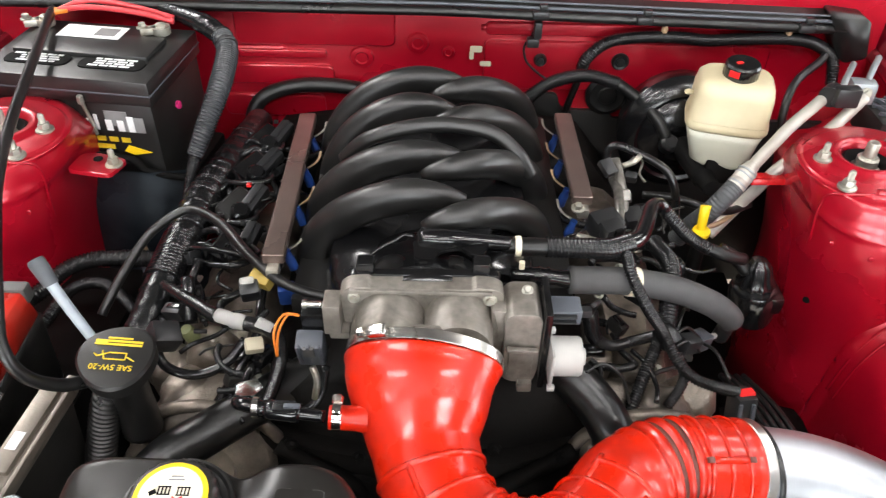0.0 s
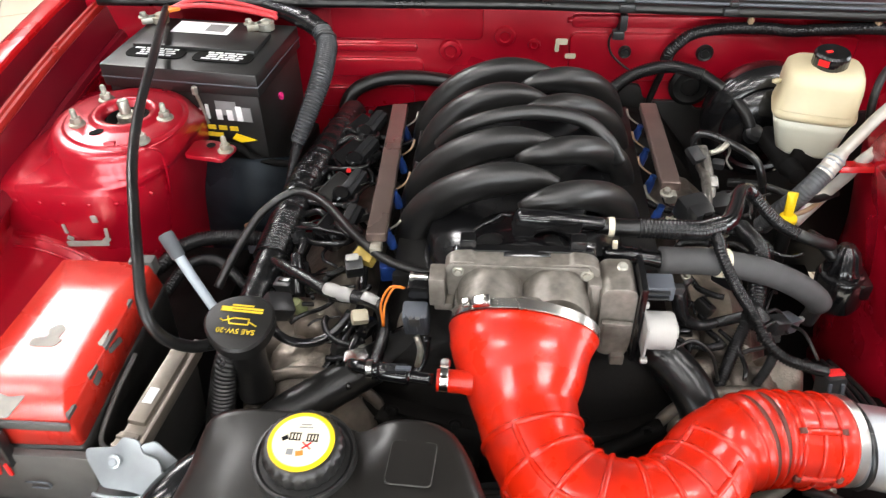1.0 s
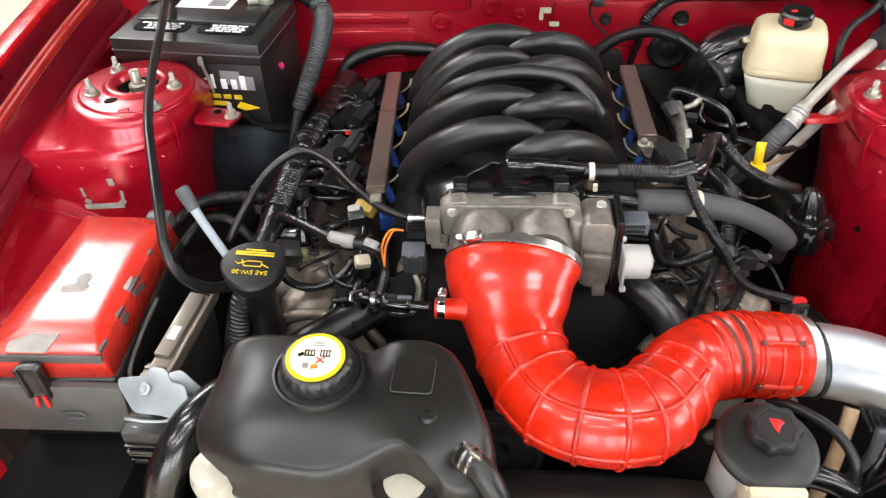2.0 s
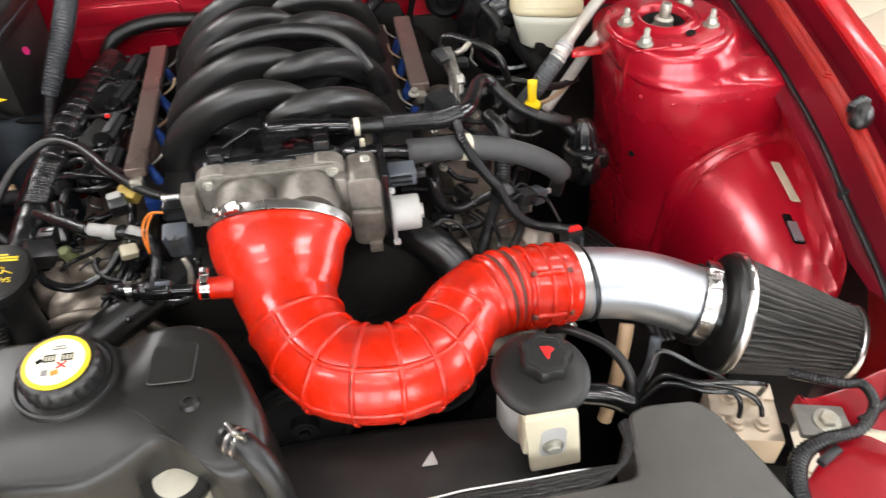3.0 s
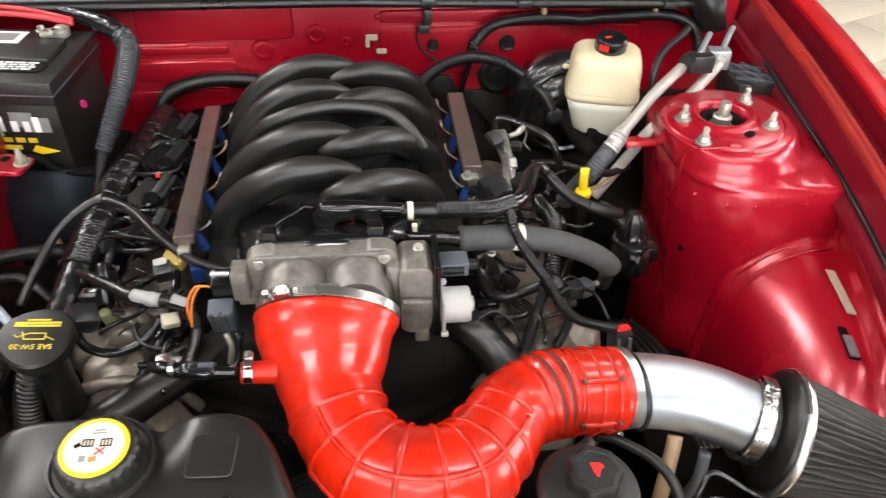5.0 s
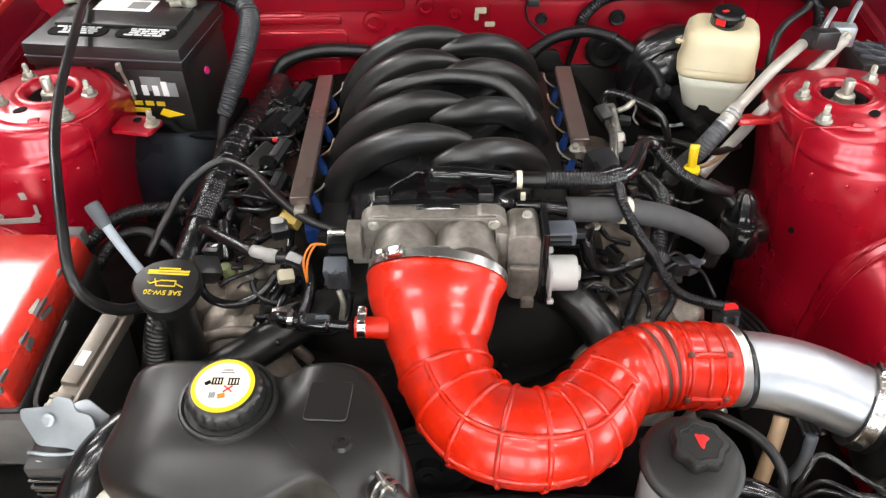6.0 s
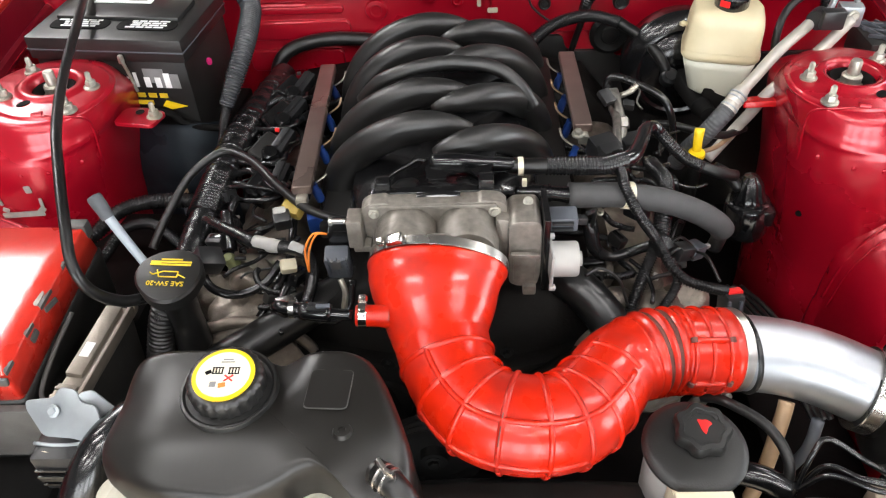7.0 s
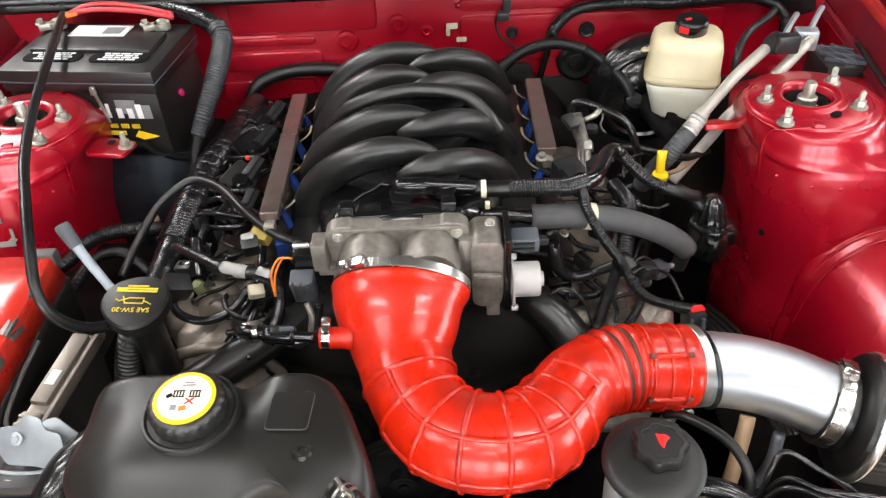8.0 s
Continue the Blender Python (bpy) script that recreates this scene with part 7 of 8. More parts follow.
# left clutter: coils, plugs and branch wires between the trunk and the rail
for k, (x, y, z, rz) in enumerate(((-0.276, 0.890, 0.722, -28), (-0.272, 0.985, 0.724, -35), (-0.268, 0.805, 0.716, -20), (-0.270, 1.078, 0.720, -30))):
    c = thing("ignition_coil", (x, y, z - 0.03), "black ignition coil with its plug", "coil", "ignition coils")
    part("body", rbox((x - 0.012, y, z - 0.006), (0.044, 0.058, 0.034), 0.010, (12, 20, rz), 3), MATTE if k == 0 else GLOSS, c)
    part("boss", lathe([(0.014, -0.02), (0.014, 0.012), (0.010, 0.016), (0.001, 0.016)], (x - 0.002, y - 0.026, z + 0.004), (0.3, -0.4, 1), 18), GLOSS, c)
    part("plug", rbox((x + 0.014, y + 0.004, z + 0.008), (0.022, 0.050, 0.022), 0.004, (14, 10, rz + 8)), DKCON, c, "black wire plug")
    part("plug_rib", rbox((x + 0.016, y + 0.004, z + 0.020), (0.006, 0.040, 0.004), 0.001, (14, 10, rz + 8)), DKCON, c)
    part("plug_lock", rbox((x + 0.004, y + 0.022, z + 0.022), (0.007, 0.006, 0.005), 0.001), REDPL if k == 0 else DKCON, c)
    part("lead", tube([(x + 0.022, y - 0.020, z + 0.006), (x + 0.024, y - 0.044, z + 0.010), (x + 0.004, y - 0.056, z + 0.012), (x - 0.030, y - 0.045, z + 0.004), (x - 0.070, y - 0.02, z - 0.006)], 0.0042, 10, wob=0.05), TAPE, c)
rng = random.Random(4)
for k in range(16):
    y = 0.74 + 0.024 * k
    a = Vector((-0.325 + rng.uniform(-0.008, 0.03), y, 0.705 + rng.uniform(0, 0.015)))
    d = Vector((rng.uniform(0.01, 0.05), rng.uniform(-0.05, 0.05), rng.uniform(-0.015, 0.015)))
    hose("branch_wire", [a, a + d * 0.4 + Vector((rng.uniform(-0.012, 0.012), rng.uniform(-0.01, 0.01), rng.uniform(0.004, 0.014))), a + d * 0.8 + Vector((0, rng.uniform(-0.02, 0.02), 0.006)), a + d * 1.2 + Vector((rng.uniform(-0.01, 0.01), 0, -0.02))], rng.choice((0.0028, 0.004, 0.0055)), rng.choice((TAPE, GLOSS, TAPE)), "short black branch wire beside the coils", "cable", seg=8)
lw = thing("cam_harness", (-0.25, 0.64, 0.70), "black taped harness with torn white tape", "wiring loom")
part("trunk", tube([(-0.345, 0.715, 0.722), (-0.332, 0.701, 0.730), (-0.290, 0.666, 0.738), (-0.250, 0.637, 0.742), (-0.194, 0.622, 0.742), (-0.178, 0.614, 0.730), (-0.176, 0.600, 0.710), (-0.182, 0.575, 0.692), (-0.190, 0.555, 0.68)], [0.0065, 0.007, 0.0085, 0.009, 0.009, 0.0085, 0.0085, 0.0085, 0.008], 14, wob=0.06), TAPE, lw)
part("white_tape", tube([(-0.254, 0.640, 0.743), (-0.236, 0.632, 0.744), (-0.218, 0.627, 0.744)], [0.0092, 0.0100, 0.0090], 12, wob=0.10), WHITE, lw, "torn white tape")
part("white_tape", tube([(-0.203, 0.6255, 0.745), (-0.184, 0.6185, 0.741)], [0.0086, 0.0082], 12, wob=0.10), WHITE, lw, "torn white tape")
for pts, r in (([(-0.225, 0.765, 0.722), (-0.222, 0.740, 0.720), (-0.218, 0.704, 0.712), (-0.216, 0.643, 0.700), (-0.235, 0.60, 0.680), (-0.263, 0.559, 0.650)], 0.006), ([(-0.222, 0.628, 0.715), (-0.245, 0.605, 0.696), (-0.280, 0.592, 0.690), (-0.315, 0.598, 0.700), (-0.330, 0.620, 0.725)], 0.0062), ([(-0.345, 0.80, 0.715), (-0.30, 0.775, 0.735), (-0.27, 0.765, 0.738), (-0.225, 0.755, 0.735)], 0.0035), ([(-0.255, 0.795, 0.735), (-0.265, 0.770, 0.752), (-0.245, 0.745, 0.752), (-0.228, 0.760, 0.742), (-0.245, 0.785, 0.735)], 0.003), ([(-0.21, 0.60, 0.70), (-0.215, 0.575, 0.695), (-0.20, 0.556, 0.69)], 0.005), ([(-0.165, 0.55, 0.685), (-0.14, 0.542, 0.69), (-0.122, 0.555, 0.705), (-0.117, 0.575, 0.73)], 0.0055)):
    part("branch", tube(pts, r, 10, wob=0.04), LOOM, lw)
part("metal_tab", plate(round_outline([(-0.018, -0.007), (0.004, -0.011), (0.018, -0.004), (0.010, 0.008), (-0.014, 0.007)], 0.003), 0, 0.0016, 0.0005, pose(-0.206, 0.562, 0.706, 50, 20, 35)), STEEL, lw, "bright metal tab")
for p, sz, rot, mat, lab in (((-0.309, 0.605, 0.742), (0.034, 0.030, 0.026), (20, 30, 35), DKCON, "black round plug"), ((-0.225, 0.686, 0.742), (0.024, 0.020, 0.034), (30, 0, 15), DKCON, "black plug with a white lock"), ((-0.226, 0.684, 0.760), (0.018, 0.010, 0.005), (30, 0, 15), WHITE, "white lock"),
                             ((-0.207, 0.610, 0.724), (0.022, 0.018, 0.014), (20, 10, 20), IVORY, "ivory plug"), ((-0.213, 0.704, 0.745), (0.030, 0.020, 0.018), (20, 0, -25), material("mustard_plastic", (0.42, 0.30, 0.06), 0.5, 0, 0, 0.15, 40), "mustard yellow plug"), ((-0.182, 0.698, 0.728), (0.022, 0.018, 0.03), (10, 0, 10), BLUE, "dark blue injector plug")):
    part("plug", rbox(p, sz, 0.004, rot), mat, lw, lab)
part("sensor_base", lathe([(0.010, -0.01), (0.009, 0.008), (0.007, 0.012)], (-0.303, 0.660, 0.690), (-0.2, -0.3, 1), 18), material("olive_sensor", (0.20, 0.22, 0.10), 0.5, 0, 0, 0.2, 40), lw, "olive sensor base")
part("sensor_cap", tube([(-0.304, 0.668, 0.70), (-0.306, 0.690, 0.726), (-0.310, 0.710, 0.74)], [0.011, 0.010, 0.008], 12), GLOSS, lw)
iat = thing("idle_air_plug", (-0.12, 0.59, 0.72), "grey-blue connector with orange wires beside the throttle body", "connector")
part("body", rbox((-0.127, 0.560, 0.776), (0.030, 0.024, 0.044), 0.004, (18, 0, 0)), GREYCON, iat)
part("rib", join(*[rbox((-0.127 + dx, 0.547, 0.780), (0.004, 0.005, 0.038), 0.001, (18, 0, 0)) for dx in (-0.011, 0.0, 0.011)]), GREYCON, iat)
part("latch", rbox((-0.127, 0.544, 0.786), (0.012, 0.004, 0.018), 0.001, (18, 0, 0)), LIDGREY, iat)
part("socket", rbox((-0.121, 0.578, 0.808), (0.030, 0.026, 0.030), 0.003, (8, 0, 0)), GLOSS, iat)
for dx in (0.0, 0.005):
    part("wire", tube([(-0.142, 0.585, 0.800), (-0.155 - dx, 0.588, 0.798), (-0.166 - dx, 0.578, 0.780), (-0.168, 0.565, 0.755)], 0.0015, 8), ORANGE, iat, "orange wire")
part("lead", tube([(-0.127, 0.552, 0.754), (-0.122, 0.545, 0.738), (-0.126, 0.540, 0.715)], 0.004, 8), ZINC, iat)
hose("chassis_loom", [(-0.60, 0.73, 0.64), (-0.547, 0.759, 0.660), (-0.515, 0.794, 0.676), (-0.475, 0.815, 0.678), (-0.402, 0.817, 0.678), (-0.36, 0.81, 0.67)], 0.0115, LOOM, "black corrugated loom behind the dipstick tube", "wiring loom", seg=16, ridge=0.06, pitch=0.0048)
hose("chassis_loom", [(-0.535, 0.69, 0.64), (-0.521, 0.715, 0.650), (-0.503, 0.769, 0.660), (-0.468, 0.782, 0.662), (-0.433, 0.762, 0.658), (-0.401, 0.734, 0.650)], 0.0085, LOOM, "thin black corrugated loom", "wiring loom", seg=14, ridge=0.07, pitch=0.0042)
sp = thing("heat_shield", (-0.47, 0.95, 0.60), "dark blue-grey sheet panel below the battery", "panel")
part("sheet", loft([[(x, y - (0.02 if dz < -0.03 else 0), z + dz) for x, y, z in ((-0.56, 1.00, 0.708), (-0.50, 0.985, 0.712), (-0.45, 0.985, 0.708), (-0.395, 1.01, 0.70))] for dz in (0.004, -0.004, -0.05, -0.14, -0.29)], close=False), material("blue_grey_sheet", (0.012, 0.016, 0.021), 0.34, 0.3, 0, 0.7, 14, 0.15, 60, (0.035, 0.045, 0.055), 0.6, 18), sp)
part("sensor_stem", tube([(-0.425, 0.86, 0.60), (-0.432, 0.865, 0.64), (-0.436, 0.868, 0.665)], 0.0065, 12), TAN, sp, "tan plastic stem")
part("stem_block", rbox((-0.428, 0.862, 0.625), (0.022, 0.02, 0.018), 0.003), GREYCON, sp)
for lft, p in ((True, (0.466, 0.905, 0.782)), (False, (0.508, 0.968, 0.728))):
    if lft:
        tbk = thing("tower_bracket", (-0.47, 0.91, 0.76), "red painted bracket tab with a stud", "bracket")
        part("tab", plate(round_outline([(-0.035, -0.030), (0.032, -0.028), (0.030, 0.022), (-0.02, 0.030), (-0.045, 0.02)], 0.010), -0.003, 0.003, 0.002, pose(-0.484, 0.915, 0.772, -6, 0, -12)), RED, tbk)
        part("stud", stud((-0.463, 0.912, 0.775)), ZINC, tbk)
        part("tab_hole", lathe([(0.007, 0), (0.007, 0.0006)], (-0.490, 0.924, 0.7768), (0, 0, 1), 14), DARK, tbk)
    else:
        tbk = thing("tower_bracket", (0.50, 0.97, 0.72), "small red painted bracket lip on the tower", "bracket")
        part("tab", plate(round_outline([(-0.028, -0.006), (0.03, -0.016), (0.04, 0.010), (-0.01, 0.016)], 0.008), -0.006, 0.004, 0.003, pose(0.497, 0.938, 0.757, -10, 0, 10)), RED_LIT, tbk)

# small wiring over the front of the engine, both banks
def wire_nest(lo, hi, n, plugs, seed, label):
    rn = random.Random(seed)
    t = thing("wire_bundle", tuple((Vector(lo) + Vector(hi)) / 2), label, "wiring loom", "small wiring")
    spot = lambda: Vector((rn.uniform(lo[0], hi[0]), rn.uniform(lo[1], hi[1]), rn.uniform(lo[2], hi[2])))
    for k in range(n):
        a = spot()
        ang, bend, ln_ = rn.uniform(0, 6.28), rn.uniform(-2.2, 2.2), rn.uniform(0.035, 0.085)
        pts, p = [], a.copy()
        for q in range(6):
            pts.append(tuple(p))
            p = p + Vector((math.cos(ang), math.sin(ang), rn.uniform(-0.35, 0.30))) * ln_ / 5
            ang += bend / 5
        r = rn.choice((0.0016, 0.0022, 0.003, 0.0042, 0.0052))
        if r > 0.004:
            part("sleeve", tube(pts, r, 10, ridge=0.08, pitch=0.0034), LOOM, t)
        else:
            part("wire", tube(pts, r, 8), rn.choice((TAPE, GLOSS, RUBBER)), t)
    for k in range(plugs):
        a = spot()
        rot = (rn.uniform(-30, 30), rn.uniform(-30, 30), rn.uniform(0, 180))
        sz = (rn.uniform(0.014, 0.022), rn.uniform(0.022, 0.036), rn.uniform(0.012, 0.020))
        body_ = part("plug", rbox(a, sz, 0.003, rot), rn.choice((DKCON, GLOSS, MATTE)), t)
        part("plug_latch", rbox(a + Vector((0, 0, sz[2] * 0.5)), (sz[0] * 0.4, sz[1] * 0.7, 0.004), 0.001, rot), GLOSS, body_)
    for k in range(plugs):
        a = spot()
        part("bolt", bolt(a - Vector((0, 0, 0.012)), (rn.uniform(-0.4, 0.4), -0.3, 1), rn.uniform(0.0035, 0.0055), 0.006), ZINC, t)


wire_nest((-0.335, 0.62, 0.690), (-0.215, 0.80, 0.722), 13, 4, 3, "tangle of thin black wires and plugs beside the oil filler")
wire_nest((-0.250, 0.565, 0.665), (-0.150, 0.640, 0.705), 12, 3, 8, "tangle of thin black wires below the throttle")
wire_nest((-0.300, 0.84, 0.700), (-0.235, 1.10, 0.728), 14, 4, 5, "tangle of black coil wires beside the long fuel rail")
wire_nest((0.205, 0.60, 0.668), (0.350, 0.700, 0.700), 8, 3, 12, "tangle of thin black wires and plugs above the timing cover")
wire_nest((0.215, 0.72, 0.700), (0.330, 0.90, 0.745), 20, 6, 21, "tangle of wires and plugs beside the short fuel rail")

# ---- front right corner ----
cov = thing("radiator_cover", (0.25, 0.2, 0.60), "dusty black plastic radiator cover", "cover")
part("right_panel", plate(round_outline([(0.345, 0.276), (0.367, 0.283), (0.423, 0.280), (0.438, 0.262), (0.458, 0.208), (0.485, 0.10), (0.485, 0.04), (0.123, 0.04), (0.123, 0.198), (0.184, 0.199), (0.258, 0.199), (0.331, 0.202), (0.340, 0.25)], 0.014), 0.60, 0.700, 0.008, seg=3), PANEL, cov, "dusty grey plastic panel")
part("centre_panel", loft([[(x, y, z + dz) for x, dz in ((-0.03, 0.0), (0.02, 0.004), (0.08, 0.004), (0.14, 0.0), (0.20, -0.006), (0.245, -0.012))] for y, z in ((0.335, 0.60), (0.33, 0.655), (0.315, 0.668), (0.28, 0.664), (0.22, 0.662), (0.05, 0.66))], close=False), MATTE, cov)
part("white_notch", plate(round_outline([(-0.008, -0.006), (0.010, -0.006), (0.006, 0.010)], 0.002), 0, 0.002, 0.0005, pose(0.128, 0.276, 0.668, 8, 0, 0)), WHITE, cov, "white chip on the cover edge")
# highlight along the cover's lip, painted as a thin white line
part("lip", tube([(0.082, 0.221, 0.69), (0.121, 0.22, 0.69), (0.161, 0.223, 0.69), (0.218, 0.223, 0.69), (0.278, 0.224, 0.69), (0.298, 0.22, 0.69)], 0.0012, 8), WHITEPR, cov, "lip highlight painted as a white line")
part("ring_pull", tube([(0.376, 0.122, 0.703), (0.384, 0.142, 0.713), (0.403, 0.149, 0.716), (0.422, 0.141, 0.713), (0.425, 0.120, 0.703)], 0.006, 12), GLOSS, cov, "black moulded loop")
part("ring_base", lathe([(0.020, -0.004), (0.022, 0.002), (0.015, 0.003), (0.001, 0.001)], (0.401, 0.122, 0.700), (0, 0, 1), 24), GLOSS, cov)
bc2 = thing("braided_cable", (0.20, 0.21, 0.69), "bundle of braided black cables along the radiator cover", "cable")
BRAID = material("braided_sleeve", (0.016, 0.015, 0.014), 0.45, 0, 0, 0.6, 400, 0.8, 900)
for k in range(5):
    off = (k - 2) * 0.0042
    line = [(0.102, 0.204, 0.698), (0.152, 0.207, 0.698), (0.186, 0.208, 0.698), (0.243, 0.208, 0.698), (0.291, 0.211, 0.698), (0.318, 0.219, 0.698), (0.336, 0.244, 0.698), (0.339, 0.271, 0.698)]
    part("strand", tube([(x + 0.5 * off, y + (off if q < 5 else 0.3 * off), z - 0.004 + 0.0012 * (k % 2) - (0.004 if q == 7 else 0)) for q, (x, y, z) in enumerate(line)], 0.0027, 8, ridge=0.07, pitch=0.003), BRAID, bc2)
part("tray", loft([[(x, y + d, z - 0.010 - h) for d, h in ((0.016, 0.030), (0.016, 0.0), (-0.020, 0.0), (-0.020, 0.030))] for x, y, z in [(0.102, 0.204, 0.698), (0.152, 0.207, 0.698), (0.186, 0.208, 0.698), (0.243, 0.208, 0.698), (0.291, 0.211, 0.698)]], close=False), MATTE, bc2, "black plastic cable channel")
hose("steering_pipe", [(0.29, 0.340, 0.665), (0.317, 0.332, 0.665), (0.345, 0.324, 0.664), (0.372, 0.312, 0.655)], 0.014, GLOSS, "short shiny black hose behind the fluid reservoir", seg=18)
hose("loop_hose", [(0.300, 0.420, 0.680), (0.320, 0.407, 0.690), (0.357, 0.371, 0.692), (0.372, 0.333, 0.680), (0.368, 0.310, 0.645)], 0.006, RUBBER, "thin black looped hose")
hose("tan_pipe", [(0.365, 0.36, 0.56), (0.376, 0.372, 0.605), (0.395, 0.408, 0.655), (0.40, 0.42, 0.67)], 0.009, TAN, "tan plastic pipe below the intake tube", "pipe")
hose("grey_pipe", [(0.425, 0.40, 0.56), (0.428, 0.39, 0.62), (0.432, 0.40, 0.66)], 0.007, GREYCON, "grey upright pipe below the intake", "pipe")
ab = thing("brake_pressure_unit", (0.49, 0.28, 0.58), "beige metal brake pressure block with black pipes", "brake part")
part("block", rbox((0.487, 0.276, 0.638), (0.074, 0.072, 0.050), 0.003, (0, 0, -14)), BEIGEM, ab)
part("motor", rbox((0.505, 0.262, 0.585), (0.09, 0.06, 0.07), 0.006, (0, 0, -14)), DARK, ab)
part("top_step", rbox((0.500, 0.302, 0.658), (0.06, 0.024, 0.018), 0.003, (0, 0, -14)), BEIGEM, ab)
for p in ((0.470, 0.262), (0.498, 0.256), (0.506, 0.290), (0.478, 0.296)):
    part("port", lathe([(0.009, -0.002), (0.009, 0.004), (0.006, 0.005), (0.006, 0.010)], (*p, 0.664), (0, 0, 1), 16), BEIGEM, ab)
for pts in ([(0.372, 0.305, 0.64), (0.392, 0.332, 0.698), (0.408, 0.341, 0.710), (0.440, 0.320, 0.702), (0.474, 0.303, 0.685), (0.478, 0.297, 0.664)], [(0.380, 0.315, 0.65), (0.402, 0.320, 0.692), (0.430, 0.298, 0.702), (0.478, 0.284, 0.694), (0.496, 0.270, 0.685), (0.498, 0.257, 0.664)],
            [(0.376, 0.31, 0.66), (0.402, 0.308, 0.694), (0.439, 0.285, 0.702), (0.468, 0.280, 0.698), (0.474, 0.270, 0.685), (0.471, 0.262, 0.664)], [(0.43, 0.300, 0.700), (0.457, 0.292, 0.704), (0.500, 0.284, 0.702), (0.508, 0.286, 0.690), (0.506, 0.290, 0.664)]):
    part("pipe", tube(pts, 0.0031, 10), GLOSS, ab, "black brake pipe")
sl = thing("sidelight_loom", (0.56, 0.22, 0.68), "black corrugated loom curving on the radiator support", "wiring loom")
part("sleeve", tube([(0.545, 0.300, 0.690), (0.577, 0.263, 0.712), (0.595, 0.253, 0.718), (0.594, 0.228, 0.716), (0.566, 0.206, 0.712), (0.528, 0.205, 0.704), (0.500, 0.195, 0.695), (0.483, 0.165, 0.690), (0.478, 0.13, 0.688)], [0.0056, 0.0056, 0.0056, 0.0056, 0.006, 0.0075, 0.0095, 0.010, 0.010], 14, ridge=0.055, pitch=0.0040), LOOM, sl)
part("fir_clip", plate(round_outline([(-0.030, -0.003), (-0.020, -0.005), (-0.012, -0.004), (0.004, -0.0075), (0.022, -0.007), (0.028, 0.0), (0.022, 0.006), (0.004, 0.0065), (-0.010, 0.004), (-0.022, 0.005)], 0.003), 0, 0.004, 0.001, pose(0.588, 0.197, 0.705, -6, 0, -32)), IVORY, sl, "ivory retaining clip")
part("small_clip", rbox((0.528, 0.190, 0.698), (0.03, 0.010, 0.008), 0.002, (0, 0, 25)), DKCON, sl)
hose("seal_cable", [(0.575, 0.218, 0.708), (0.600, 0.226, 0.712), (0.632, 0.246, 0.712), (0.662, 0.276, 0.706), (0.688, 0.318, 0.701), (0.708, 0.40, 0.717), (0.728, 0.515, 0.734), (0.743, 0.608, 0.753), (0.754, 0.699, 0.766), (0.763, 0.805, 0.779), (0.767, 0.927, 0.793), (0.772, 1.10, 0.812)], 0.0043, RUBBER, "long black cable along the wing flange", "cable")
for p in ((0.664, 0.278, 0.706), (0.731, 0.532, 0.737)):
    solo("cable_clip", rbox(p, (0.014, 0.010, 0.014), 0.003), DKCON, "small black cable clip", "clip", "cable clips")
bs2 = thing("mount_bracket", (0.54, 0.23, 0.68), "dark steel bracket plate with a large bolt", "bracket")
part("plate", plate(round_outline([(-0.028, -0.020), (0.026, -0.020), (0.028, 0.018), (-0.024, 0.022)], 0.004), 0, 0.006, 0.001, pose(0.542, 0.230, 0.694, -6, 0, -10)), material("dull_steel_plate", (0.22, 0.21, 0.19), 0.4, 0.7, 0, 0.2, 40, 0.05, 200), bs2)
part("bolt", bolt((0.545, 0.227, 0.702), (0, -0.1, 1), 0.0095, 0.008, 1.5), ZINC, bs2)
bmp = thing("rubber_stop", (0.653, 0.208, 0.689), "grey-black rubber hood stop on the red panel", "rubber stop")
part("body", lathe([(0.0145, 0.0), (0.015, 0.010), (0.0138, 0.026), (0.0112, 0.0285), (0.005, 0.0285), (0.004, 0.024), (0.001, 0.024)], (0.653, 0.208, 0.688), (-0.05, -0.1, 1), 28), material("rubber_grey", (0.06, 0.06, 0.062), 0.6, 0, 0, 0.2, 60, 0.1, 300), bmp)
hg = thing("headlamp_strut", (0.69, 0.19, 0.69), "flat black steel strut with a zinc bolt", "bracket")
part("bar", plate(round_outline([(-0.012, 0.030), (0.012, 0.030), (0.018, -0.06), (0.004, -0.10), (-0.008, -0.06)], 0.010), 0, 0.006, 0.001, pose(0.690, 0.205, 0.700, 8, 0, 8)), DARK, hg)
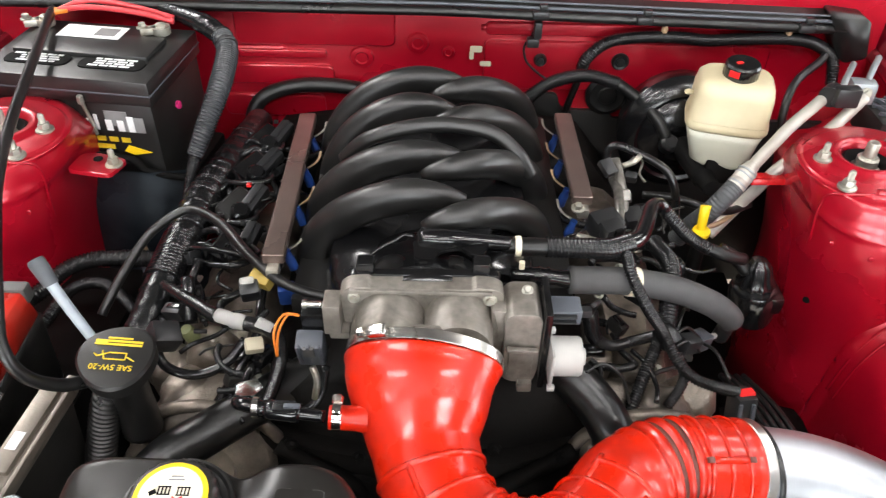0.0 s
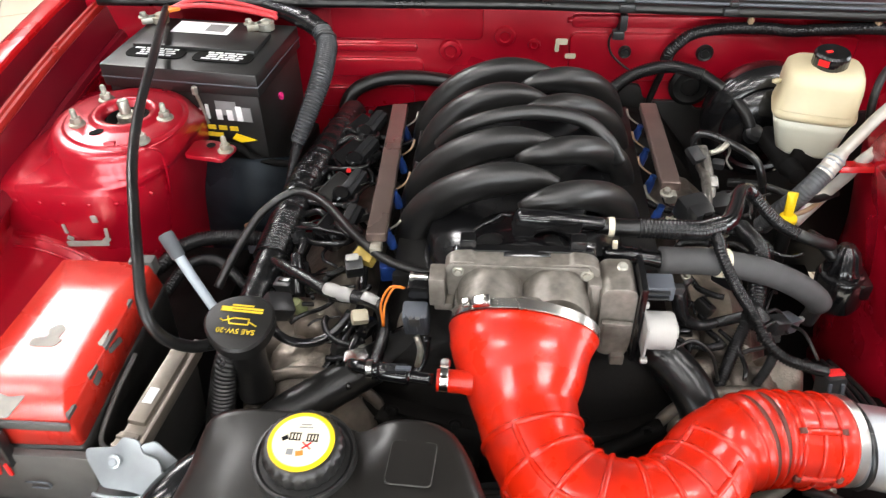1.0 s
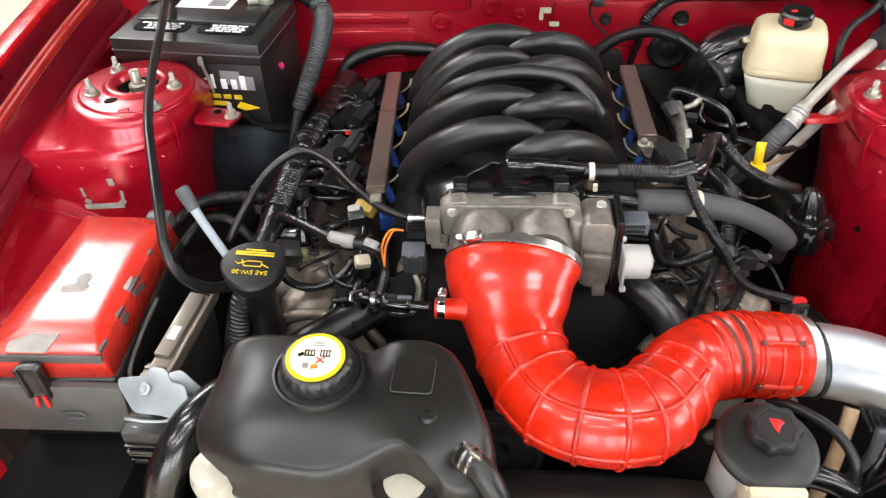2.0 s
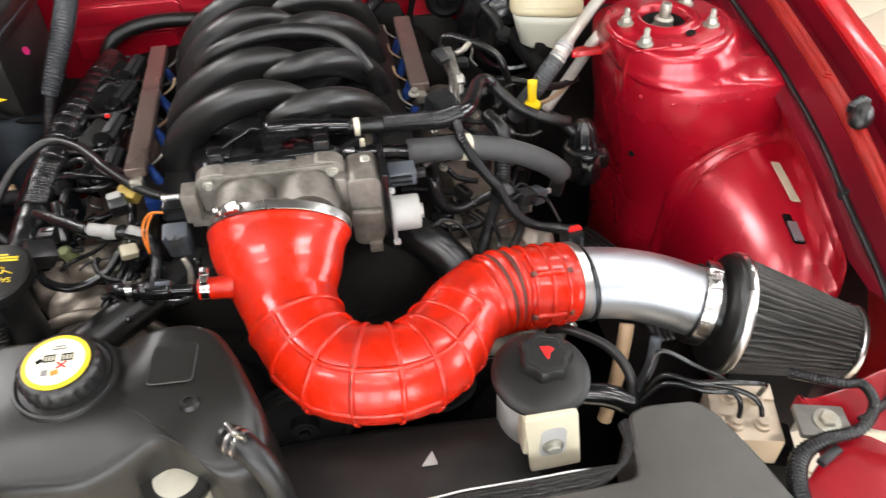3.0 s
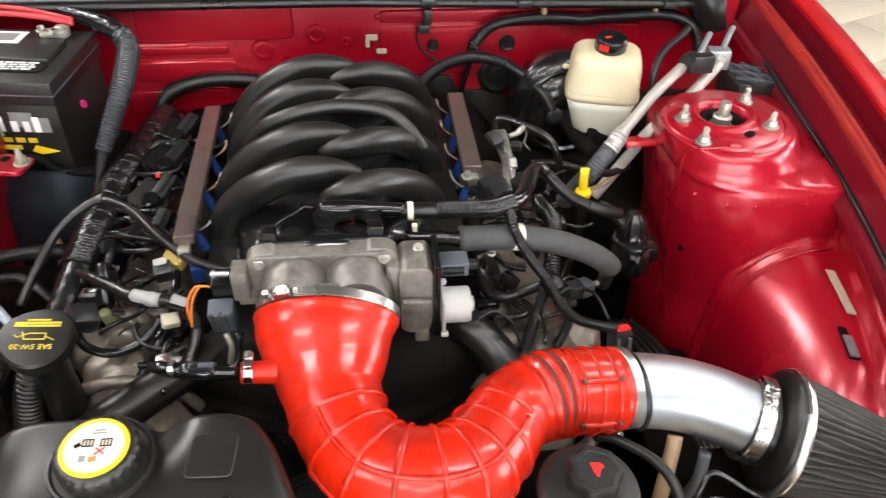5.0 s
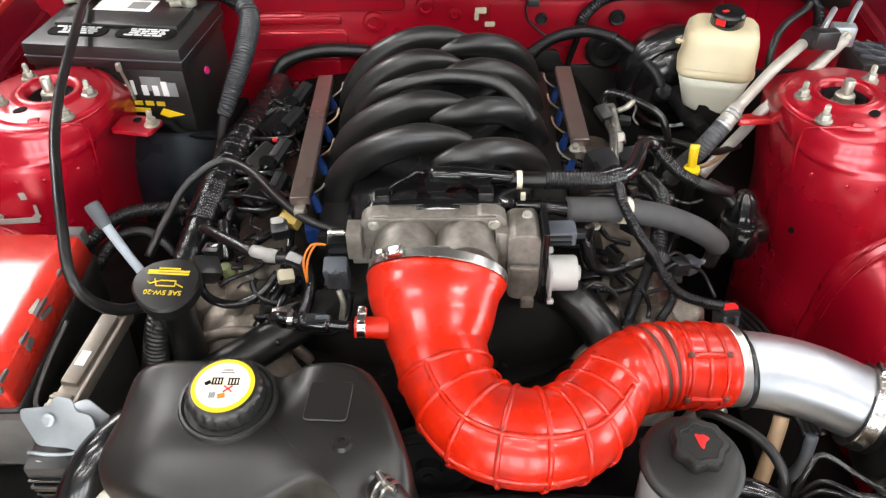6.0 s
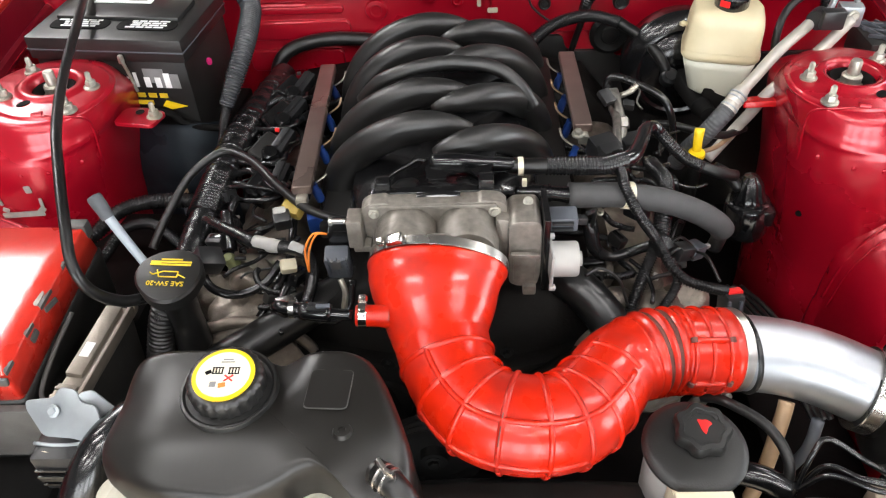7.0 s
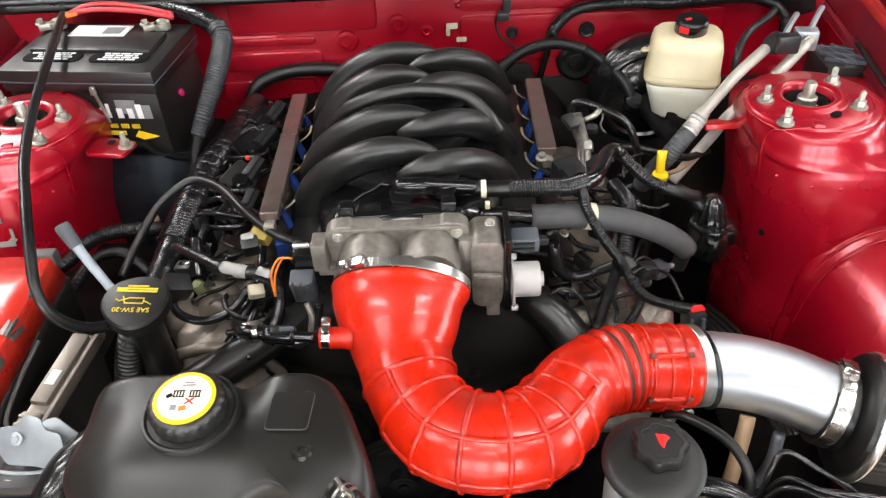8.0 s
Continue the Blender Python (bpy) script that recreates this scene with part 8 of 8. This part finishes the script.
part("bolt", bolt((0.688, 0.226, 0.708), (0, 0, 1), 0.008, 0.006), ZINC, hg)
wb = thing("wing_stop", (0.775, 0.615, 0.80), "black rubber wedge stop on the wing flange", "rubber stop")
part("wedge", lathe([(0.024, 0.0), (0.025, 0.006), (0.021, 0.014), (0.013, 0.020), (0.001, 0.021)], (0.775, 0.606, 0.800), (-0.05, -0.05, 1), 28, squash=(1.0, 0.62)), RUBBER, wb)
part("cap_lip", rbox((0.779, 0.622, 0.812), (0.034, 0.018, 0.018), 0.007, (0, -6, 25), 3), DKCON, wb)

# floor tiles, twice as long as wide, in half bond, turned against the car
ang, wide, gap = radians(23.4), 0.333, 0.006
tile_mesh = mesh_of(rbox((0, 0, 0), (2 * wide - gap, wide - gap, 0.012), 0.002), "tile", True)
tile_mesh.materials.append(TILE)
FU, FV = Vector((math.cos(ang), math.sin(ang), 0)), Vector((-math.sin(ang), math.cos(ang), 0))
rest_v, rest_f = [], []
corner = [(sx * (wide - gap / 2), sy * (wide - gap) / 2, z) for z in (-0.006, 0.006) for sx, sy in ((-1, -1), (1, -1), (1, 1), (-1, 1))]
for j in range(-34, 38):
    for i in range(-18, 18):
        p = FU * (2.709 + wide + 2 * wide * i + wide * (j % 2)) + FV * (0.916 + wide * (j + 0.5))
        if not (-5.1 < p.x < 6.1 and -5.1 < p.y < 6.1):
            continue
        if 0.70 < p.x < 4.6 and -0.2 < p.y < 5.2:
            t_ = new("tile", tile_mesh)
            t_.matrix_world = Matrix.Translation((p.x, p.y, 0.003)) @ Matrix.Rotation(ang, 4, "Z")
            t_.parent = floor
            continue
        n = len(rest_v)
        rest_v += [p + FU * x + FV * y + Vector((0, 0, z + 0.003)) for x, y, z in corner]
        rest_f += [tuple(n + q for q in f) for f in ((4, 5, 6, 7), (0, 1, 5, 4), (1, 2, 6, 5), (2, 3, 7, 6), (3, 0, 4, 7))]
rest = mesh_from("tile_field", rest_v, rest_f, False)
rest.materials.append(TILE)
field = tagged(new("tile_field", rest), "", kind="stuff")
field.parent = floor
